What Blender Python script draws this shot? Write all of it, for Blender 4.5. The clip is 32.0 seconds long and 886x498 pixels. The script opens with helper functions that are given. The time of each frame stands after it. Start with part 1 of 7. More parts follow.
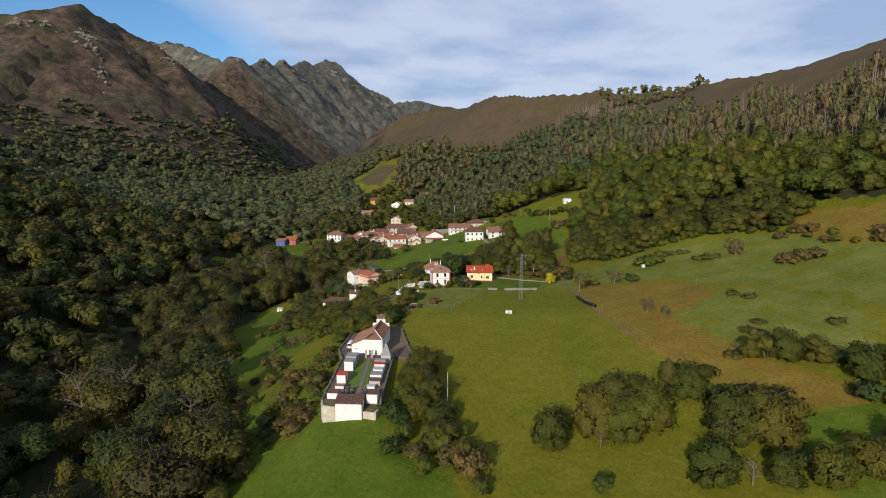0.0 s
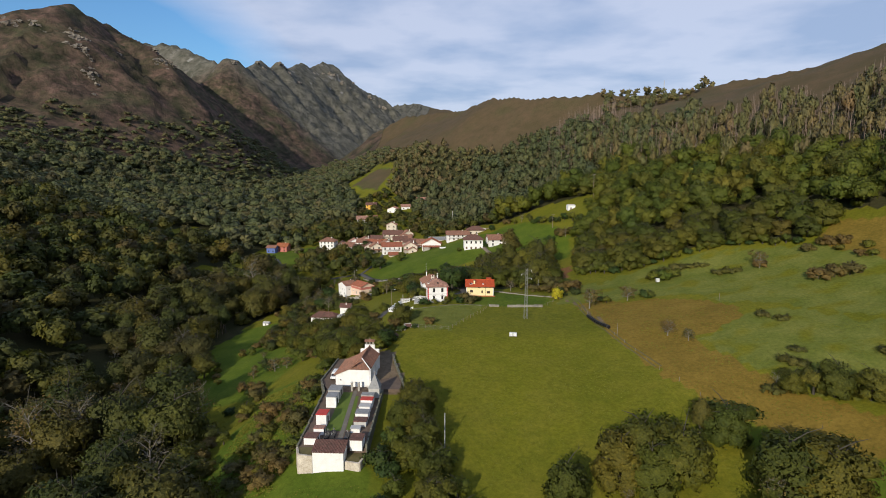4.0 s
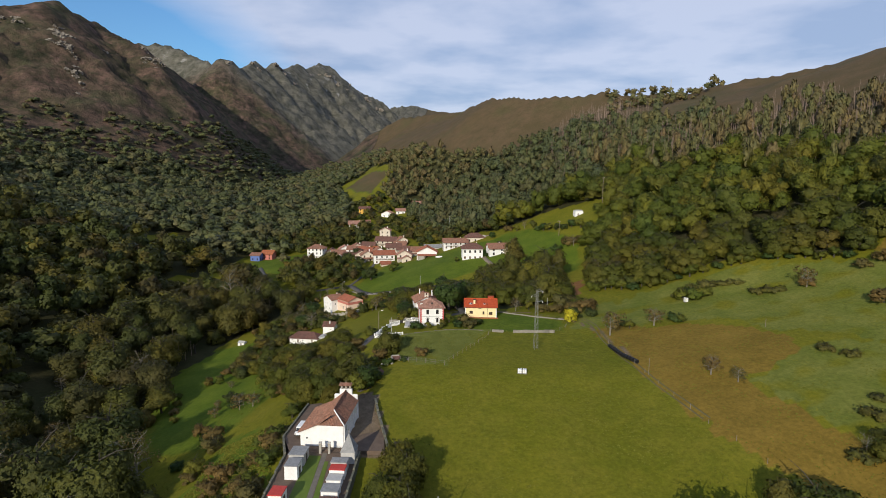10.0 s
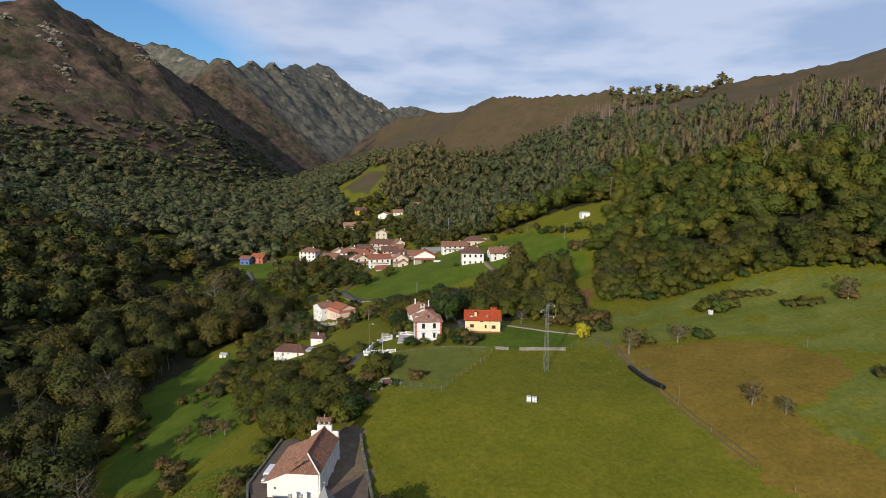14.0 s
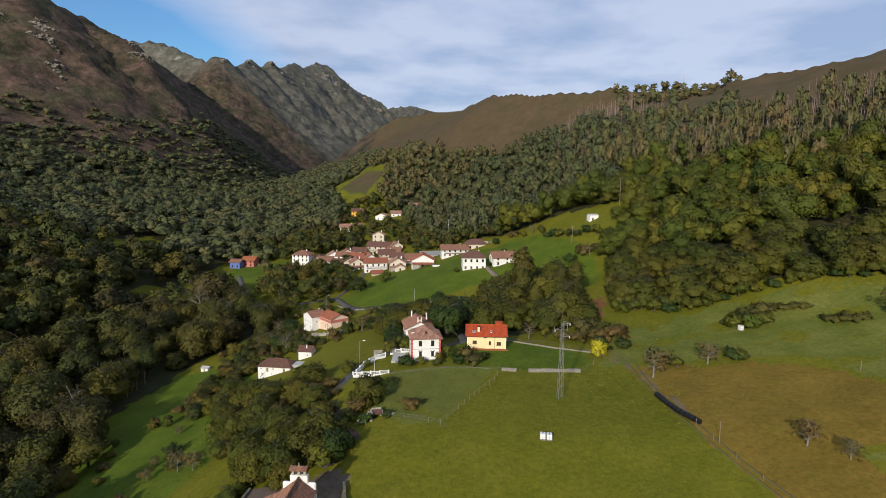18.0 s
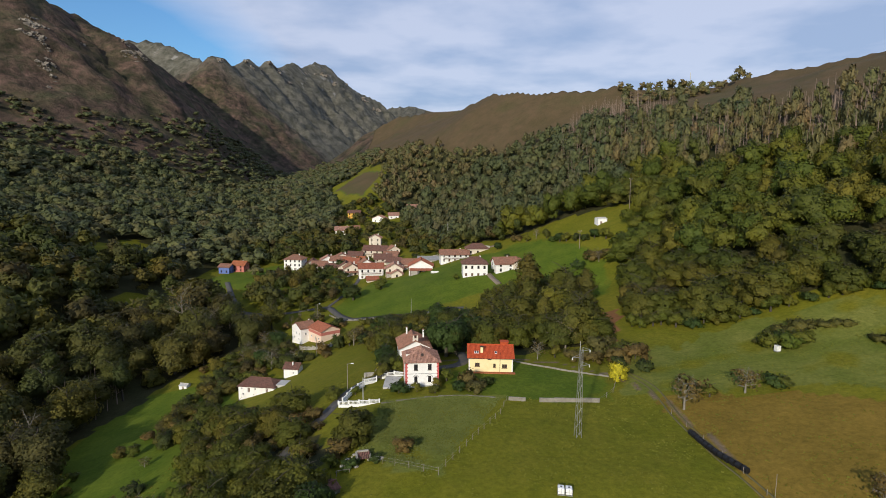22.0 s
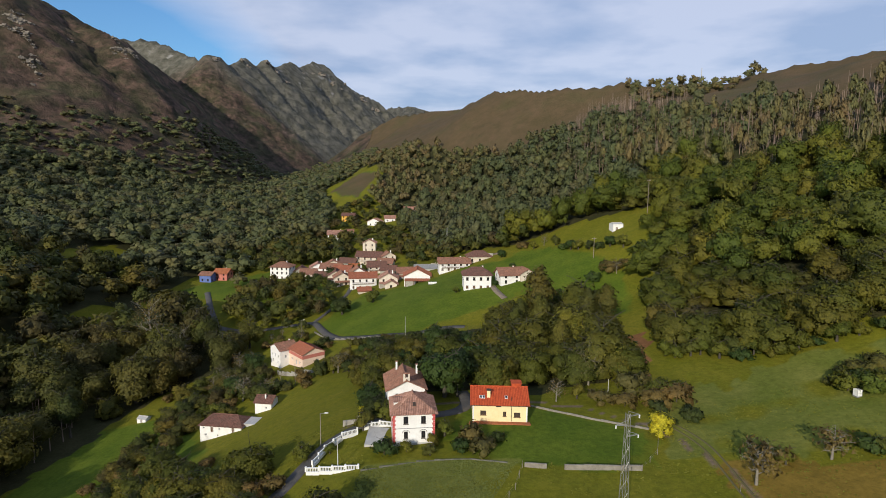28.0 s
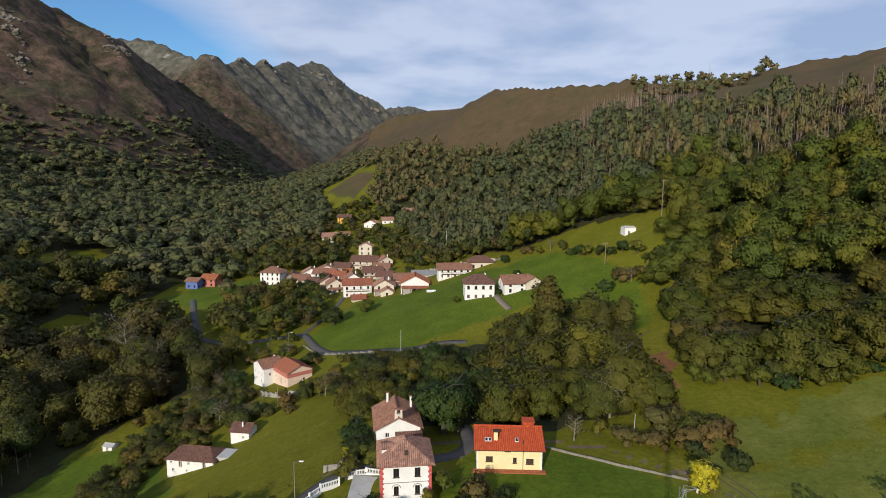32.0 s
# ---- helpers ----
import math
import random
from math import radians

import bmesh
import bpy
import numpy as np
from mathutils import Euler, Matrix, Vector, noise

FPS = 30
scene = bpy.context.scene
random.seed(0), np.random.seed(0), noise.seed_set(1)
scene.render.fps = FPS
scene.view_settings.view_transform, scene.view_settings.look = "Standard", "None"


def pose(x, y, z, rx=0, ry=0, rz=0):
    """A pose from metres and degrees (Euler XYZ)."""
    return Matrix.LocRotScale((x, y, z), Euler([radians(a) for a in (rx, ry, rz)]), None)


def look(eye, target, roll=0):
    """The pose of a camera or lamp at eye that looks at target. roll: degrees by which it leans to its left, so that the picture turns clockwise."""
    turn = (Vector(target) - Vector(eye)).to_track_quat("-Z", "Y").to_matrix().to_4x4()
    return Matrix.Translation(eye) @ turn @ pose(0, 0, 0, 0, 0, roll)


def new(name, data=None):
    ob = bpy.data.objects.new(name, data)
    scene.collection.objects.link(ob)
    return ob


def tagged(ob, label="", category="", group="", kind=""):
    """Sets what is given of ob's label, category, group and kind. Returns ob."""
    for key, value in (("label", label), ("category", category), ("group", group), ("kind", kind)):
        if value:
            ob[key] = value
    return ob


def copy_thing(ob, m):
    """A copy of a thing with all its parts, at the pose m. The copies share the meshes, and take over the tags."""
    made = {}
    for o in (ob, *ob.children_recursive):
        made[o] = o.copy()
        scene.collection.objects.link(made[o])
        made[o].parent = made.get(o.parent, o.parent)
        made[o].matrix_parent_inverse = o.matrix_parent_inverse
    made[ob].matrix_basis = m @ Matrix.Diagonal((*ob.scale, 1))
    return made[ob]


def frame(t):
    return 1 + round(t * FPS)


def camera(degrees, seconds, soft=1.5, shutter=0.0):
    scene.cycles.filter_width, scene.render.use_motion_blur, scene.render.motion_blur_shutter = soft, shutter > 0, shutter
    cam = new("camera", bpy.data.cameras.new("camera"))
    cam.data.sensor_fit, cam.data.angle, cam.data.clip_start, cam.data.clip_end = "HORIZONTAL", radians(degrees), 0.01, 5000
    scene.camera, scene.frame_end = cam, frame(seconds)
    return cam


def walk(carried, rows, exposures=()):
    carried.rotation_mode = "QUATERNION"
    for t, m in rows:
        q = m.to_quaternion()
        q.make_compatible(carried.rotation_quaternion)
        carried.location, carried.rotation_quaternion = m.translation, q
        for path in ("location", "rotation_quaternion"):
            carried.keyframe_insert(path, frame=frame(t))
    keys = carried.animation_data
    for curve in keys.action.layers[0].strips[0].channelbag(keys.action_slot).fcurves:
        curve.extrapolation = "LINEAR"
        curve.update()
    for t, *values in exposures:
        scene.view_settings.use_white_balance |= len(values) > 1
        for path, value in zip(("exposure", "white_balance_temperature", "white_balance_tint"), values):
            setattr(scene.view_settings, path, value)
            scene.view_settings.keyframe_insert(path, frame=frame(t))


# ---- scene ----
cam = camera(77.9, 32.0, soft=0.9)
PATH = [
    (0, (0.41, -1.972, 55.267), (0.358, 0.007, 54.986), 0.2),
    (0.5, (0.38, 0.587, 55.34), (0.328, 2.567, 55.06), 0.3),
    (1, (0.338, 3.141, 55.45), (0.286, 5.121, 55.172), 0.2),
    (1.5, (0.328, 5.7, 55.599), (0.278, 7.68, 55.321), 0.2),
    (2, (0.264, 8.271, 55.758), (0.215, 10.252, 55.483), 0.3),
    (2.5, (0.203, 10.901, 55.916), (0.155, 12.881, 55.642), 0.3),
    (3, (0.169, 13.583, 56.06), (0.122, 15.564, 55.787), 0.3),
    (3.5, (0.145, 16.3, 56.191), (0.1, 18.281, 55.92), 0.3),
    (5.5, (0.136, 27.066, 56.775), (0.093, 29.047, 56.507), 0.3),
    (6, (0.163, 29.782, 56.834), (0.121, 31.764, 56.568), 0.3),
    (6.5, (0.19, 32.467, 56.857), (0.148, 34.449, 56.591), 0.3),
    (7, (0.165, 35.164, 56.869), (0.125, 37.146, 56.604), 0.3),
    (7.5, (0.105, 37.876, 56.875), (0.066, 39.858, 56.611), 0.4),
    (8, (0.108, 40.578, 56.854), (0.071, 42.56, 56.591), 0.4),
    (8.5, (0.129, 43.26, 56.811), (0.092, 45.242, 56.549), 0.4),
    (9, (0.157, 45.888, 56.751), (0.121, 47.87, 56.489), 0.4),
    (9.5, (0.207, 48.482, 56.648), (0.171, 50.465, 56.386), 0.4),
    (10, (0.219, 51.084, 56.524), (0.184, 53.067, 56.263), 0.4),
    (10.5, (0.21, 53.687, 56.402), (0.176, 55.67, 56.143), 0.5),
    (11, (0.19, 56.279, 56.294), (0.157, 58.262, 56.034), 0.5),
    (11.5, (0.174, 58.854, 56.177), (0.142, 60.837, 55.919), 0.5),
    (12, (0.154, 61.335, 56.033), (0.122, 63.318, 55.775), 0.5),
    (12.5, (0.18, 63.819, 55.907), (0.148, 65.802, 55.65), 0.5),
    (13, (0.218, 66.398, 55.805), (0.186, 68.381, 55.549), 0.6),
    (13.5, (0.293, 69.076, 55.744), (0.26, 71.06, 55.487), 0.5),
    (14, (0.3, 71.679, 55.659), (0.268, 73.662, 55.402), 0.5),
    (14.5, (0.287, 74.201, 55.591), (0.255, 76.184, 55.334), 0.6),
    (16.5, (0.039, 83.789, 55.404), (0.008, 85.772, 55.147), 0.6),
    (17, (0.016, 86.201, 55.392), (-0.014, 88.185, 55.136), 0.6),
    (17.5, (0.008, 88.59, 55.396), (-0.021, 90.573, 55.14), 0.6),
    (18, (-0.043, 90.931, 55.418), (-0.073, 92.914, 55.162), 0.6),
    (18.5, (-0.07, 93.251, 55.451), (-0.1, 95.235, 55.196), 0.6),
    (19, (-0.05, 95.64, 55.512), (-0.08, 97.623, 55.257), 0.5),
    (19.5, (-0.063, 98.079, 55.546), (-0.092, 100.063, 55.291), 0.6),
    (20, (-0.053, 100.51, 55.556), (-0.082, 102.493, 55.301), 0.6),
    (20.5, (-0.079, 102.902, 55.566), (-0.108, 104.886, 55.312), 0.6),
    (21, (-0.134, 105.242, 55.589), (-0.162, 107.226, 55.335), 0.6),
    (21.5, (-0.137, 107.583, 55.619), (-0.165, 109.566, 55.365), 0.6),
    (22, (-0.116, 109.932, 55.643), (-0.144, 111.916, 55.389), 0.6),
    (22.5, (-0.123, 112.353, 55.68), (-0.151, 114.337, 55.426), 0.6),
    (23, (-0.106, 114.849, 55.714), (-0.135, 116.832, 55.46), 0.6),
    (23.5, (-0.117, 117.379, 55.743), (-0.145, 119.363, 55.488), 0.6),
    (24, (-0.112, 119.898, 55.779), (-0.14, 121.881, 55.525), 0.6),
    (24.5, (-0.103, 122.315, 55.799), (-0.131, 124.298, 55.546), 0.6),
    (25, (-0.165, 124.712, 55.815), (-0.192, 126.696, 55.563), 0.6),
    (25.5, (-0.185, 127.154, 55.844), (-0.212, 129.138, 55.592), 0.6),
    (27.5, (-0.16, 136.878, 56.04), (-0.185, 138.862, 55.788), 0.5),
    (28, (-0.135, 139.324, 56.048), (-0.161, 141.308, 55.796), 0.6),
    (28.5, (-0.108, 141.759, 56.055), (-0.134, 143.743, 55.802), 0.5),
    (29, (-0.094, 144.189, 56.084), (-0.12, 146.173, 55.831), 0.5),
    (29.5, (-0.074, 146.6, 56.117), (-0.1, 148.583, 55.864), 0.5),
    (30, (-0.063, 148.986, 56.156), (-0.089, 150.97, 55.902), 0.6),
    (30.5, (-0.068, 151.37, 56.186), (-0.093, 153.354, 55.933), 0.5),
    (31, (-0.095, 153.774, 56.223), (-0.12, 155.758, 55.971), 0.5),
    (31.5, (-0.109, 156.154, 56.239), (-0.134, 158.138, 55.986), 0.5),
    (32, (-0.059, 158.596, 56.276), (-0.085, 160.58, 56.024), 0.5),
]
walk(cam, [(t, look(eye, target, roll)) for t, eye, target, roll in PATH])

# ---- light: a low sun behind the camera to the left, under a half-clouded sky ----
SUN_HIGH, SUN_FROM = radians(21), Vector((-0.35, -0.937, 0)).normalized()
sky = bpy.data.worlds.new("sky")
sky.use_nodes = True
scene.world = sky


def wire(tree, a, b):
    tree.links.new(a, b)


def build_sky():
    t = sky.node_tree
    t.nodes.clear()
    air = t.nodes.new("ShaderNodeTexSky")
    air.sky_type, air.sun_disc = "NISHITA", False
    air.sun_elevation, air.sun_rotation = SUN_HIGH, math.atan2(SUN_FROM.x, SUN_FROM.y)
    air.air_density, air.dust_density, air.ozone_density = 1.3, 0.4, 3.0
    place = t.nodes.new("ShaderNodeTexCoord")
    split = t.nodes.new("ShaderNodeSeparateXYZ")
    wire(t, place.outputs["Generated"], split.inputs[0])
    # clouds lie on a flat layer overhead: direction over its height
    up = t.nodes.new("ShaderNodeMath")
    up.operation, up.inputs[1].default_value = "MAXIMUM", 0.0
    wire(t, split.outputs[2], up.inputs[0])
    lift = t.nodes.new("ShaderNodeMath")
    lift.operation, lift.inputs[1].default_value = "ADD", 0.09
    wire(t, up.outputs[0], lift.inputs[0])
    flat = []
    for k in (0, 1):
        d = t.nodes.new("ShaderNodeMath")
        d.operation = "DIVIDE"
        wire(t, split.outputs[k], d.inputs[0])
        wire(t, lift.outputs[0], d.inputs[1])
        flat.append(d)
    layer = t.nodes.new("ShaderNodeCombineXYZ")
    wire(t, flat[0].outputs[0], layer.inputs[0])
    wire(t, flat[1].outputs[0], layer.inputs[1])
    veil = t.nodes.new("ShaderNodeTexNoise")
    veil.inputs["Scale"].default_value, veil.inputs["Detail"].default_value, veil.inputs["Roughness"].default_value = 0.55, 7, 0.55
    wire(t, layer.outputs[0], veil.inputs["Vector"])
    # the veil thins out to the left
    tilt = t.nodes.new("ShaderNodeMath")
    tilt.operation, tilt.inputs[1].default_value, tilt.inputs[2].default_value = "MULTIPLY_ADD", 2.6, 3.55
    wire(t, flat[0].outputs[0], tilt.inputs[0])
    sway = t.nodes.new("ShaderNodeMath")
    sway.operation, sway.inputs[1].default_value, sway.inputs[2].default_value = "MULTIPLY_ADD", 2.2, -1.1
    wire(t, veil.outputs["Fac"], sway.inputs[0])
    both = t.nodes.new("ShaderNodeMath")
    both.operation = "ADD"
    wire(t, sway.outputs[0], both.inputs[0])
    wire(t, tilt.outputs[0], both.inputs[1])
    cover = t.nodes.new("ShaderNodeMapRange")
    cover.inputs["From Min"].default_value, cover.inputs["From Max"].default_value = 0.0, 1.1
    cover.clamp, cover.inputs["To Max"].default_value = True, 0.86
    wire(t, both.outputs[0], cover.inputs["Value"])
    # and breaks up high overhead and behind
    thin = t.nodes.new("ShaderNodeMapRange")
    thin.inputs["From Min"].default_value, thin.inputs["From Max"].default_value = 0.36, 0.62
    thin.inputs["To Min"].default_value, thin.inputs["To Max"].default_value = 1.0, 0.62
    wire(t, split.outputs[2], thin.inputs["Value"])
    broken = t.nodes.new("ShaderNodeMath")
    broken.operation = "MULTIPLY"
    wire(t, cover.outputs["Result"], broken.inputs[0])
    wire(t, thin.outputs["Result"], broken.inputs[1])
    grey = t.nodes.new("ShaderNodeTexNoise")
    grey.inputs["Scale"].default_value, grey.inputs["Detail"].default_value = 1.3, 6
    wire(t, layer.outputs[0], grey.inputs["Vector"])
    shade = t.nodes.new("ShaderNodeValToRGB")
    shade.color_ramp.elements[0].position, shade.color_ramp.elements[0].color = 0.36, (3.7, 4.6, 6.6, 1)
    shade.color_ramp.elements[1].position, shade.color_ramp.elements[1].color = 0.56, (6.0, 6.5, 8.1, 1)
    wire(t, grey.outputs["Fac"], shade.inputs["Fac"])
    mix = t.nodes.new("ShaderNodeMix")
    mix.data_type = "RGBA"
    wire(t, broken.outputs[0], mix.inputs["Factor"])
    deep = t.nodes.new("ShaderNodeMix")
    deep.data_type, deep.blend_type, deep.inputs["Factor"].default_value = "RGBA", "MULTIPLY", 1.0
    deep.inputs[7].default_value = (0.72, 1.06, 1.45, 1)
    wire(t, air.outputs[0], deep.inputs[6])
    wire(t, deep.outputs[2], mix.inputs[6])
    wire(t, shade.outputs["Color"], mix.inputs[7])
    glow = t.nodes.new("ShaderNodeBackground")
    glow.inputs["Strength"].default_value = 0.1
    wire(t, mix.outputs[2], glow.inputs["Color"])
    out = t.nodes.new("ShaderNodeOutputWorld")
    wire(t, glow.outputs[0], out.inputs["Surface"])


build_sky()
sun = new("sun", bpy.data.lights.new("sun", "SUN"))
sun.data.energy, sun.data.angle, sun.data.color = 4.2, radians(0.6), (1.0, 0.91, 0.76)
sun.matrix_world = look((0, 0, 0), tuple(-(SUN_FROM * math.cos(SUN_HIGH) + Vector((0, 0, math.sin(SUN_HIGH))))))
sun.location = (-300, -400, 500)


# ---- materials ----
def material(name, rough=0.9, metal=0.0):
    m = bpy.data.materials.new(name)
    m.use_nodes = True
    b = m.node_tree.nodes["Principled BSDF"]
    b.inputs["Roughness"].default_value, b.inputs["Metallic"].default_value = rough, metal
    b.inputs["Specular IOR Level"].default_value = 0.3
    return m, m.node_tree, b


def noise_node(t, scale, detail=4, rough=0.55, vector=None):
    n = t.nodes.new("ShaderNodeTexNoise")
    n.inputs["Scale"].default_value, n.inputs["Detail"].default_value, n.inputs["Roughness"].default_value = scale, detail, rough
    if vector is not None:
        wire(t, vector, n.inputs["Vector"])
    return n


def world_place(t):
    return t.nodes.new("ShaderNodeNewGeometry").outputs["Position"]


def ramp(t, fac, *stops):
    r = t.nodes.new("ShaderNodeValToRGB")
    while len(r.color_ramp.elements) < len(stops):
        r.color_ramp.elements.new(0.5)
    for e, (p, c) in zip(r.color_ramp.elements, stops):
        e.position, e.color = p, (*c, 1)
    wire(t, fac, r.inputs["Fac"])
    return r.outputs["Color"]


def blend(t, fac, a, b, mode="MIX"):
    m = t.nodes.new("ShaderNodeMix")
    m.data_type, m.blend_type = "RGBA", mode
    for src, slot in ((fac, "Factor"), (a, 6), (b, 7)):
        if isinstance(src, (int, float)):
            m.inputs[slot].default_value = src
        elif isinstance(src, tuple):
            m.inputs[slot].default_value = (*src, 1)
        else:
            wire(t, src, m.inputs[slot])
    return m.outputs[2]


def bump(t, b, heightmap, strength=0.4, distance=0.05):
    n = t.nodes.new("ShaderNodeBump")
    n.inputs["Strength"].default_value, n.inputs["Distance"].default_value = strength, distance
    wire(t, heightmap, n.inputs["Height"])
    wire(t, n.outputs[0], b.inputs["Normal"])


def scaled(t, src, mul, add=0.0):
    m = t.nodes.new("ShaderNodeMath")
    m.operation, m.use_clamp = "MULTIPLY_ADD", True
    wire(t, src, m.inputs[0])
    m.inputs[1].default_value, m.inputs[2].default_value = mul, add
    return m.outputs[0]


def attribute(t, name):
    a = t.nodes.new("ShaderNodeAttribute")
    a.attribute_name = name
    return a


def surface(name, dark, light, scale=3.0, fine=20.0, rough=0.9, metal=0.0, relief=0.3, depth=0.02):
    """A plain surface: two tones in large and fine patches, with relief."""
    m, t, b = material(name, rough, metal)
    p = world_place(t)
    big, small = noise_node(t, scale, 5, 0.6, p), noise_node(t, fine, 4, 0.6, p)
    both = blend(t, 0.45, big.outputs["Color"], small.outputs["Color"])
    wire(t, ramp(t, both, (0.36, dark), (0.64, light)), b.inputs["Base Color"])
    if relief:
        bump(t, b, small.outputs["Fac"], relief, depth)
    return m


def leafy(name, tones, clear=0.35, grain=2.2):
    """Leaves: the tone changes from tree to tree and from clump to clump; light comes through them."""
    m, t, b = material(name, 0.6)
    info, geo = t.nodes.new("ShaderNodeObjectInfo"), t.nodes.new("ShaderNodeNewGeometry")
    tint = attribute(t, "tint")
    add = t.nodes.new("ShaderNodeMath")
    add.operation = "ADD"
    wire(t, info.outputs["Random"], add.inputs[0])
    wire(t, tint.outputs["Fac"], add.inputs[1])
    wrap = t.nodes.new("ShaderNodeMath")
    wrap.operation = "FRACT"
    wire(t, add.outputs[0], wrap.inputs[0])
    base = ramp(t, wrap.outputs[0], *[(k / (len(tones) - 1), c) for k, c in enumerate(tones)])
    flick = ramp(t, geo.outputs["Random Per Island"], (0.0, (0.78, 0.80, 0.78)), (0.6, (1.0, 1.0, 1.0)), (1.0, (1.18, 1.15, 1.04)))
    patch = noise_node(t, 0.22, 3, 0.5, geo.outputs["Position"])
    sway = ramp(t, patch.outputs["Fac"], (0.32, (0.86, 0.90, 0.92)), (0.68, (1.16, 1.10, 1.02)))
    clump = noise_node(t, grain, 4, 0.7, geo.outputs["Position"])
    mottle = ramp(t, clump.outputs["Fac"], (0.34, (0.74, 0.75, 0.74)), (0.5, (1.08, 1.07, 1.04)), (0.66, (1.52, 1.46, 1.32)))
    col = blend(t, 1.0, blend(t, 1.0, blend(t, 1.0, base, sway, "MULTIPLY"), flick, "MULTIPLY"), mottle, "MULTIPLY")
    bump(t, b, clump.outputs["Fac"], 0.6, 1.1 / grain)
    wire(t, col, b.inputs["Base Color"])
    thin = t.nodes.new("ShaderNodeBsdfTranslucent")
    wire(t, col, thin.inputs["Color"])
    mixer = t.nodes.new("ShaderNodeMixShader")
    mixer.inputs[0].default_value = clear
    wire(t, b.outputs[0], mixer.inputs[1])
    wire(t, thin.outputs[0], mixer.inputs[2])
    wire(t, mixer.outputs[0], t.nodes["Material Output"].inputs["Surface"])
    return m


M_OAK = leafy("oak_leaves", [(0.079, 0.101, 0.014), (0.109, 0.130, 0.016), (0.150, 0.149, 0.018), (0.079, 0.109, 0.016), (0.165, 0.147, 0.020), (0.099, 0.107, 0.020), (0.089, 0.120, 0.016)])
M_LIME = leafy("lime_leaves", [(0.150, 0.150, 0.018), (0.175, 0.160, 0.020)])
M_WOODS = leafy("woodland_leaves", [(0.053, 0.069, 0.015), (0.078, 0.090, 0.017), (0.115, 0.101, 0.020), (0.051, 0.071, 0.017), (0.134, 0.105, 0.019), (0.060, 0.076, 0.018), (0.088, 0.067, 0.023), (0.082, 0.095, 0.018), (0.145, 0.126, 0.020)], grain=1.4)
M_BROAD = leafy("broad_oak_leaves", [(0.066, 0.078, 0.011), (0.089, 0.101, 0.012), (0.119, 0.114, 0.014), (0.066, 0.085, 0.012), (0.128, 0.112, 0.015), (0.080, 0.090, 0.013)])
M_PINE = leafy("pine_needles", [(0.116, 0.125, 0.051), (0.145, 0.140, 0.054), (0.173, 0.134, 0.060), (0.123, 0.130, 0.052), (0.180, 0.125, 0.063)], 0.25, 0.8)
# far woods: distance haze is put into these paler, bluer leaf tones
M_HAZYWOODS = leafy("hazy_distant_leaves", [(0.086, 0.106, 0.050), (0.125, 0.139, 0.057), (0.100, 0.122, 0.053), (0.148, 0.139, 0.059), (0.093, 0.115, 0.055), (0.132, 0.117, 0.057)], grain=0.7)
M_RUSSET = leafy("russet_leaves", [(0.145, 0.112, 0.034), (0.172, 0.116, 0.038), (0.118, 0.110, 0.034)])
M_GORSE = leafy("gorse_leaves", [(0.078, 0.080, 0.018), (0.100, 0.098, 0.020), (0.092, 0.084, 0.022)])
M_YELLOW = leafy("yellow_leaves", [(0.50, 0.44, 0.03), (0.46, 0.44, 0.03)])
M_LAUREL = leafy("dark_shrub_leaves", [(0.038, 0.068, 0.015), (0.050, 0.083, 0.016), (0.048, 0.062, 0.015)])
M_BARK = surface("bark", (0.035, 0.030, 0.022), (0.085, 0.075, 0.058), 2, 14, 0.95)
M_PLASTER = surface("stained_plaster", (0.30, 0.24, 0.17), (0.70, 0.64, 0.54), 0.7, 4, 0.95, relief=0.5, depth=0.04)
M_MOSSY = surface("mossy_stone", (0.055, 0.060, 0.035), (0.20, 0.19, 0.15), 1.2, 7, 0.95, relief=0.6, depth=0.05)
M_TRUNK = surface("reddish_bark", (0.15, 0.105, 0.080), (0.32, 0.24, 0.19), 2, 14, 0.95)
M_TRACK = surface("worn_grass", (0.085, 0.075, 0.028), (0.14, 0.115, 0.05), 0.8, 6, 0.95)
M_PALE_BARK = surface("pale_bark", (0.13, 0.115, 0.09), (0.27, 0.245, 0.20), 2, 14, 0.95)


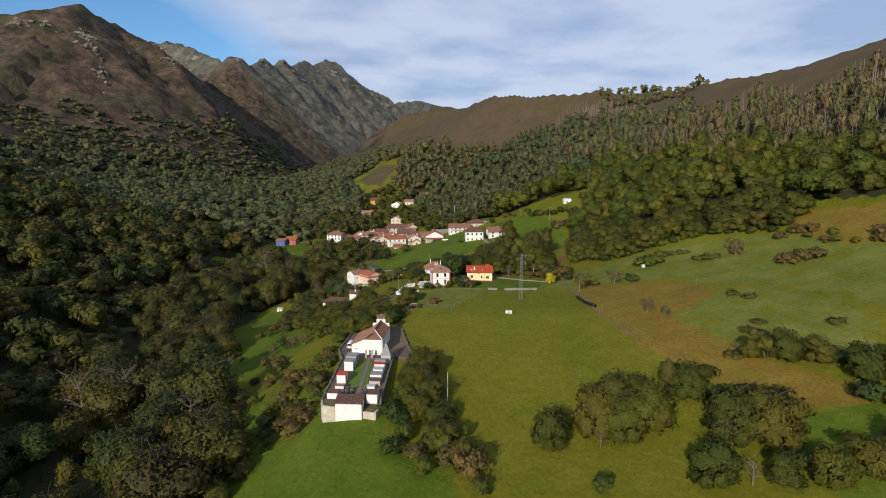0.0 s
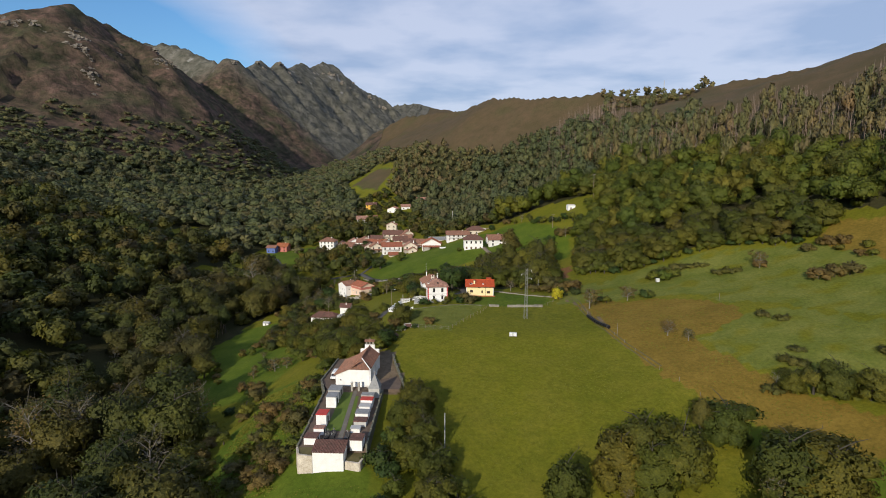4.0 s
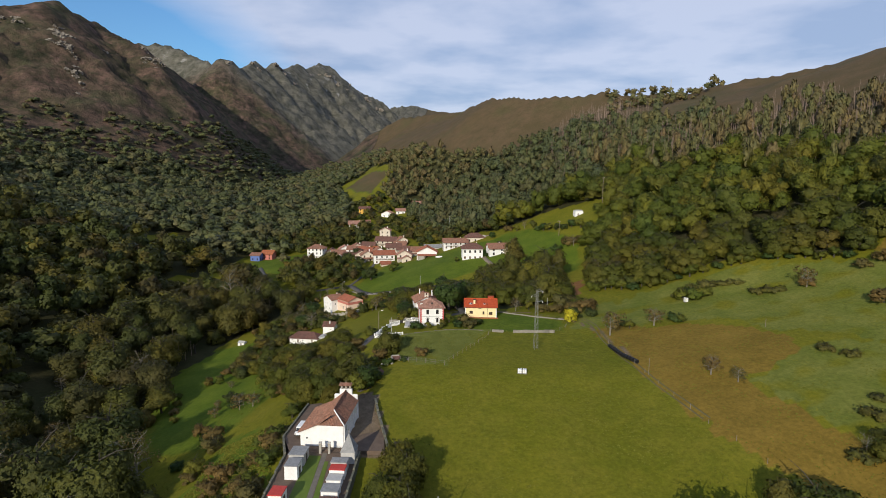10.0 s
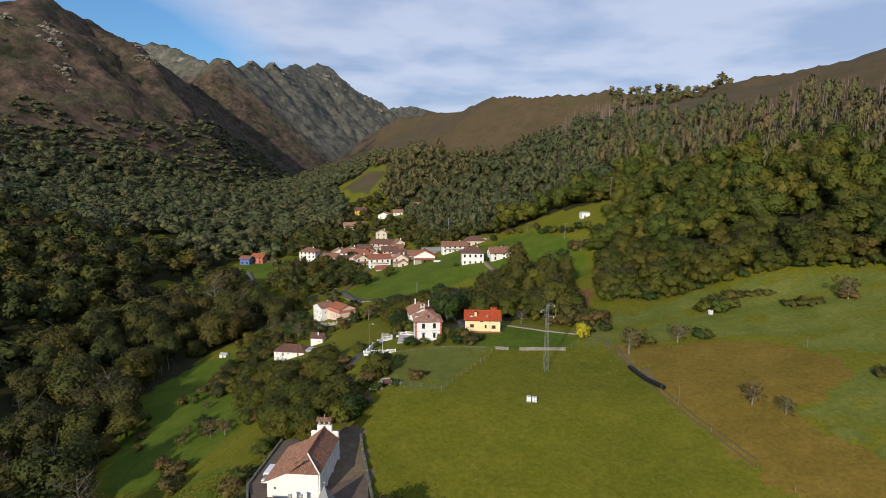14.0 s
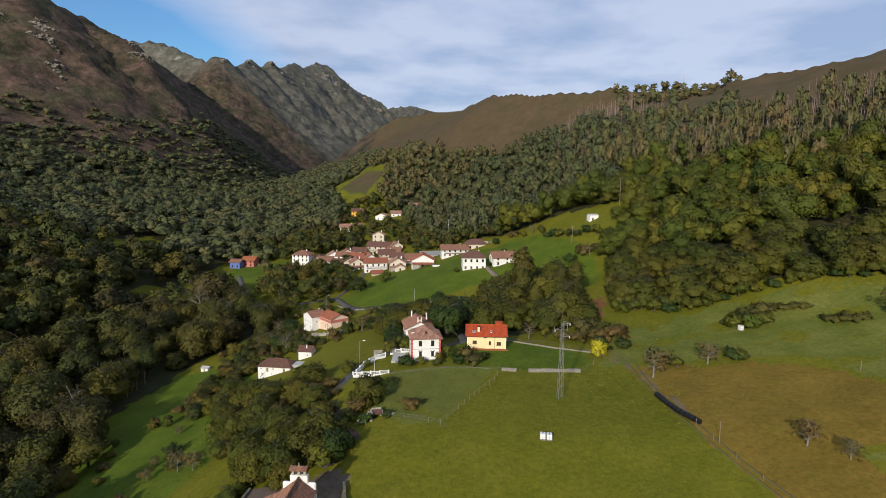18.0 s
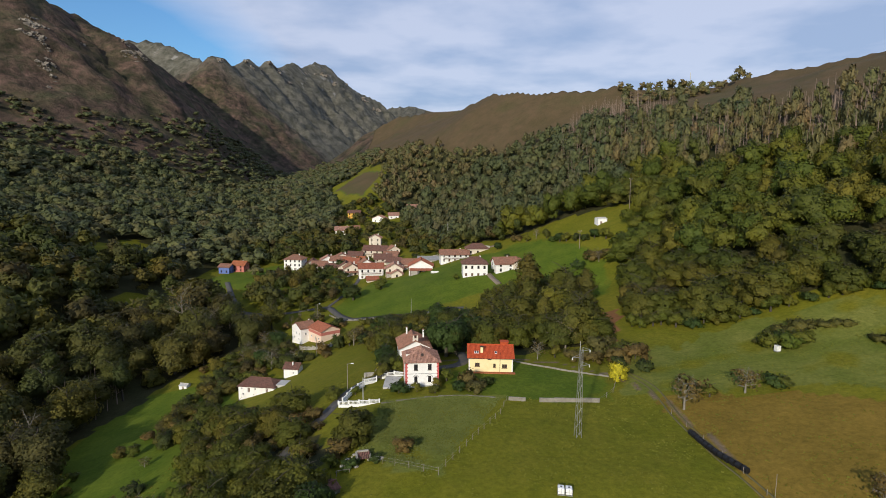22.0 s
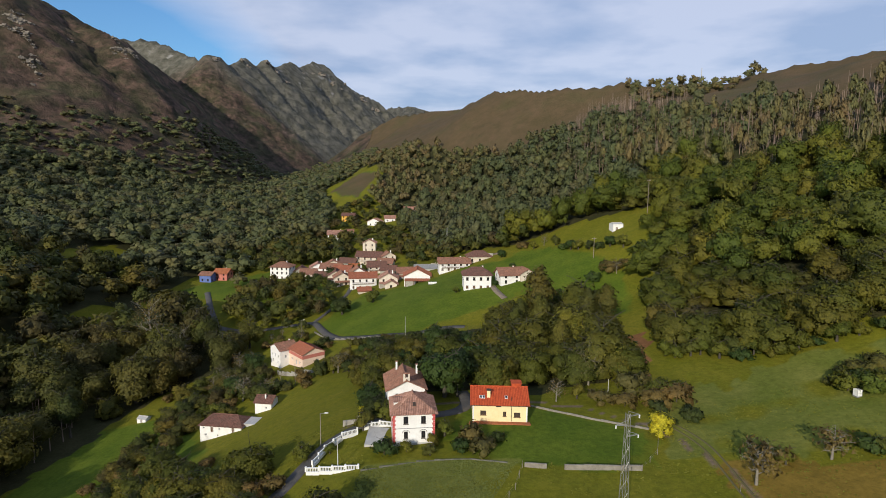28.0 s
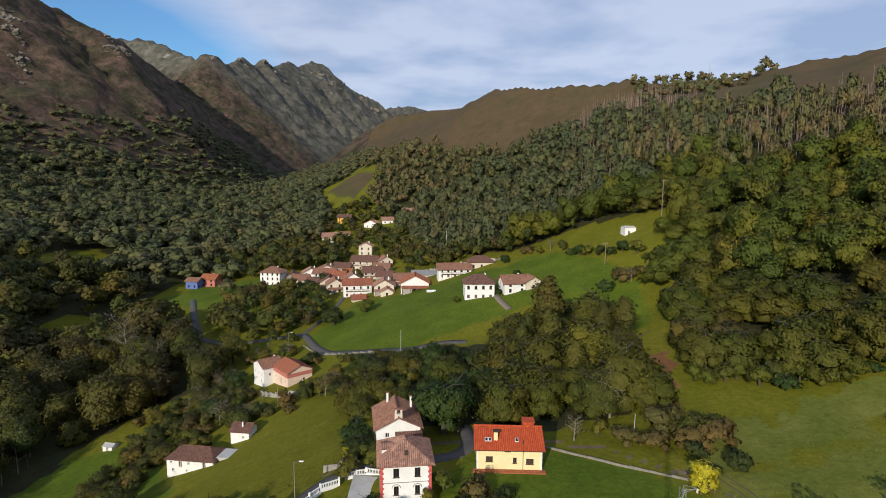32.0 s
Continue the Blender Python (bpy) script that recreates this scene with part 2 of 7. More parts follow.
def ground_material():
    m, t, b = material("meadow_and_soil", 0.95)
    b.inputs["Specular IOR Level"].default_value = 0.1
    p = world_place(t)
    wide, patch, tuft, fine, mid = noise_node(t, 0.018, 4, 0.55, p), noise_node(t, 0.09, 5, 0.6, p), noise_node(t, 0.9, 5, 0.7, p), noise_node(t, 6.0, 3, 0.7, p), noise_node(t, 0.28, 6, 0.65, p)
    grass = ramp(t, wide.outputs["Fac"], (0.35, (0.108, 0.114, 0.008)), (0.65, (0.152, 0.146, 0.011)))
    grass = blend(t, scaled(t, patch.outputs["Fac"], 1.4, -0.5), grass, (0.190, 0.162, 0.022))
    grass = blend(t, scaled(t, mid.outputs["Fac"], 1.8, -0.75), grass, (0.088, 0.104, 0.008))
    lush = ramp(t, patch.outputs["Fac"], (0.35, (0.068, 0.104, 0.009)), (0.65, (0.102, 0.134, 0.013)))
    mown = ramp(t, patch.outputs["Fac"], (0.30, (0.145, 0.100, 0.016)), (0.70, (0.215, 0.142, 0.026)))
    weeds = ramp(t, patch.outputs["Fac"], (0.30, (0.100, 0.122, 0.018)), (0.70, (0.165, 0.168, 0.036)))
    heath = ramp(t, wide.outputs["Fac"], (0.30, (0.086, 0.064, 0.032)), (0.50, (0.116, 0.078, 0.044)), (0.70, (0.080, 0.072, 0.032)))
    heath = blend(t, scaled(t, patch.outputs["Fac"], 2.2, -0.75), heath, (0.074, 0.058, 0.028))
    floor = ramp(t, patch.outputs["Fac"], (0.30, (0.030, 0.034, 0.012)), (0.70, (0.055, 0.050, 0.022)))
    dirt = ramp(t, patch.outputs["Fac"], (0.30, (0.12, 0.088, 0.058)), (0.70, (0.20, 0.15, 0.10)))
    scrub = ramp(t, patch.outputs["Fac"], (0.30, (0.044, 0.042, 0.026)), (0.50, (0.090, 0.062, 0.046)), (0.70, (0.140, 0.090, 0.070)))
    scrub = blend(t, scaled(t, wide.outputs["Fac"], 3.0, -1.2), scrub, (0.050, 0.056, 0.026))
    hill = noise_node(t, 0.035, 8, 0.7, p)
    scrub = blend(t, 1.0, scrub, ramp(t, hill.outputs["Fac"], (0.36, (0.45, 0.50, 0.50)), (0.64, (1.5, 1.42, 1.42))), "MULTIPLY")
    alpine = ramp(t, hill.outputs["Fac"], (0.36, (0.062, 0.062, 0.046)), (0.64, (0.170, 0.156, 0.126)))
    crag = noise_node(t, 0.022, 9, 0.72, p)
    rock = ramp(t, tuft.outputs["Fac"], (0.30, (0.18, 0.17, 0.155)), (0.70, (0.36, 0.345, 0.32)))
    red = ramp(t, patch.outputs["Fac"], (0.30, (0.16, 0.075, 0.035)), (0.70, (0.22, 0.11, 0.05)))
    col = grass
    for name, tone in (("lush", lush), ("mown", mown), ("weeds", weeds), ("heath", heath), ("scrub", scrub), ("alpine", alpine), ("woods", floor), ("bare", dirt), ("red", red), ("rock", rock)):
        edge = t.nodes.new("ShaderNodeMath")
        edge.operation = "ADD"
        wire(t, attribute(t, name).outputs["Fac"], edge.inputs[0])
        if name == "rock":
            jag = t.nodes.new("ShaderNodeMath")
            jag.operation, jag.inputs[1].default_value, jag.inputs[2].default_value = "MULTIPLY_ADD", 3.4, -1.7
            wire(t, crag.outputs["Fac"], jag.inputs[0])
            wire(t, jag.outputs[0], edge.inputs[1])
        else:
            wire(t, scaled(t, tuft.outputs["Fac"], 0.5, -0.25), edge.inputs[1])
        mask = t.nodes.new("ShaderNodeMapRange")
        mask.inputs["From Min"].default_value, mask.inputs["From Max"].default_value = 0.35, 0.65
        wire(t, edge.outputs[0], mask.inputs["Value"])
        col = blend(t, mask.outputs[0], col, tone)
    speck = ramp(t, tuft.outputs["Fac"], (0.30, (0.72, 0.75, 0.70)), (0.70, (1.22, 1.19, 1.20)))
    grain = ramp(t, fine.outputs["Fac"], (0.25, (0.82, 0.82, 0.82)), (0.75, (1.16, 1.16, 1.16)))
    col = blend(t, 1.0, blend(t, 1.0, col, speck, "MULTIPLY"), grain, "MULTIPLY")
    wire(t, col, b.inputs["Base Color"])
    both = t.nodes.new("ShaderNodeMath")
    both.operation, both.inputs[1].default_value = "MULTIPLY_ADD", 22.0
    wire(t, attribute(t, "scrub").outputs["Fac"], both.inputs[2])
    high = t.nodes.new("ShaderNodeMath")
    high.operation = "MULTIPLY"
    wire(t, hill.outputs["Fac"], high.inputs[0])
    wire(t, attribute(t, "scrub").outputs["Fac"], high.inputs[1])
    wire(t, high.outputs[0], both.inputs[0])
    whole = t.nodes.new("ShaderNodeMath")
    whole.operation = "ADD"
    wire(t, both.outputs[0], whole.inputs[0])
    wire(t, scaled(t, tuft.outputs["Fac"], 0.45), whole.inputs[1])
    bump(t, b, whole.outputs[0], 0.8, 0.45)
    return m


M_GROUND = ground_material()
M_WHITE = surface("white_render", (0.66, 0.65, 0.62), (0.86, 0.85, 0.83), 0.6, 6, 0.85, relief=0.2)
M_CREAM = surface("cream_render", (0.50, 0.43, 0.34), (0.72, 0.65, 0.55), 0.6, 6, 0.85, relief=0.2)
M_YELLOW_WALL = surface("yellow_render", (0.72, 0.59, 0.31), (0.84, 0.71, 0.42), 0.5, 6, 0.85, relief=0.2)
M_PINK = surface("pink_render", (0.64, 0.48, 0.37), (0.77, 0.60, 0.48), 0.6, 6, 0.85, relief=0.2)
M_ORANGE = surface("orange_render", (0.62, 0.34, 0.06), (0.74, 0.44, 0.10), 0.6, 6, 0.85, relief=0.2)
M_BLUE = surface("blue_render", (0.08, 0.13, 0.34), (0.13, 0.19, 0.44), 0.6, 6, 0.8, relief=0.2)
M_STONE = surface("grey_stone", (0.22, 0.20, 0.17), (0.46, 0.43, 0.37), 1.2, 7, 0.95, relief=0.6, depth=0.05)


def tiles(name, dark, light, moss):
    """Clay roof tiles: the tone changes from tile to tile, with lichen in patches."""
    m, t, b = material(name, 0.9)
    p = world_place(t)
    cell = t.nodes.new("ShaderNodeTexVoronoi")
    cell.inputs["Scale"].default_value = 2.6
    wire(t, p, cell.inputs["Vector"])
    one = ramp(t, cell.outputs["Color"], (0.15, dark), (0.85, light))
    patch = noise_node(t, 0.8, 5, 0.65, p)
    col = blend(t, scaled(t, patch.outputs["Fac"], 2.0, -0.75), one, moss)
    fine = noise_node(t, 9, 3, 0.6, p)
    col = blend(t, 1.0, col, ramp(t, fine.outputs["Fac"], (0.3, (0.7, 0.7, 0.7)), (0.7, (1.2, 1.2, 1.2))), "MULTIPLY")
    wire(t, col, b.inputs["Base Color"])
    bump(t, b, fine.outputs["Fac"], 0.4, 0.03)
    return m


M_TILE_NEW = tiles("new_red_tiles", (0.36, 0.055, 0.018), (0.52, 0.095, 0.03), (0.40, 0.07, 0.025))
M_TILE_OLD = tiles("old_clay_tiles", (0.18, 0.080, 0.052), (0.36, 0.175, 0.115), (0.18, 0.12, 0.085))
M_TILE_PINK = tiles("weathered_pink_tiles", (0.26, 0.13, 0.09), (0.46, 0.26, 0.19), (0.17, 0.10, 0.08))
M_TILE_DARK = tiles("dark_brown_tiles", (0.105, 0.050, 0.038), (0.21, 0.100, 0.075), (0.12, 0.08, 0.06))
M_TILE_ORANGE = tiles("orange_tiles", (0.30, 0.085, 0.035), (0.45, 0.15, 0.06), (0.24, 0.11, 0.06))
M_TILE_RED = tiles("brick_red_tiles", (0.24, 0.075, 0.040), (0.38, 0.13, 0.075), (0.22, 0.10, 0.06))
M_SLATE = surface("grey_slabs", (0.16, 0.16, 0.16), (0.34, 0.34, 0.33), 1.5, 9, 0.8, relief=0.3)
M_CONCRETE = surface("pale_concrete", (0.36, 0.35, 0.33), (0.52, 0.51, 0.48), 0.8, 8, 0.9, relief=0.2)
M_ASPHALT = surface("worn_asphalt", (0.055, 0.053, 0.05), (0.12, 0.11, 0.10), 0.5, 9, 0.95, relief=0.3)
M_GRAVEL = surface("brown_gravel", (0.15, 0.115, 0.085), (0.26, 0.21, 0.16), 0.6, 8, 0.95, relief=0.4)
M_YARD = surface("dark_trodden_gravel", (0.088, 0.062, 0.045), (0.160, 0.116, 0.086), 0.6, 8, 0.95, relief=0.4)
M_PATH = surface("grey_brown_path", (0.11, 0.098, 0.078), (0.19, 0.17, 0.14), 0.7, 9, 0.95, relief=0.3)
M_WALLSTONE = surface("weathered_wall_stone", (0.14, 0.125, 0.10), (0.30, 0.275, 0.23), 1.0, 7, 0.95, relief=0.5, depth=0.04)
M_CRAG = surface("pale_limestone", (0.12, 0.10, 0.08), (0.30, 0.265, 0.215), 0.06, 0.5, 0.95, relief=0.9, depth=1.2)
M_TUFT = surface("tufted_grass", (0.098, 0.110, 0.010), (0.175, 0.168, 0.022), 0.05, 1.5, 0.9, relief=0)
M_WEED = surface("tall_weeds", (0.090, 0.112, 0.022), (0.160, 0.178, 0.048), 0.25, 2.5, 0.9, relief=0)
M_TRIM = surface("white_paint", (0.70, 0.70, 0.68), (0.84, 0.84, 0.82), 2, 12, 0.6, relief=0.1)
M_RED_TRIM = surface("red_brick_trim", (0.42, 0.06, 0.06), (0.56, 0.10, 0.09), 2, 12, 0.85)
M_RED_BAND = surface("faded_red_band", (0.40, 0.13, 0.10), (0.52, 0.19, 0.15), 1, 9, 0.85)
M_WOOD = surface("brown_wood", (0.09, 0.05, 0.03), (0.18, 0.11, 0.07), 2, 16, 0.8)
M_DARK_WOOD = surface("dark_wood", (0.03, 0.022, 0.016), (0.07, 0.05, 0.04), 2, 16, 0.8)
M_STEEL = surface("galvanised_steel", (0.22, 0.22, 0.21), (0.38, 0.38, 0.36), 1.5, 12, 0.5, 0.6, 0.1)
M_PLASTIC = surface("black_film", (0.008, 0.008, 0.009), (0.020, 0.020, 0.022), 2, 10, 0.35, relief=0.4)
M_GRANITE = surface("black_granite", (0.015, 0.015, 0.018), (0.05, 0.05, 0.055), 3, 20, 0.25, relief=0.1)
M_LAWN = surface("short_lawn", (0.080, 0.124, 0.018), (0.115, 0.160, 0.026), 0.4, 5, 0.95, relief=0.5)
M_POLE = surface("weathered_post", (0.16, 0.13, 0.10), (0.30, 0.26, 0.21), 2, 12, 0.9)
M_RED_METAL = surface("red_sheet", (0.42, 0.04, 0.03), (0.56, 0.07, 0.05), 2, 8, 0.6)
M_RUBBER = surface("tyre_rubber", (0.015, 0.015, 0.015), (0.03, 0.03, 0.03), 2, 8, 0.9)


def glass_material():
    m, t, b = material("window_glass", 0.08)
    b.inputs["Base Color"].default_value = (0.018, 0.020, 0.024, 1)
    b.inputs["Specular IOR Level"].default_value = 0.5
    return m


M_GLASS = glass_material()


# ---- the lie of the land ----
# cross sections of the valley, by their distance up the valley: (across, height)
SEC_BACK = (-300, [(-900, 160), (-400, 40), (-200, -30), (-130, -44), (-60, -38), (0, -36), (60, -34), (120, -26), (250, 20), (450, 130), (900, 300)])
SEC_START = (40, [(-900, 190), (-400, 40), (-220, -22), (-140, -40), (-90, -36), (-50, -28), (-20, -24), (20, -25), (60, -22), (110, -12), (160, 0), (260, 45), (450, 160), (900, 320)])
SEC_SLOPE = (100, [(-900, 220), (-400, 40), (-220, -20), (-140, -38), (-95, -34), (-60, -25), (-38, -15), (-22, -12.5), (0, -13.5), (30, -14), (60, -12), (105, -3), (160, 12), (260, 60), (450, 185), (900, 330)])
SEC_GRAVES = (130, [(-900, 240), (-400, 45), (-220, -18), (-140, -36), (-92, -31), (-62, -21), (-36, -10), (-28, -8), (-17, -8), (-6, -9), (15, -8.8), (40, -8.5), (70, -5), (110, 4), (155, 16), (255, 66), (450, 200), (900, 330)])
SEC_CHAPEL = (165, [(-900, 260), (-400, 50), (-220, -15), (-140, -36), (-95, -31), (-68, -21), (-45, -9), (-36, -3), (-30, -1.8), (-17, -1.8), (-6, -2.8), (10, -2.6), (40, -2), (65, 2), (95, 7), (120, 13), (160, 25), (250, 72), (420, 195), (900, 330)])
SEC_FIELD = (200, [(-900, 270), (-400, 55), (-220, -12), (-145, -35), (-105, -32), (-75, -23), (-45, -8), (-30, -1), (-15, 2.4), (0, 3.2), (20, 3.4), (50, 4), (70, 6.5), (94, 11), (130, 17), (170, 33), (250, 80), (405, 195), (900, 330)])
SEC_VILLA = (250, [(-900, 280), (-400, 60), (-220, -8), (-150, -34), (-115, -33), (-75, -22), (-45, -8), (-28, 0), (-15, 3), (5, 4.2), (43, 4.3), (68, 7), (87, 10.3), (106, 15), (140, 26), (180, 48), (260, 96), (420, 210), (900, 320)])
SEC_BEHIND = (300, [(-900, 285), (-400, 60), (-230, -4), (-165, -30), (-120, -33), (-90, -27), (-62, -19), (-35, -8), (-10, 1), (30, 2), (60, 6), (83, 13), (110, 25), (160, 48), (250, 100), (430, 215), (900, 310)])
SEC_HOLLOW = (350, [(-900, 290), (-400, 55), (-230, 0), (-165, -28), (-120, -31), (-85, -23), (-62, -18), (-30, -9), (0, -2), (30, 0), (60, 7), (90, 18), (120, 32), (160, 50), (250, 100), (420, 208), (900, 300)])
SEC_FARM = (390, [(-900, 290), (-400, 50), (-230, 0), (-165, -24), (-118, -24), (-80, -17), (-50, -12), (-20, -2), (6, 6.8), (22, 7.4), (45, 12), (70, 22), (90, 33), (130, 46), (170, 62), (250, 102), (420, 205), (900, 300)])
SEC_MEADOW = (450, [(-900, 280), (-400, 48), (-290, 14), (-220, -4), (-165, -18), (-110, -14), (-70, -9), (-30, -2), (0, 6), (40, 20), (80, 38), (130, 56), (200, 88), (300, 132), (420, 192), (900, 290)])
SEC_VILLAGE = (520, [(-900, 270), (-400, 42), (-290, 12), (-220, -6), (-170, -14), (-119, -10), (-80, -8), (-40, -4), (0, 8), (64, 28), (120, 62), (200, 104), (300, 145), (450, 192), (900, 270)])
SEC_WOOD = (620, [(-900, 260), (-420, 38), (-300, 18), (-220, 0), (-150, -3), (-95, 4), (-50, 5), (5, 12), (60, 48), (130, 108), (177, 126), (260, 136), (340, 153), (500, 190), (900, 260)])
SEC_POLES = (740, [(-900, 250), (-420, 40), (-316, 20), (-220, 6), (-150, 12), (-110, 24), (-50, 21), (10, 34), (60, 78), (150, 124), (261, 145), (400, 165), (900, 240)])
SEC_HEATH = (890, [(-900, 240), (-440, 60), (-342, 28), (-250, 22), (-180, 36), (-110, 66), (-60, 92), (0, 136), (59, 163), (150, 158), (300, 150), (900, 200)])
SEC_UPPER = (1250, [(-1200, 200), (-600, 80), (-440, 45), (-342, 38), (-270, 50), (-150, 120), (-50, 165), (40, 180), (200, 170), (900, 160)])
SEC_GORGE = (1750, [(-1300, 200), (-700, 90), (-480, 60), (-400, 66), (-300, 120), (-200, 190), (-100, 215), (20, 205), (300, 200), (900, 120)])
SEC_FAR = (2600, [(-1500, 200), (-800, 150), (-560, 95), (-460, 110), (-300, 180), (-100, 215), (100, 200), (900, 120)])
SEC_LAST = (3600, [(-1600, 200), (-600, 180), (-300, 220), (-100, 225), (300, 210), (900, 120)])
SEC_END = (4900, [(-1600, 100), (0, 120), (900, 60)])
SECTIONS = [SEC_BACK, SEC_START, SEC_SLOPE, SEC_GRAVES, SEC_CHAPEL, SEC_FIELD, SEC_VILLA, SEC_BEHIND, SEC_HOLLOW, SEC_FARM, SEC_MEADOW,
            SEC_VILLAGE, SEC_WOOD, SEC_POLES, SEC_HEATH, SEC_UPPER, SEC_GORGE, SEC_FAR, SEC_LAST, SEC_END]

# mountain crests: points (x, y, height) and how steeply the flanks fall
CREST_NEAR = ([(-2300, 900, 420), (-1500, 860, 360), (-1000, 940, 326), (-830, 985, 318), (-772, 1012, 338), (-738, 1060, 362), (-757, 1130, 380)], 0.95, 0.8)
CREST_BACK = ([(-757, 1130, 372), (-776, 1260, 382), (-791, 1370, 386), (-787, 1400, 380), (-850, 1560, 400), (-960, 1800, 450)], 1.0, 0.8)
CREST_SPUR = ([(-772, 1215, 378), (-690, 1178, 340), (-605, 1142, 304), (-576, 1130, 284), (-560, 1134, 246), (-546, 1150, 206)], 1.05, 1.2)
CREST_GREY = ([(-2000, 2500, 640), (-1129, 2270, 566), (-999, 2200, 514), (-870, 2080, 458), (-835, 2060, 474), (-809, 2100, 472), (-797, 2150, 452), (-795, 2230, 486), (-793, 2300, 508), (-786, 2400, 497), (-771, 2450, 536), (-761, 2550, 524), (-748, 2750, 592), (-739, 2850, 580), (-705, 3000, 638), (-673, 3099, 648), (-637, 3250, 604), (-550, 3400, 548), (-456, 3500, 526), (-407, 3560, 480), (-340, 3600, 400), (-240, 3640, 300)], 1.1)
CREST_HEATH = ([(-330, 1500, 62), (-262, 1500, 126), (-215, 1500, 166), (-165, 1500, 194), (-142, 1500, 206), (-68, 1450, 210), (21, 1300, 198), (50, 1080, 188), (61, 880, 169), (120, 800, 161), (189, 760, 160), (272, 720, 147), (308, 650, 147)], 0.88)
CREST_DISTANT = ([(-700, 4300, 420), (-303, 4250, 585), (-200, 4250, 530), (-89, 4250, 545), (60, 4250, 470), (300, 4250, 400), (900, 4300, 300)], 0.3)
CREST_RIGHT = ([(308, 650, 150), (352, 570, 145), (372, 520, 155), (418, 420, 190), (520, 300, 230)], 1.1)
# unseen hill added behind the camera, only to shade the lower left valley
CREST_SHADE = ([(-190, -130, 72), (-235, -130, 100), (-310, -140, 138), (-450, -150, 184), (-650, -150, 230), (-1200, -100, 290)], 1.0)
CRESTS = [CREST_SHADE, CREST_NEAR, CREST_BACK, CREST_SPUR, CREST_GREY, CREST_HEATH, CREST_DISTANT, CREST_RIGHT]


def wobble(x, y, size, seed):
    """Smooth uneven relief, about -1 to 1, by crossing waves."""
    r = np.random.RandomState(seed)
    total = np.zeros_like(x)
    for k in range(9):
        a, p = r.uniform(0, 2 * math.pi), r.uniform(0, 2 * math.pi)
        f = 2 * math.pi / (size * r.uniform(0.55, 1.6))
        total = total + np.sin((x * math.cos(a) + y * math.sin(a)) * f + p + 0.9 * np.sin((x * math.sin(a) - y * math.cos(a)) * f * 0.6 + p * 2))
    return total / 4.5


def sections_height(x, y):
    rows = [np.interp(x, [k[0] for k in knots], [k[1] for k in knots]) for _, knots in SECTIONS]
    at = [s[0] for s in SECTIONS]
    z = rows[0]
    for k in range(len(at) - 1):
        f = np.clip((y - at[k]) / (at[k + 1] - at[k]), 0, 1)
        z = np.where(y >= at[k], rows[k] * (1 - f) + rows[k + 1] * f, z)
    return z


def crest_height(x, y, crest):
    points, fall, *far_side = crest
    best, close = np.full_like(x, -1e6), np.full_like(x, 1e6)
    for (ax, ay, az), (bx, by, bz) in zip(points, points[1:]):
        dx, dy = bx - ax, by - ay
        f = np.clip(((x - ax) * dx + (y - ay) * dy) / (dx * dx + dy * dy), 0, 1)
        d = np.hypot(x - ax - f * dx, y - ay - f * dy)
        side = dx * (y - ay) - dy * (x - ax)
        drop = np.where(side > 0, far_side[0], fall) if far_side else fall
        best = np.maximum(best, az + f * (bz - az) - drop * d * (1 - 0.22 * np.clip(d / 700, 0, 1)))
        close = np.minimum(close, d)
    return best, close


def height(x, y):
    """The ground's height at the places given."""
    x, y = np.asarray(x, float), np.asarray(y, float)
    near = np.clip((np.hypot(x - 10, y - 230) - 120) / 500, 0, 1)
    blur = 5 + 25 * near
    z = sum(sections_height(x + blur * dx, y + blur * dy) for dx, dy in ((0, 0), (1, 0), (-1, 0), (0, 1), (0, -1), (.7, .7), (-.7, .7), (.7, -.7), (-.7, -.7))) / 9
    ribs = 0.5 - np.abs(wobble(x, y, 230, 5))
    rough = ribs * 22 + (0.5 - np.abs(wobble(x, y, 95, 6))) * 16 + (0.5 - np.abs(wobble(x, y, 44, 16))) * 9 + wobble(x, y, 24, 17) * 1.6
    teeth = np.clip((y - 1950) / 250, 0, 1) * (0.5 - np.abs(wobble(x, y, 120, 9))) * 18
    lift = np.zeros_like(z)
    for crest in CRESTS:
        c, far = crest_height(x, y, crest)
        k = 5.0 if crest is CREST_SPUR else 14.0
        w = np.clip(c - z, -6 * k, 6 * k)
        soft = np.where(w > 5 * k, c, np.where(w < -5 * k, z, z + k * np.log1p(np.exp(w / k))))
        rise = np.clip((c - z) / 120, 0, 1) * (x < -250) * np.clip(far / 110, 0.12, 1)
        lift = np.where(rise > 0, rise * rough, lift) + np.clip((c - z) / 120, 0, 1) * teeth * (x < -350) * np.clip(far / 60, 0.35, 1)
        z = np.where(w < -5 * k, z, soft)
    z = z + lift
    return z + wobble(x, y, 60, 7) * (0.35 + 2.0 * near) + wobble(x, y, 17, 8) * 0.12


def steps(knots):
    """Grid lines: from knot to knot (place, spacing there), the spacing changing evenly."""
    out = [knots[0][0]]
    while out[-1] < knots[-1][0]:
        out.append(out[-1] + float(np.interp(out[-1], [k[0] for k in knots], [k[1] for k in knots])))
    return np.array(out)


def inside(poly, x, y):
    """Which places lie in the polygon."""
    hit = np.zeros(np.shape(x), bool)
    for (ax, ay), (bx, by) in zip(poly, poly[1:] + poly[:1]):
        cross = (ay > y) != (by > y)
        hit ^= cross & (x < (bx - ax) * (y - ay) / (by - ay + 1e-9) + ax)
    return hit


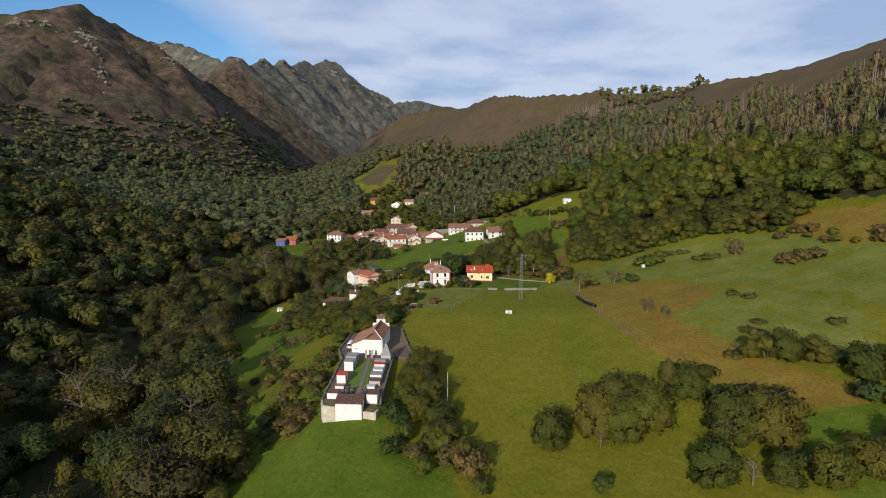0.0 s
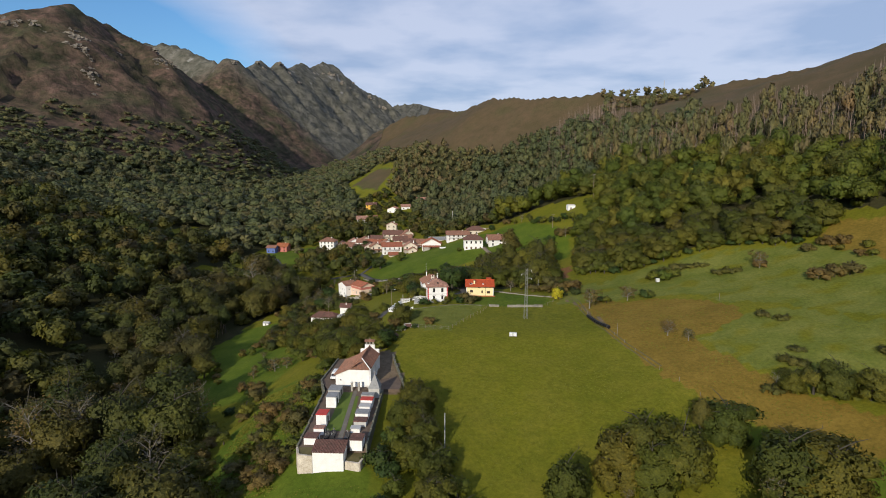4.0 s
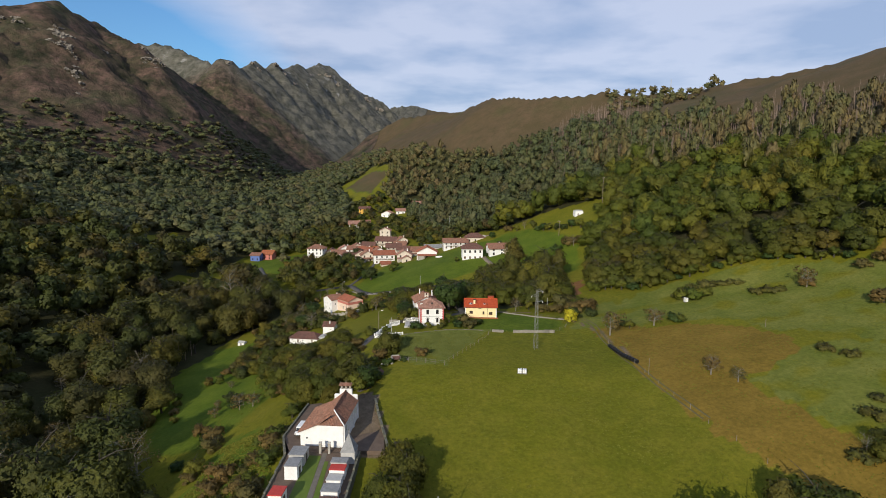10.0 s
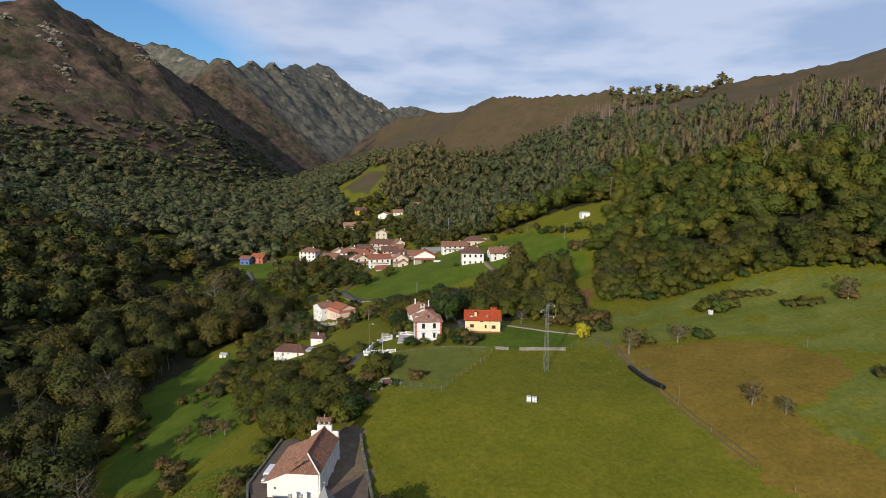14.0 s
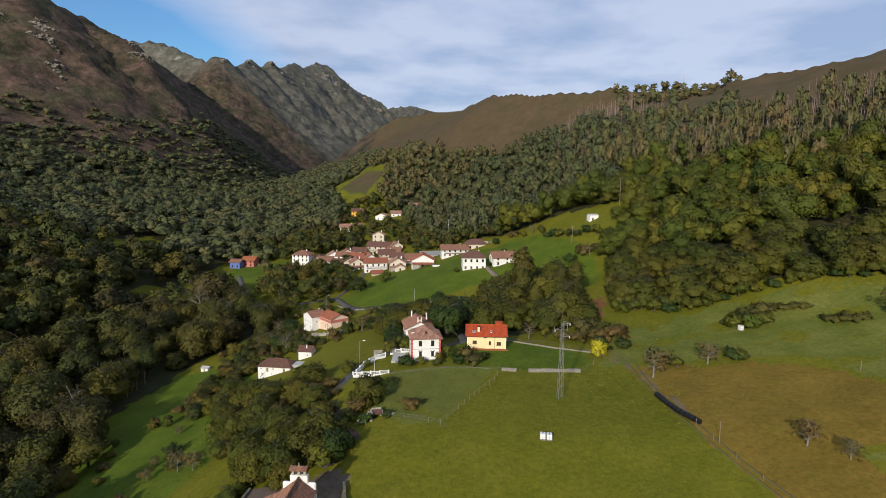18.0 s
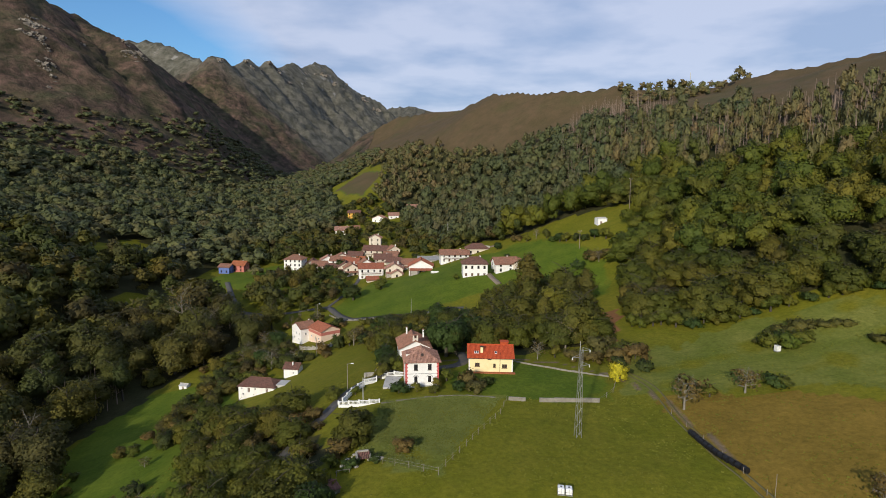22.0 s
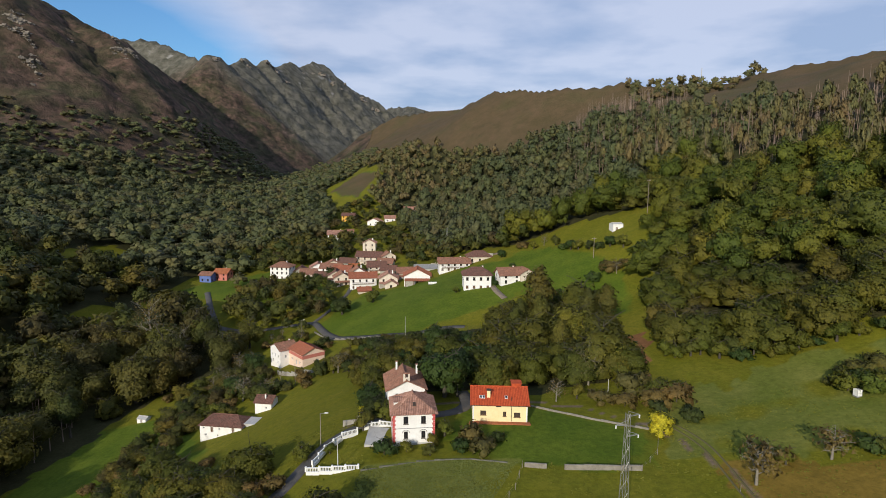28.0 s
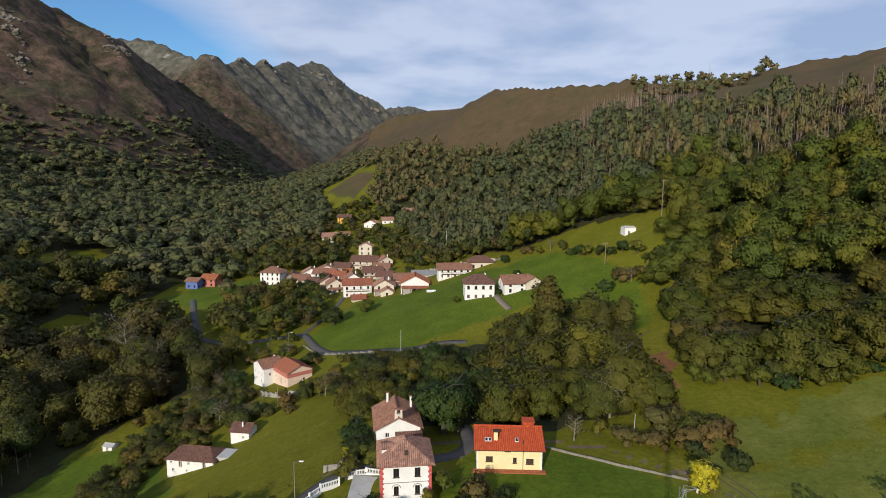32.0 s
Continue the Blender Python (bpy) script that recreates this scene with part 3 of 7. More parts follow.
def along(line, x, y):
    """The distance of the places from a line of points."""
    best = np.full(np.shape(x), 1e9)
    for (ax, ay), (bx, by) in zip(line, line[1:]):
        dx, dy = bx - ax, by - ay
        f = np.clip(((x - ax) * dx + (y - ay) * dy) / (dx * dx + dy * dy), 0, 1)
        best = np.minimum(best, np.hypot(x - ax - f * dx, y - ay - f * dy))
    return best


# ---- the ground: one sheet from under the camera to the mountains ----
def link_mesh(name, verts, faces, mat, parent=None, smooth=False):
    """A mesh object from arrays of corners and of four-cornered (or three-cornered) faces."""
    me = bpy.data.meshes.new(name)
    verts, faces = np.asarray(verts, np.float32), np.asarray(faces, np.int32)
    n, k = faces.shape
    me.vertices.add(len(verts))
    me.vertices.foreach_set("co", verts.ravel())
    me.loops.add(n * k)
    me.loops.foreach_set("vertex_index", faces.ravel())
    me.polygons.add(n)
    me.polygons.foreach_set("loop_start", np.arange(n, dtype=np.int32) * k)
    if smooth:
        me.polygons.foreach_set("use_smooth", np.ones(n, bool))
    me.update(calc_edges=True)
    me.validate()
    if mat:
        me.materials.append(mat)
    ob = new(name, me)
    ob.parent = parent
    return ob


def set_float(me, name, values):
    me.attributes.new(name, "FLOAT", "POINT").data.foreach_set("value", np.asarray(values, np.float32).ravel())


# plots of land, as plan outlines
MOWN = [(49, 228), (53, 192), (58, 168), (63, 156), (75, 140), (86, 127), (104, 126), (100, 134), (86, 152), (80, 166), (75, 186), (94, 196), (97, 208), (91, 222), (84, 228), (69, 232), (52, 236)]
PALE_PLOTS = [[(-19, 211), (-3, 202), (14, 238), (-16, 237)],
              [(58, 258), (75, 274), (120, 270), (147, 245), (152, 216), (190, 174), (160, 128), (130, 148), (128, 178), (110, 202), (99, 213), (90, 230), (70, 239)],
              [(77, 186), (94, 197), (108, 200), (126, 175), (120, 150), (101, 140), (87, 154), (81, 168)],
              [(42, 238), (52, 237), (66, 233), (74, 244), (70, 264), (60, 275), (47, 262)]]
LUSH_PLOTS = [[(-160, 850), (-108, 770), (-92, 860), (-128, 910)],
              [(64, 152), (86, 126), (104, 125), (180, 120), (120, 70), (78, 90), (70, 125)],
              [(-62, 388), (-40, 362), (-17, 352), (8, 362), (26, 372), (40, 392), (34, 430), (8, 436), (-10, 428), (-28, 432), (-46, 432), (-58, 412)],
              [(24, 400), (36, 440), (54, 423), (66, 399), (72, 380), (71, 352), (64, 334), (52, 350), (42, 366), (32, 380)],
              [(13, 235), (36, 235), (43, 247), (30, 255), (18, 262), (4, 262), (-2, 246), (4, 238)],
              [(-120, -60), (-60, -110), (10, -70), (4, 40), (0, 112), (-14, 122), (-20, 133), (-36, 131), (-38, 175), (-46, 186), (-62, 196), (-64, 150)],
              # greener left meadow; the darker tone also paints in the shade lying there
              [(-66, 196), (-90, 204), (-122, 262), (-124, 318), (-90, 322), (-62, 268), (-56, 230)],
              [(-172, 470), (-160, 500), (-130, 522), (-104, 500), (-84, 486), (-70, 440), (-95, 420), (-130, 450)]]
CLEARINGS = [[(-142, 434), (-118, 404), (-92, 384), (-82, 392), (-100, 404), (-120, 420), (-136, 446)], [(-178, 440), (-140, 420), (-128, 462), (-172, 484)], [(-128, 262), (-100, 258), (-96, 326), (-116, 332)], [(-178, 462), (-140, 455), (-132, 512), (-150, 520), (-178, 515)], [(-270, 500), (-235, 480), (-215, 520), (-255, 550)], [(-195, 395), (-170, 390), (-160, 425), (-190, 430)], [(-150, 840), (-108, 780), (-100, 860), (-128, 900)],
             [(-300, 345), (-262, 350), (-275, 375), (-305, 370)], [(-194, 230), (-172, 226), (-168, 240), (-188, 246)], [(-64, 324), (-46, 324), (-40, 340), (-58, 344)], [(-78, 278), (-56, 282), (-48, 304), (-60, 298), (-76, 291)]]
HEATH_OPEN = [[(-150, 1120), (-96, 990), (-31, 838), (20, 770), (52, 728), (99, 702), (144, 712), (176, 742), (240, 830), (100, 960)],
              [(236, 690), (226, 562), (212, 508), (222, 472), (246, 462), (262, 446), (320, 370), (470, 290), (470, 580), (380, 670), (300, 705)]]
HEATH_PATCH = [(146, 242), (160, 256), (178, 230), (215, 190), (190, 170), (150, 215)]
# woods, as plan outlines
WOOD_RIGHT = [(63, 290), (84, 278), (122, 272), (147, 247), (160, 258), (180, 232), (215, 195), (265, 150), (460, 150), (460, 560), (380, 660), (260, 800), (100, 900), (-20, 980), (-110, 1000), (-125, 920),
              (-88, 900), (-95, 770), (-70, 720), (-45, 640), (-25, 560), (-5, 500), (20, 470), (44, 446), (66, 440), (100, 426), (104, 410), (84, 385), (74, 350), (66, 312)]
WOOD_GROVE = [(-14, 268), (20, 264), (48, 276), (52, 300), (58, 340), (46, 356), (24, 358), (0, 348), (-22, 338), (-42, 322), (-24, 290)]
WOOD_LEFT = [(-1300, 150), (-220, 90), (-66, 60), (-56, 110), (-62, 150), (-76, 180), (-90, 204), (-114, 262), (-114, 318), (-108, 345), (-84, 356), (-88, 400), (-105, 412), (-130, 420), (-135, 520), (-180, 540), (-140, 600), (-110, 625), (-125, 720), (-170, 850), (-130, 970), (-100, 1010),
             (-150, 1200), (-330, 1500), (-520, 1500), (-700, 1250), (-1000, 900), (-1300, 700)]
WOOD_FLANK = [(-40, 200), (-24, 196), (-18, 214), (-30, 240), (-44, 262), (-52, 262), (-54, 236)]
YARD_EAST = [(-23, 162), (-13.4, 162), (-15, 171), (-17, 178), (-18.6, 185), (-21, 190), (-26, 186), (-24, 176)]
LANE = [(-20, 172), (-24, 190), (-30, 206), (-36, 216), (-33, 230), (-29, 245), (-24, 256), (-10, 262), (8, 266), (30, 262), (44, 250), (50, 232), (53, 206)]
ROAD = [(-135, 440), (-117, 408), (-95, 395), (-66, 398), (-54, 373), (-40, 364), (-20, 352), (0, 345)]


GRID_X = steps([(-3200, 120), (-1400, 30), (-700, 11), (-200, 4), (-140, 2), (140, 2), (220, 4), (500, 14), (900, 40), (3200, 160)])
GRID_Y = steps([(-2000, 160), (-200, 30), (60, 4), (100, 2), (290, 2), (450, 3), (700, 7), (1200, 11), (2200, 20), (3600, 30), (4950, 60)])
GRID_Z = height(*np.meshgrid(GRID_X, GRID_Y))


def surface_z(x, y):
    """The height of the ground sheet at many places."""
    x, y = np.asarray(x, float), np.asarray(y, float)
    i = np.clip(np.searchsorted(GRID_X, x) - 1, 0, len(GRID_X) - 2)
    j = np.clip(np.searchsorted(GRID_Y, y) - 1, 0, len(GRID_Y) - 2)
    f, g = (x - GRID_X[i]) / (GRID_X[i + 1] - GRID_X[i]), (y - GRID_Y[j]) / (GRID_Y[j + 1] - GRID_Y[j])
    return (GRID_Z[j, i] * (1 - f) + GRID_Z[j, i + 1] * f) * (1 - g) + (GRID_Z[j + 1, i] * (1 - f) + GRID_Z[j + 1, i + 1] * f) * g


def ground_z(x, y):
    return float(surface_z(x, y))


def build_ground():
    xs, ys, z = GRID_X, GRID_Y, GRID_Z
    gx, gy = np.meshgrid(xs, ys)
    nx, ny = len(xs), len(ys)
    idx = np.arange(nx * ny).reshape(ny, nx)
    faces = np.stack([idx[:-1, :-1], idx[:-1, 1:], idx[1:, 1:], idx[1:, :-1]], -1).reshape(-1, 4)
    ob = link_mesh("ground", np.stack([gx, gy, z], -1).reshape(-1, 3), faces, M_GROUND, smooth=True)
    tagged(ob, "green valley meadows, brown mown field and heath mountainsides", "ground", kind="structure")
    me = ob.data
    wide = wobble(gx, gy, 11, 21) * 1.6
    jx, jy = gx + wide, gy + wobble(gx, gy, 9, 22) * 2.0
    one = lambda polys: np.max([inside(p, jx, jy) for p in polys], axis=0).astype(float)
    slope = np.hypot(np.gradient(z, axis=1) / np.gradient(gx, axis=1), np.gradient(z, axis=0) / np.gradient(gy, axis=0))
    uneven = wobble(gx, gy, 120, 23)
    edge = np.where(gx > 30, 82, np.where((gx < -190) & (gy > 560), 62, 118))
    heath = np.clip(np.maximum.reduce([(z - edge - 10 * uneven) / 12, (gy - 1020) / 60]), 0, 1) * (gy > 60)
    shrunk = np.max([np.min([inside(p, jx + a, jy + b) for a, b in ((6, 0), (-6, 0), (0, 6), (0, -6))], axis=0) for p in (WOOD_RIGHT, WOOD_GROVE, WOOD_LEFT, WOOD_FLANK)], axis=0)
    woods = np.maximum(shrunk - one(CLEARINGS + HEATH_OPEN), 0) * (z < 130)
    crag = wobble(gx, gy, 55, 24) + 0.7 * wobble(gx, gy, 23, 25)
    grey = np.clip((gy - 1850) / 400, 0, 1)
    rock = np.clip(-0.66 + 0.30 * crag + 0.20 * slope + grey * (0.10 + 0.4 * np.clip((z - 400) / 200, 0, 0.7)) + np.clip((z - 250) / 900, 0, 0.12), -1, 0.6)
    rock = np.where((z > 120) & (gx < -330) & (gy > 300), rock, -2)
    scrub = heath * (gx < -190) * (gy > 300)
    alpine = scrub * grey
    heath = np.maximum.reduce([heath * (1 - scrub), one(HEATH_OPEN), 0.62 * inside(LUSH_PLOTS[0], jx, jy)])
    set_float(me, "mown", np.maximum(inside(MOWN, jx, jy), 0.62 * inside(HEATH_PATCH, jx, jy)))
    set_float(me, "weeds", one(PALE_PLOTS) * np.clip(0.75 + 0.5 * wobble(gx, gy, 14, 26), 0.25, 1))
    set_float(me, "lush", np.mean([np.max([inside(p, jx + a, jy + b) for p in LUSH_PLOTS], axis=0) for a, b in ((3, 0), (-3, 0), (0, 3), (0, -3))], axis=0))
    set_float(me, "heath", heath)
    set_float(me, "scrub", scrub)
    set_float(me, "alpine", alpine)
    set_float(me, "woods", woods * (1 - heath) * (1 - scrub))
    set_float(me, "bare", np.maximum((along(LANE[6:], gx, gy) < 0.9) * 0.7, inside(YARD_EAST, gx, gy) * 1.0))
    set_float(me, "red", np.maximum(along([(60, 312), (56, 296), (50, 282)], jx + wobble(gx, gy, 6, 27) * 1.2, jy) < 3.0, 0).astype(float) * np.clip(0.85 + 0.3 * wobble(gx, gy, 5, 28), 0, 1))
    set_float(me, "rock", rock)


build_ground()


# ---- building parts ----
def part(name, bm, mat, parent, label=""):
    """Link a bmesh as one mesh object under a thing."""
    me = bpy.data.meshes.new(name)
    bm.to_mesh(me)
    bm.free()
    me.materials.append(mat)
    ob = new(name, me)
    ob.parent = parent
    return tagged(ob, label)


def box(bm, x0, x1, y0, y1, z0, z1, bevel=0.0):
    made = bmesh.ops.create_cube(bm, size=1, matrix=Matrix.Translation(((x0 + x1) / 2, (y0 + y1) / 2, (z0 + z1) / 2)) @ Matrix.Diagonal((x1 - x0, y1 - y0, z1 - z0, 1)))
    if bevel:
        edges = {e for v in made["verts"] for e in v.link_edges}
        bmesh.ops.bevel(bm, geom=list(edges), offset=bevel, segments=1, affect="EDGES")
    return bm


def boxed(*sizes, bevel=0.0):
    return box(bmesh.new(), *sizes, bevel=bevel)


def rod(bm, a, b, r, sides=6, r2=None):
    a, b = Vector(a), Vector(b)
    m = Matrix.Translation((a + b) / 2) @ (b - a).to_track_quat("Z", "Y").to_matrix().to_4x4()
    bmesh.ops.create_cone(bm, cap_ends=True, segments=sides, radius1=r, radius2=r if r2 is None else r2, depth=(b - a).length, matrix=m)
    return bm


def thing(name, label, category, x, y, rz=0, z=None, group="", kind=""):
    top = new(name)
    top.matrix_basis = pose(x, y, ground_z(x, y) if z is None else z, 0, 0, rz)
    return tagged(top, label, category, group, kind)


def wall_face(bm, m, width, high, holes, deep=0.2):
    """An outer wall face from -width/2 to width/2, with openings (middle, sill, width, height) cut through, and their reveals."""
    us = sorted({-width / 2, width / 2, *[h[0] - h[2] / 2 for h in holes], *[h[0] + h[2] / 2 for h in holes]})
    vs = sorted({0, high, *[h[1] for h in holes], *[h[1] + h[3] for h in holes]})
    for u0, u1 in zip(us, us[1:]):
        for v0, v1 in zip(vs, vs[1:]):
            mu, mv = (u0 + u1) / 2, (v0 + v1) / 2
            if not any(abs(mu - h[0]) < h[2] / 2 and h[1] < mv < h[1] + h[3] for h in holes):
                bm.faces.new([bm.verts.new(m @ Vector(c)) for c in ((u0, 0, v0), (u1, 0, v0), (u1, 0, v1), (u0, 0, v1))])
    for u, s, w, h in holes:
        ring = [(u - w / 2, s), (u + w / 2, s), (u + w / 2, s + h), (u - w / 2, s + h)]
        for (a, b), (c, d) in zip(ring, ring[1:] + ring[:1]):
            bm.faces.new([bm.verts.new(m @ Vector(p)) for p in ((a, 0, b), (a, deep, b), (c, deep, d), (c, 0, d))])


def slope_sheet(length, run, rise, cut, pitch, lift=0.05, thick=0.12):
    """A roof slope of barrel tiles: eave along x at y = 0, rising to y = run; cut: length of the hip at each end."""
    bm = bmesh.new()
    n = max(6, int(length / pitch) * 2)
    normal = Vector((0, -rise, run)).normalized()
    cols = []
    for k in range(n + 1):
        u = -length / 2 + length * k / n
        f = 1.0 if cut <= 0 else min(1.0, max(0.02, (length / 2 - abs(u)) / cut))
        out = normal * (lift if k % 2 else -lift)
        rows = [Vector((u, run * f * s, rise * f * s)) + out for s in (0, 0.5, 1)]
        cols.append([bm.verts.new(p) for p in rows] + [bm.verts.new(rows[0] - normal * thick), bm.verts.new(rows[2] - normal * thick)])
    for a, b in zip(cols, cols[1:]):
        for i, j in ((0, 1), (1, 2)):
            bm.faces.new((a[i], b[i], b[j], a[j]))
        bm.faces.new((a[3], b[3], b[0], a[0]))
        bm.faces.new((a[4], a[3], b[3], b[4])[::-1])
    for c in (cols[0], cols[-1]):
        bm.faces.new((c[0], c[1], c[2], c[4], c[3]))
    return bm


WINDOW_MESHES = {}


def shared(key, make):
    if key not in WINDOW_MESHES:
        me = bpy.data.meshes.new(key[0])
        bm = make()
        bm.to_mesh(me)
        bm.free()
        me.materials.append(key[-1])
        WINDOW_MESHES[key] = me
    return WINDOW_MESHES[key]


def frame_mesh(w, h):
    bm = bmesh.new()
    t = 0.07
    box(bm, -w / 2, w / 2, -0.03, 0.05, 0, t)
    box(bm, -w / 2, w / 2, -0.03, 0.05, h - t, h)
    for u in (-w / 2, -t / 2, w / 2 - t):
        box(bm, u, u + t, -0.03, 0.05, t, h - t)
    return bm


def add_window(parent, m, w, h, kind, trim):
    """A window (or door) in its opening: frame, pane and sill."""
    fr = new("door" if kind == "door" else "window", shared(("frame", round(w, 2), round(h, 2), trim), lambda: frame_mesh(w, h)))
    fr.parent, fr.matrix_basis = parent, m @ Matrix.Translation((0, 0.12, 0))
    pm = M_WOOD if kind == "door" else M_DARK_WOOD if kind == "shut" else M_GLASS
    pane = new("panel" if kind == "door" else "shutter" if kind == "shut" else "pane", shared(("pane", round(w, 2), round(h, 2), pm), lambda: boxed(-w / 2, w / 2, 0.06, 0.09, 0, h)))
    pane.parent = fr
    if kind != "door":
        sill = new("sill", shared(("sill", round(w, 2), trim), lambda: boxed(-w / 2 - 0.1, w / 2 + 0.1, -0.2, 0.02, -0.1, 0)))
        sill.parent = fr


FACES = {"front": (0, 0), "right": (1, 90), "back": (2, 180), "left": (3, 270)}


def house(name, label, x, y, w, d, eave, rise, rz=0, ridge="x", hip=0.0, wall=None, roof=None, openings=(), chimneys=(), over=0.5, z=None, pitch=0.42, trim=None, low=1.2):
    """A house: walls with cut openings, tiled slopes, ridge, windows, doors and chimneys. openings: (face, kind, middle, sill, width, height)."""
    wall, roof, trim = wall or M_WHITE, roof or M_TILE_OLD, trim or M_TRIM
    if z is None:
        c, s = math.cos(radians(rz)), math.sin(radians(rz))
        z = min(ground_z(x + c * a - s * b, y + s * a + c * b) for a in (-w / 2, w / 2) for b in (-d / 2, d / 2))
        z = max(z, ground_z(x, y) - low)
    top = thing(name, label, "house", x, y, rz, z)
    bm = bmesh.new()
    spans = {"front": (w, d), "back": (w, d), "left": (d, w), "right": (d, w)}
    for face, (k, turn) in FACES.items():
        wide, far = spans[face]
        m = Matrix.Rotation(radians(turn), 4, "Z") @ Matrix.Translation((0, -far / 2, 0))
        own = [o for o in openings if o[0] == face]
        wall_face(bm, m, wide, eave, [(o[2], o[3], o[4], o[5]) for o in own])
        gable = not hip and ((ridge == "x") == (face in ("left", "right")))
        if gable:
            bm.faces.new([bm.verts.new(m @ Vector(c)) for c in ((-wide / 2, 0, eave), (wide / 2, 0, eave), (0, 0, eave + rise))])
    box(bm, -w / 2 + 0.25, w / 2 - 0.25, -d / 2 + 0.25, d / 2 - 0.25, -1.5, eave - 0.1)
    box(bm, -w / 2, w / 2, -d / 2, d / 2, -2.5, 0)
    part("wall", bm, wall, top)
    for face, kind, u, s, ww, hh in openings:
        turn, far = FACES[face][1], spans[face][1]
        add_window(top, Matrix.Rotation(radians(turn), 4, "Z") @ Matrix.Translation((u, -far / 2, s)), ww, hh, kind, trim)
    long, short = (w, d) if ridge == "x" else (d, w)
    turn = 0 if ridge == "x" else 90
    k = rise / (short / 2)
    run = short / 2 + over
    for side in (0, 180):
        ob = part("roof_slope", slope_sheet(long + 2 * over, run, run * k, hip + over if hip else 0, pitch), roof, top)
        ob.matrix_basis = Matrix.Rotation(radians(turn + side), 4, "Z") @ Matrix.Translation((0, -short / 2 - over, eave - over * k + 0.08))
    if hip:
        for side in (90, 270):
            hrun = hip + over
            ob = part("roof_hip", slope_sheet(short + 2 * over, hrun, run * k, short / 2 + over, pitch), roof, top)
            ob.matrix_basis = Matrix.Rotation(radians(turn + side), 4, "Z") @ Matrix.Translation((0, -long / 2 - over, eave - over * k + 0.08))
    half = long / 2 - hip if hip else long / 2 + over
    cap = rod(bmesh.new(), (-half, 0, 0), (half, 0, 0), 0.16, 6)
    cap = part("ridge_cap", cap, roof, top)
    cap.matrix_basis = Matrix.Rotation(radians(turn), 4, "Z") @ Matrix.Translation((0, 0, eave + rise + 0.14))
    for cx, cy, ch, cw in chimneys:
        ch_ob = part("chimney", boxed(cx - cw / 2, cx + cw / 2, cy - cw / 2, cy + cw / 2, eave, eave + rise + ch), M_TRIM, top, "white rendered chimney")
        part("chimney_cap", boxed(cx - cw / 2 - 0.1, cx + cw / 2 + 0.1, cy - cw / 2 - 0.1, cy + cw / 2 + 0.1, eave + rise + ch, eave + rise + ch + 0.12), M_TILE_OLD, ch_ob)
    return top


def row(face, kind, n, width, sill, w, h):
    """n equal openings spread over a face."""
    return [(face, kind, width * ((k + 0.5) / n - 0.5), sill, w, h) for k in range(n)]


# ---- the yellow house ----
def yellow_house():
    top = house("yellow_house", "single-storey yellow house with a bright red tiled roof", 11.1, 256.6, 11.7, 9.0, 4.45, 2.1, -1.0, wall=M_YELLOW_WALL, roof=M_TILE_NEW, z=3.85, pitch=0.34, over=0.55, trim=M_WOOD,
                openings=[("front", "shut", -3.6, 1.9, 1.25, 1.0), ("front", "window", 1.0, 1.7, 0.65, 1.05), ("front", "shut", 3.7, 1.55, 1.35, 1.05), ("right", "window", 1.5, 1.7, 1.0, 1.1), ("left", "door", 1.5, 0.1, 1.1, 2.1)])
    k = 2.1 / 4.5
    zat = lambda yy: 4.45 + (yy + 4.5) * k
    ch = part("chimney", boxed(-2.75, -2.05, -3.0, -2.3, zat(-3.0), zat(-2.3) + 1.3, bevel=0.02), M_YELLOW_WALL, top, "cream chimney on the front slope")
    part("chimney_cap", boxed(-2.9, -1.9, -3.1, -2.2, zat(-2.3) + 1.3, zat(-2.3) + 1.5), M_DARK_WOOD, ch)
    bx = part("stair_tower", boxed(2.9, 5.0, 0.6, 2.8, 5.2, 7.1), M_TILE_NEW, top, "red-tiled box behind the ridge")
    part("tower_roof", boxed(2.75, 5.15, 0.45, 2.95, 7.1, 7.2), M_TILE_NEW, bx)
    for u, v in ((-4.1, -2.9), (-3.5, -2.9), (1.4, -2.9)):
        sk = part("roof_window", boxed(-0.3, 0.3, -0.4, 0.4, -0.05, 0.1), M_TRIM, top)
        sk.matrix_basis = Matrix.Translation((u, v, zat(v) + 0.12)) @ Matrix.Rotation(math.atan(k), 4, "X")
        part("pane", boxed(-0.22, 0.22, -0.32, 0.32, 0.1, 0.12), M_GLASS, sk)
    for u in (-5.7, 2.45, 5.7):
        part("downpipe", rod(bmesh.new(), (u, -4.58, 0.2), (u, -4.58, 4.3), 0.05), M_DARK_WOOD if u == 2.45 else M_TRIM, top)
    part("gutter", rod(bmesh.new(), (-6.3, -5.12, 4.26), (6.3, -5.12, 4.26), 0.07), M_DARK_WOOD, top)
    for u in (-5.75, 5.75):
        part("corner_pillar", boxed(u - 0.14, u + 0.14, -4.56, -4.3, 0, 4.4), M_TRIM, top)
    part("vent_pipe", rod(bmesh.new(), (2.5, -3.7, zat(-3.7)), (2.5, -3.7, zat(-3.7) + 0.8), 0.07), M_DARK_WOOD, top)
    part("sign", boxed(-0.9, 0.2, -4.54, -4.5, 3.75, 3.95), M_DARK_WOOD, top, "small dark wrought sign")
    part("terrace", boxed(-6.6, 6.5, -5.7, -4.5, -1.0, 0.5), M_TILE_ORANGE, top, "narrow terracotta terrace")


yellow_house()


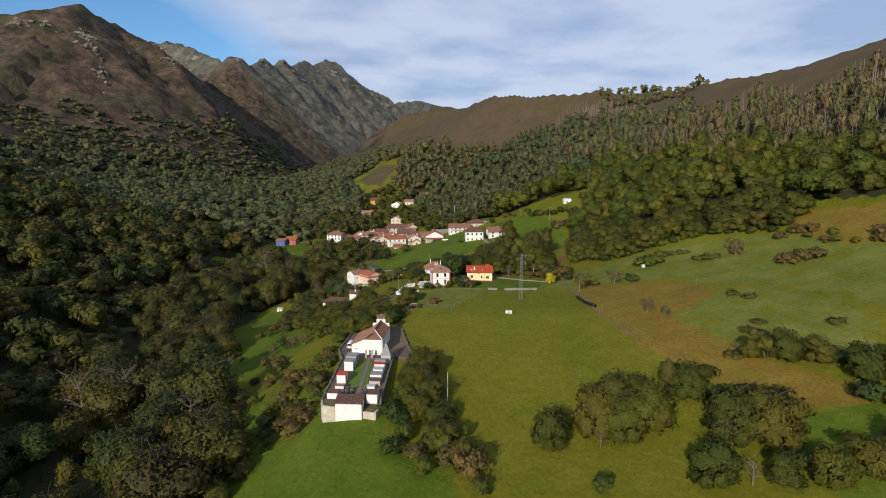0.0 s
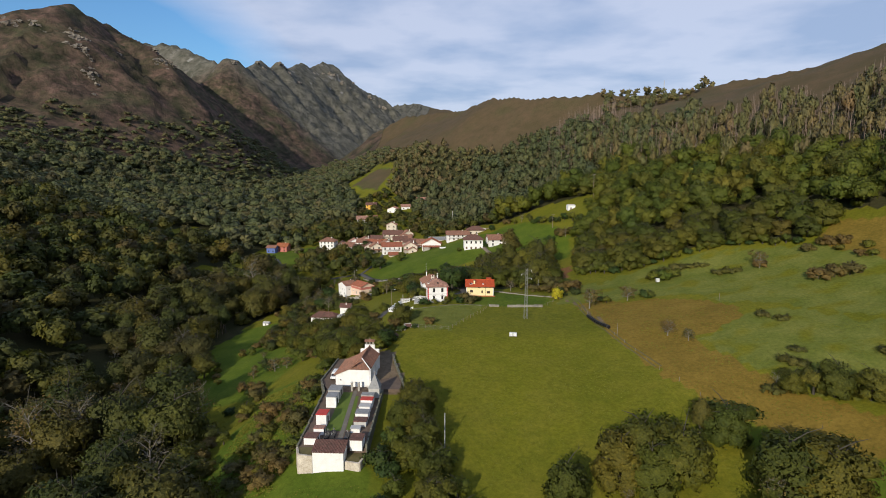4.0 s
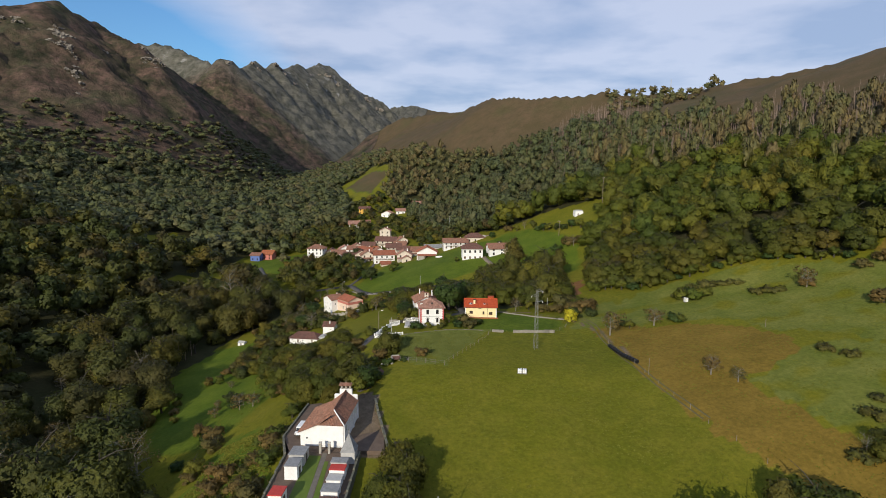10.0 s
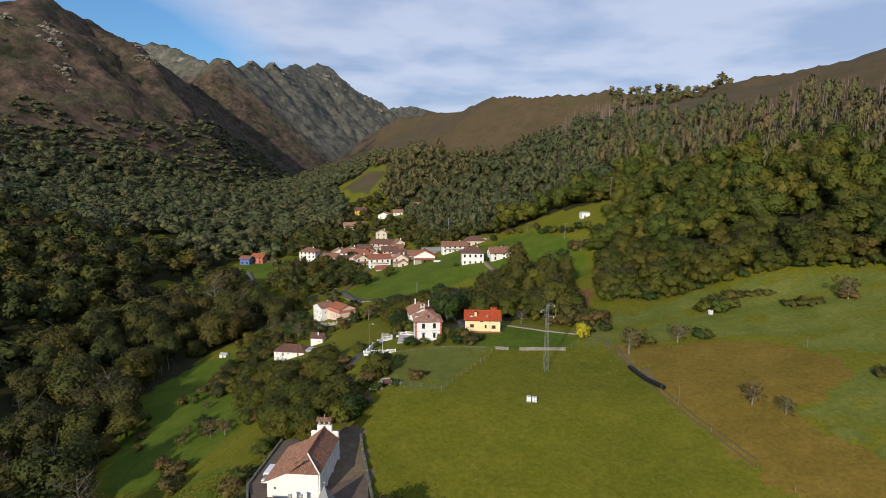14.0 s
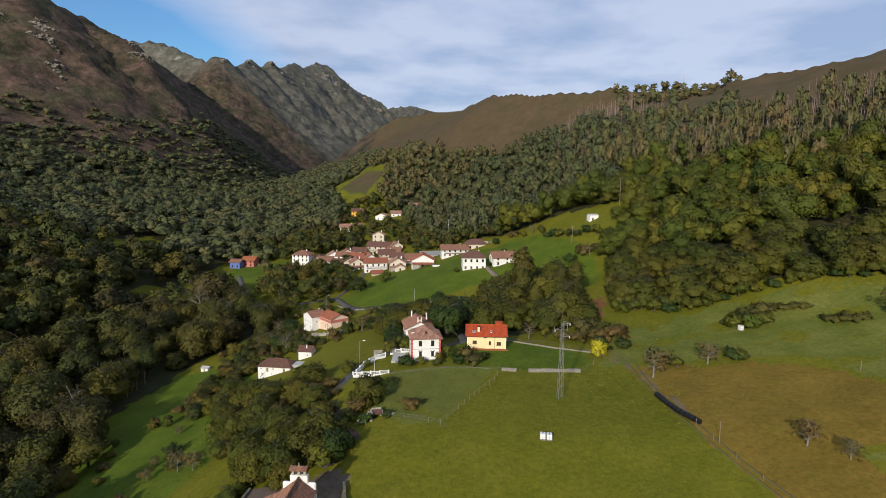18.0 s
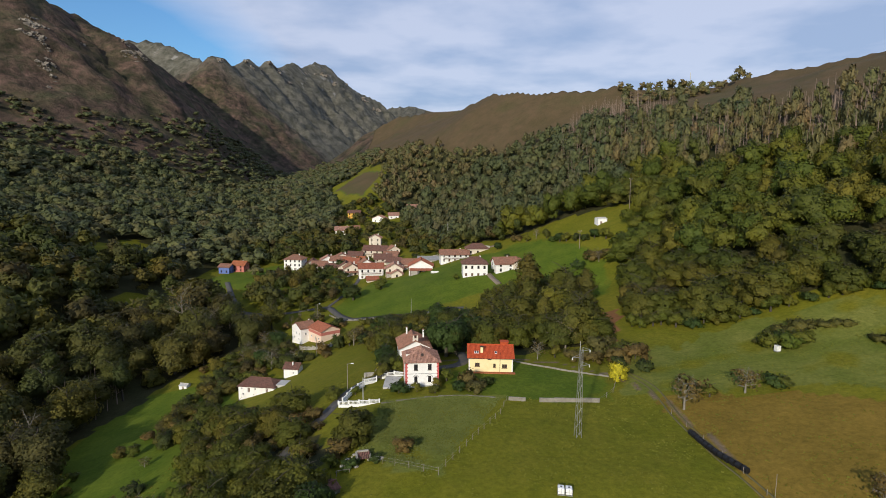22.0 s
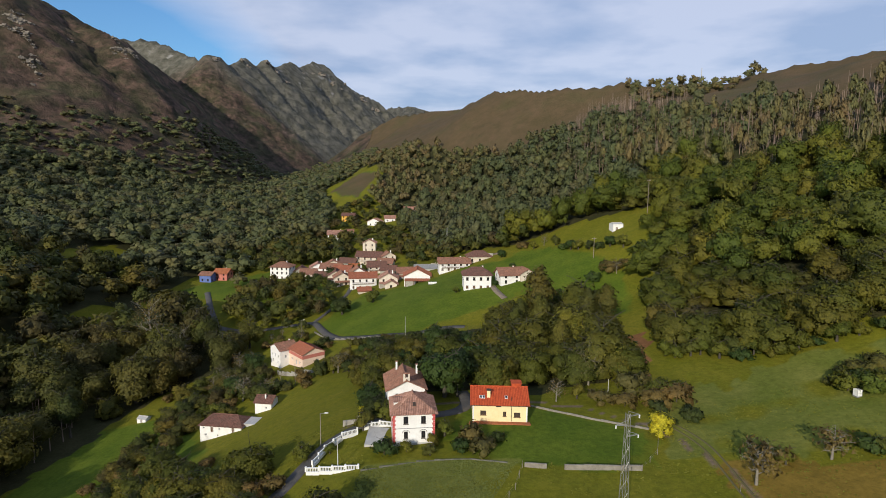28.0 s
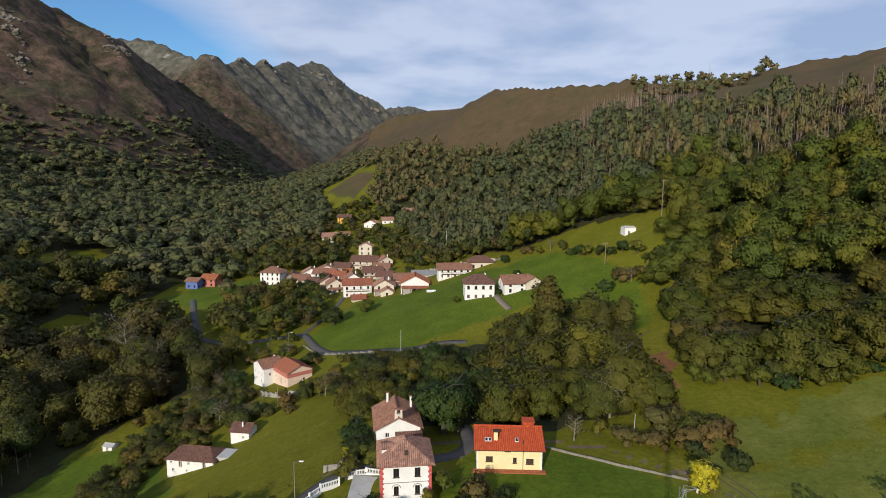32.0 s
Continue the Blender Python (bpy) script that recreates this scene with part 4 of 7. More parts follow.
# ---- the villa and the house behind it ----
def villa():
    w, d, e, r = 8.4, 8.4, 6.7, 2.5
    ops = [("front", "window", -1.6, 4.3, 0.95, 1.55), ("front", "window", 1.9, 4.3, 0.95, 1.55), ("front", "window", -1.6, 1.2, 0.8, 1.55), ("front", "window", 1.9, 1.2, 0.8, 1.55),
           ("left", "window", 1.8, 4.3, 0.9, 1.5), ("left", "door", 2.2, 0.2, 1.0, 2.2), ("left", "window", -1.8, 4.3, 0.9, 1.5), ("right", "window", -1.5, 4.3, 0.9, 1.5), ("right", "window", 1.8, 4.3, 0.9, 1.5)]
    top = house("villa", "white two-storey villa with red quoins and a hipped tile roof", -7.5, 247.3, w, d, e, r, 8, "y", hip=3.5, wall=M_WHITE, roof=M_TILE_PINK, openings=ops, z=3.4, pitch=0.34, over=0.6, trim=M_DARK_WOOD)
    for sx in (-1, 1):
        for sy in (-1, 1):
            for k in range(15):
                s = 0.30 if k % 2 else 0.22
                q = part("quoin", boxed(-s, s, -s, s, 0.03 + k * 0.44, 0.03 + k * 0.44 + 0.40), M_RED_TRIM, top)
                q.location = (sx * (w / 2 - s + 0.05), sy * (d / 2 - s + 0.05), 0)
    for sx in (-1.6, 1.9):
        bm = bmesh.new()
        for k in range(8):
            a, b = math.pi * k / 8, math.pi * (k + 1) / 8
            rod(bm, (sx + 0.72 * math.cos(a), -d / 2 - 0.03, 2.45 + 0.62 * math.sin(a)), (sx + 0.72 * math.cos(b), -d / 2 - 0.03, 2.45 + 0.62 * math.sin(b)), 0.06, 4)
        part("arch_moulding", bm, M_SLATE, top)
    part("string_course", boxed(-w / 2 + 0.35, w / 2 - 0.35, -d / 2 - 0.07, -d / 2 + 0.03, 3.35, 3.45), M_SLATE, top, "grey moulding between the storeys")
    part("cornice", boxed(-w / 2 - 0.12, w / 2 + 0.12, -d / 2 - 0.12, d / 2 + 0.12, e - 0.35, e - 0.12), M_TRIM, top)
    part("plinth", boxed(-w / 2 - 0.06, w / 2 + 0.06, -d / 2 - 0.06, d / 2 + 0.06, -1.4, 0.35), M_CONCRETE, top)
    dm = part("dormer", boxed(-3.9, -1.6, -1.0, 1.2, e + 0.2, e + 1.15), M_WHITE, top, "white-walled dormer on the west slope")
    a = part("dormer_roof", slope_sheet(3.0, 1.55, 0.5, 0, 0.34), M_TILE_PINK, dm)
    a.matrix_basis = Matrix.Translation((-2.6, -1.4, e + 1.1))
    b = part("dormer_roof", slope_sheet(3.0, 1.55, 0.5, 0, 0.34), M_TILE_PINK, dm)
    b.matrix_basis = Matrix.Translation((-2.6, 1.65, e + 1.1)) @ Matrix.Rotation(math.pi, 4, "Z")
    sk = part("roof_window", boxed(-0.3, 0.3, -0.45, 0.45, -0.04, 0.1), M_DARK_WOOD, top)
    sk.matrix_basis = Matrix.Translation((0.1, -2.9, e + 1.15)) @ Matrix.Rotation(math.atan(r / 3.6), 4, "X")


villa()


def hermitage():
    ops = [("front", "window", 1.6, 3.1, 0.8, 0.9), ("front", "window", -2.2, 3.4, 0.8, 1.0), ("right", "window", 0, 3, 0.8, 1.1)]
    top = house("old_house", "old rendered house with a brown tile roof and small bellcote", -10.7, 265.6, 8.6, 10.5, 5.4, 2.1, 10, "y", wall=M_WHITE, roof=M_TILE_OLD, openings=ops, chimneys=[(-1.6, 4.2, 1.3, 0.42), (3.2, 2.6, 0.9, 0.42)], z=2.7, pitch=0.36, over=0.6)
    bell = part("bellcote", boxed(-0.75, 0.75, -5.5, -4.9, 7.1, 8.1), M_CREAM, top, "small arched bellcote on the gable")
    for u in (-0.55, 0.55):
        part("pier", boxed(u - 0.18, u + 0.18, -5.45, -4.95, 8.1, 9.0), M_CREAM, bell)
    part("cap", boxed(-0.85, 0.85, -5.6, -4.8, 9.0, 9.25, bevel=0.08), M_TILE_OLD, bell)
    part("bell", rod(bmesh.new(), (0, -5.2, 8.35), (0, -5.2, 8.85), 0.22, 8, 0.1), M_DARK_WOOD, bell)
    ann = part("lean_to", boxed(-0.2, 4.2, -8.2, -5.2, -0.3, 3.4), M_CREAM, top)
    r = part("lean_to_roof", slope_sheet(5.4, 3.6, 1.3, 0, 0.36), M_TILE_DARK, ann)
    r.matrix_basis = Matrix.Translation((2.0, -8.6, 3.3))


hermitage()

# ---- houses of the slope ----
pink = house("pink_house", "pink two-storey house with a red upper band and tile roof", -56.5, 348.8, 9.4, 11.5, 5.2, 2.0, 42, "y", wall=M_PINK, roof=M_TILE_RED, z=-16.4, pitch=0.4, over=0.45,
             openings=[("front", "window", 1.6, 1.4, 1.1, 1.0), ("left", "window", -3.2, 1.2, 0.9, 0.9), ("left", "door", 0.4, 0.1, 1.0, 2.0), ("left", "window", 3.4, 1.2, 0.9, 0.9), ("left", "window", 0.4, 3.6, 1.0, 1.1)])
part("red_band", boxed(-4.74, 4.74, -5.79, -5.70, 3.35, 4.75), M_RED_BAND, pink, "faded red painted band")
part("red_band", boxed(-4.79, -4.70, -5.70, 5.70, 3.35, 4.6), M_RED_BAND, pink, "faded red painted band")
house("white_cottage", "white cottage joined to the pink house", -66.7, 353.2, 7.6, 9.0, 6.6, 1.9, 42, "x", roof=M_TILE_OLD, z=-18.2, chimneys=[(2.5, 0.5, 0.7, 0.5)],
      openings=row("left", "window", 3, 8.4, 3.3, 0.8, 1.2) + row("left", "window", 2, 8.4, 0.9, 0.9, 1.1) + row("front", "window", 2, 6, 3.4, 0.8, 1.1))
long_barn = house("long_barn", "long white farm shed with a dark tile roof", -67.2, 296.4, 13.0, 7.2, 3.9, 1.9, -6, "x", hip=2.6, roof=M_TILE_DARK, z=-20.9, pitch=0.42,
                  openings=[("front", "window", -5.3, 2.6, 0.6, 0.6), ("front", "door", -2.7, 1.6, 0.9, 1.7), ("front", "window", -0.4, 2.5, 0.6, 0.7), ("front", "window", -4.8, 0.5, 0.7, 0.7), ("front", "window", -1.0, 0.5, 0.5, 0.6), ("front", "door", 3.9, 1.8, 0.9, 1.6)])
part("lean_to", boxed(6.5, 10.5, -2.0, 3.0, 0.6, 4.2), M_CONCRETE, long_barn, "grey block lean-to")
house("cottage", "small white cottage with a dark tile roof", -58.2, 306.0, 5.4, 5.0, 4.0, 1.4, -6, "x", roof=M_TILE_DARK, z=-18.2, chimneys=[(0.3, -1.0, 0.8, 0.4)], openings=[("front", "window", 1.0, 2.0, 0.6, 0.7)])
house("field_hut", "tiny white field hut on the low meadow", -107.4, 322.0, 3.4, 2.6, 1.7, 0.5, -10, "x", roof=M_CONCRETE, openings=[("front", "door", 0, 0.1, 0.8, 1.4)], over=0.2)

# ---- the village ----
VILLAGE = [
    # name, label, x, y, wide, deep, eave, rise, turn, ridge, hip, wall, roof, storeys, bays
    ("blue_house", "blue-painted village house with a red-brown roof", -163, 501, 8, 7, 5.0, 1.4, -8, "x", 0, M_BLUE, M_TILE_OLD, 1, 2),
    ("red_gabled_house", "red-painted village house with a brick-red roof", -155, 507, 9.5, 8, 5.4, 2.0, -8, "x", 0, M_RED_BAND, M_TILE_ORANGE, 2, 2),
    ("tall_white_house", "three-storey white house with a hipped brown roof", -113.2, 504, 13, 11, 8.6, 2.2, -6, "x", 4.5, M_WHITE, M_TILE_OLD, 3, 4),
    ("stone_barn", "grey stone barn with a worn roof", -101.5, 508, 9, 9, 4.2, 2.2, 10, "y", 0, M_STONE, M_TILE_DARK, 1, 1),
    ("gabled_house", "cream village house with a broad tile roof", -91.5, 513, 10.5, 9, 5.5, 2.4, 14, "y", 0, M_WHITE, M_TILE_PINK, 2, 2),
    ("broad_house", "white village house with a low brown roof", -81, 509.5, 14, 9, 5.6, 2.2, -5, "x", 0, M_WHITE, M_TILE_OLD, 2, 3),
    ("tile_roofed_house", "cream house with an orange-brown tile roof", -70.5, 496, 12, 9, 5.0, 2.4, -16, "x", 0, M_CREAM, M_TILE_RED, 2, 2),
    ("side_house", "cream gabled house at the village edge", -65.0, 462.5, 9, 9, 5.6, 2.4, 16, "y", 0, M_CREAM, M_TILE_OLD, 2, 2),
    ("red_roofed_house", "white two-storey house with a bright red roof", -50.6, 452.5, 15, 9, 7.0, 2.0, 12, "x", 0, M_WHITE, M_TILE_RED, 2, 4),
    ("porch_house", "cream house with stepped gables and a porch", -35.0, 445.5, 10.5, 10, 5.6, 2.6, 6, "y", 0, M_CREAM, M_TILE_PINK, 2, 2),
    ("low_porch", "low cream outbuilding with an open front", -32.6, 437.5, 6.5, 5, 3.0, 1.6, 6, "y", 0, M_CREAM, M_TILE_PINK, 1, 1),
    ("red_shed", "low shed with an orange-red roof", -47.5, 437.0, 6.4, 4.5, 2.2, 1.2, 20, "x", 0, M_CREAM, M_TILE_RED, 1, 0),
    ("edge_house", "white gabled house with layered red roofs", -18.0, 436.0, 14, 11, 5.0, 3.0, 3, "y", 0, M_WHITE, M_TILE_RED, 1, 3),
    ("pink_terrace", "long pink terrace of village houses", -58.0, 530, 18, 9, 6.2, 2.6, -10, "x", 0, M_CREAM, M_TILE_DARK, 2, 4),
    ("terrace_end", "rendered end house with a dark roof", -44.5, 527, 9, 9, 5.6, 2.2, 20, "y", 0, M_CREAM, M_TILE_OLD, 2, 2),
    ("cream_house", "tall cream house with a tile roof", -64.5, 575, 10, 9, 7.2, 2.2, 0, "y", 0, M_CREAM, M_TILE_PINK, 2, 2),
    ("gable_house", "cream house with a wide grey-brown roof", -47.5, 490, 11.5, 8, 5.0, 2.4, 6, "x", 0, M_CREAM, M_TILE_DARK, 2, 3),
    ("barn_house", "brown-roofed barn beside the lane", -38.0, 476, 9, 7, 4.6, 2.0, -12, "x", 0, M_STONE, M_TILE_DARK, 1, 2),
    ("back_house", "cream house with a brown roof behind the street", -83, 523, 11, 9, 5.0, 2.2, 10, "y", 0, M_CREAM, M_TILE_OLD, 2, 2),
    ("upper_barn", "long brown-roofed barn behind the street", -73, 528, 12, 8, 4.4, 2.2, -12, "x", 0, M_STONE, M_TILE_DARK, 1, 3),
    ("cream_barn", "cream gabled barn among village roofs", -71.5, 478, 10, 9, 4.6, 2.6, 8, "y", 0, M_CREAM, M_TILE_DARK, 1, 1),
    ("brown_shed", "low brown-roofed shed below the cream barn", -66.5, 470, 7, 6, 3.0, 1.8, 8, "x", 0, M_STONE, M_TILE_OLD, 1, 1),
    ("red_annex", "small red-walled annex among village roofs", -66.5, 514, 6.5, 5, 3.4, 1.4, 0, "x", 0, M_RED_BAND, M_TILE_ORANGE, 1, 1),
    ("corner_house", "rendered house with a brown roof below the terrace", -43.5, 506, 10, 8, 4.6, 2.2, -8, "x", 0, M_CREAM, M_TILE_OLD, 2, 2),
    ("roadside_house", "low rendered house at the meadow's head", -26.5, 458, 9, 8, 4.2, 2.2, 10, "x", 0, M_CREAM, M_TILE_OLD, 1, 2),
    ("middle_house", "white gabled house packed between neighbours", -57.5, 476, 9, 9, 5.0, 2.4, 14, "y", 0, M_WHITE, M_TILE_OLD, 2, 2),
    ("street_house", "cream house with a broad brown roof on the street", -94, 498, 10, 8, 4.6, 2.2, 6, "x", 0, M_CREAM, M_TILE_OLD, 2, 3),
    ("lower_barn", "low stone barn below the street houses", -84, 494, 9, 7, 3.4, 2.0, -6, "x", 0, M_STONE, M_TILE_DARK, 1, 1),
    ("dark_roofed_house", "cream house with a dark brown hipped roof", 16, 446, 13, 8, 3.8, 2.0, 8, "x", 3.5, M_CREAM, M_TILE_DARK, 1, 3),
    ("hill_house", "white house standing above the village", -101, 622, 15, 10, 6.0, 2.6, 10, "x", 0, M_WHITE, M_TILE_PINK, 2, 4),
    ("hill_barn", "small cream barn above the village", -91.5, 634, 6.5, 6, 3.6, 1.6, 10, "x", 0, M_CREAM, M_TILE_OLD, 1, 1),
    ("orange_house", "orange-painted house at the wood's edge", -102.5, 689, 12.5, 9, 6.0, 2.0, 0, "x", 0, M_ORANGE, M_TILE_DARK, 2, 3),
    ("pale_roofed_house", "white house with a pale roof among trees", -72.5, 666, 13, 9, 4.5, 2.4, -14, "y", 0, M_WHITE, M_TILE_PINK, 1, 2),
    ("upper_house", "white cottage among trees above the village", -59.5, 675, 10, 7, 4.0, 2.0, 10, "x", 0, M_WHITE, M_TILE_PINK, 1, 2),
    ("last_house", "cream cottage at the head of the lane", -40.5, 698, 14, 8, 4.2, 2.2, 14, "x", 0, M_CREAM, M_TILE_PINK, 1, 3),
    ("long_white_house", "long white house with a brown tile roof", 2.0, 440.5, 17, 8, 5.0, 2.0, 8, "x", 0, M_WHITE, M_TILE_OLD, 2, 5),
    ("flat_roofed_barn", "low grey barn beside the long house", -14.5, 457, 12, 8, 3.6, 1.2, 6, "x", 0, M_CONCRETE, M_SLATE, 1, 2),
    ("farmhouse", "large white farmhouse with rows of windows and brown roof", 12.4, 392.4, 12.6, 10, 7.2, 2.2, 3, "x", 3.6, M_WHITE, M_TILE_DARK, 2, 4),
    ("farm_annex", "white farm annex with a brown tile roof", 27.4, 393.0, 10.5, 8, 5.0, 2.2, 14, "x", 0, M_WHITE, M_TILE_OLD, 2, 2),
    ("hay_barn", "stone hay barn with an open timber gable", 35.0, 393.0, 6.5, 7, 4.0, 1.6, 14, "y", 0, M_CREAM, M_TILE_OLD, 1, 1),
]
WITH_BALCONY = {"red_roofed_house", "pink_terrace", "long_white_house", "gable_house", "street_house", "hill_house"}
WITH_PORCH = {"edge_house": 3.0, "porch_house": 2.4, "side_house": 2.2, "cream_barn": 2.4, "middle_house": 1.8, "terrace_end": 1.8, "back_house": 2.0, "corner_house": 1.8, "roadside_house": 2.2}


def balcony(top, w, d, level):
    """A wooden balcony along the front, on posts, with a railing."""
    deck = part("balcony", boxed(-w * 0.42, w * 0.42, -d / 2 - 1.1, -d / 2, level - 0.14, level), M_WOOD, top, "brown wooden balcony")
    part("rail", boxed(-w * 0.42, w * 0.42, -d / 2 - 1.1, -d / 2 - 1.02, level + 0.85, level + 0.95), M_WOOD, deck)
    for k in range(7):
        u = -w * 0.42 + w * 0.84 * k / 6
        part("post", boxed(u - 0.07, u + 0.07, -d / 2 - 1.12, -d / 2 - 0.98, 0 if k % 2 == 0 else level, level + (2.0 if k % 2 == 0 else 0.85)), M_TRIM, deck)


def porch(top, w, d, eave, deep, roof):
    """A lean-to roof on posts before the front, dark beneath."""
    ob = part("porch_roof", slope_sheet(w * 0.96, deep + 0.3, 0.34 * deep, 0, 0.55), roof, top)
    ob.matrix_basis = Matrix.Translation((0, -d / 2 - deep, eave * 0.52))
    for k in range(4):
        u = -w * 0.44 + w * 0.88 * k / 3
        part("porch_post", boxed(u - 0.12, u + 0.12, -d / 2 - deep + 0.1, -d / 2 - deep + 0.34, -1.5, eave * 0.52), M_WOOD, top)
    part("porch_wall", boxed(-w * 0.46, -w * 0.1, -d / 2 - deep + 0.4, -d / 2, -2.0, eave * 0.5), M_STONE, top, "rough stone wall under the porch")


for name, label, x, y, w, d, eave, rise, turn, ridge, hip, wall, roof, storeys, bays in VILLAGE:
    ops = []
    for s in range(storeys):
        sill = 0.85 + s * (eave / storeys)
        ops += row("front", "door" if s == 0 and storeys > 1 and bays > 2 else "window", bays, w, sill if s or bays <= 2 else 0.6, 1.1, 1.5) if bays else []
        ops += row("left", "window", 2, d, sill, 1.0, 1.4) if s == storeys - 1 else []
        ops += row("right", "window", 2, d, sill, 1.0, 1.4) if s == storeys - 1 else []
    top = house(name, label, x, y, w, d, eave, rise * 1.2, turn, ridge, hip, wall, roof, ops, pitch=0.5, over=0.9, trim=M_WOOD if wall is M_CREAM else M_DARK_WOOD, chimneys=[(w * 0.22, 0.4, 0.7, 0.6)] if storeys > 1 else [])
    if name in WITH_BALCONY:
        balcony(top, w, d, eave * 0.5)
    if name in WITH_PORCH:
        porch(top, w, d, eave, WITH_PORCH[name], roof)

white_shed = house("hillside_barn", "flat-roofed white barn on the hillside meadow", 82.6, 413.5, 5.2, 5, 3.6, 0.4, 6, "x", roof=M_CONCRETE, over=0.15, openings=[("front", "door", -0.6, 0.1, 1.2, 2.0)])
part("low_wing", boxed(2.6, 8.2, -2.2, 1.6, -0.8, 1.5), M_WHITE, white_shed, "low white wing")


# ---- the chapel and its graveyard on the spur ----
def floor_z(y):
    """The graveyard's terrace, which climbs gently to the chapel."""
    return float(np.interp(y, [127, 163, 183], [-5.2, -2.0, -1.4]))


def slab(name, outline, mat, label, drop=0.4, lift=0.0, category="terrace", level=None, kind="structure"):
    """A level or gently climbing surface with a thickness, over a plan outline."""
    bm = bmesh.new()
    level = level or floor_z
    up = [bm.verts.new((x, y, level(y) + lift)) for x, y in outline]
    dn = [bm.verts.new((x, y, level(y) + lift - drop)) for x, y in outline]
    bm.faces.new(up)
    bm.faces.new(dn[::-1])
    for k in range(len(up)):
        j = (k + 1) % len(up)
        bm.faces.new((up[k], dn[k], dn[j], up[j]))
    bmesh.ops.recalc_face_normals(bm, faces=bm.faces)
    me = bpy.data.meshes.new(name)
    bm.to_mesh(me)
    bm.free()
    me.materials.append(mat)
    return tagged(new(name, me), label, category, kind=kind)


def long_wall(name, label, line, high, thick, mat, foot=0.6, level=None, category="wall", cope=None):
    """A wall along a line of plan points, as one thing of its stretches, each with a coping."""
    top = thing(name, label, category, line[0][0], line[0][1], 0, 0)
    base = top.matrix_basis.inverted()
    for (ax, ay), (bx, by) in zip(line, line[1:]):
        n = max(1, int(math.hypot(bx - ax, by - ay) / 3.0))
        for k in range(n):
            p, q = k / n, (k + 1) / n
            x0, y0, x1, y1 = ax + (bx - ax) * p, ay + (by - ay) * p, ax + (bx - ax) * q, ay + (by - ay) * q
            z0 = level((y0 + y1) / 2) if level else (ground_z(x0, y0) + ground_z(x1, y1)) / 2
            long = math.hypot(x1 - x0, y1 - y0)
            ob = part("stretch", boxed(0, long + 0.01, -thick / 2, thick / 2, -foot, high + 0.06 * math.sin(k * 2.3), bevel=0.03), mat, top)
            ob.matrix_basis = base @ pose(x0, y0, z0, 0, 0, math.degrees(math.atan2(y1 - y0, x1 - x0)))
            if cope:
                c = part("coping", boxed(-0.02, long + 0.02, -thick / 2 - 0.06, thick / 2 + 0.06, high + 0.06, high + 0.16), cope, ob)
    return top


slab("graveyard_terrace", [(-34.8, 134.2), (-19.5, 134.2), (-19.4, 162), (-34.6, 162)], M_YARD, "raised gravel terrace of the graveyard", drop=6.0)
slab("graveyard_lawn", [(-30.2, 141), (-26.6, 141), (-27.2, 160), (-29.9, 160)], M_LAWN, "strip of short lawn between the tombs", lift=0.05, category="lawn")
slab("graveyard_lawn_east", [(-25.4, 141.5), (-24.2, 141.5), (-25.2, 158), (-26.0, 158)], M_LAWN, "narrow strip of lawn beside the path", lift=0.05, category="lawn")
slab("graveyard_path", [(-26.6, 137), (-25.5, 137), (-26.1, 161), (-27.1, 161)], M_PATH, "straight concrete path to the chapel", lift=0.03, category="path")
slab("chapel_yard", [(-34.8, 162.05), (-14.0, 162.05), (-15.2, 170), (-18.2, 184), (-23, 189), (-36, 184), (-37.2, 167)], M_YARD, "dark brown gravel yard round the chapel", drop=2.5, lift=0.06, category="yard")
long_wall("graveyard_wall", "stone retaining wall of the graveyard, stained and overgrown", [(-34.9, 134), (-34.9, 160), (-37.4, 167), (-36.2, 184)], 0.45, 0.45, M_MOSSY, 5.0, floor_z)
long_wall("graveyard_wall_east", "grey stone wall along the graveyard's east side", [(-19.4, 134.2), (-19.2, 161)], 0.8, 0.45, M_MOSSY, 5.0, floor_z)
long_wall("front_wall", "pale stained stone wall below the tombs", [(-34.9, 134.0), (-33.9, 131.2), (-30.6, 130.5)], 0.3, 0.5, M_PLASTER, 4.5, floor_z)
long_wall("front_wall_east", "pale stained stone wall at the graveyard corner", [(-23.6, 131.0), (-20.3, 130.2), (-19.4, 134.0)], -1.0, 0.5, M_PLASTER, 4.0, floor_z)
slab("corner_fill", [(-34.7, 134.1), (-33.7, 131.5), (-30.7, 130.9), (-30.7, 134.1)], M_TRACK, "overgrown earth behind the corner wall", drop=3.0, lift=0.1)
slab("corner_fill_east", [(-23.5, 134.1), (-23.5, 131.3), (-20.4, 130.5), (-19.6, 134.1)], M_TRACK, "overgrown earth behind the low corner wall", drop=3.0, lift=-1.1)
long_wall("lane_wall", "mossy dry-stone wall between yard and field", [(-19, 184), (-17.6, 178), (-15.7, 171.5), (-13.4, 163.5)], 0.9, 0.5, M_MOSSY, 0.8)


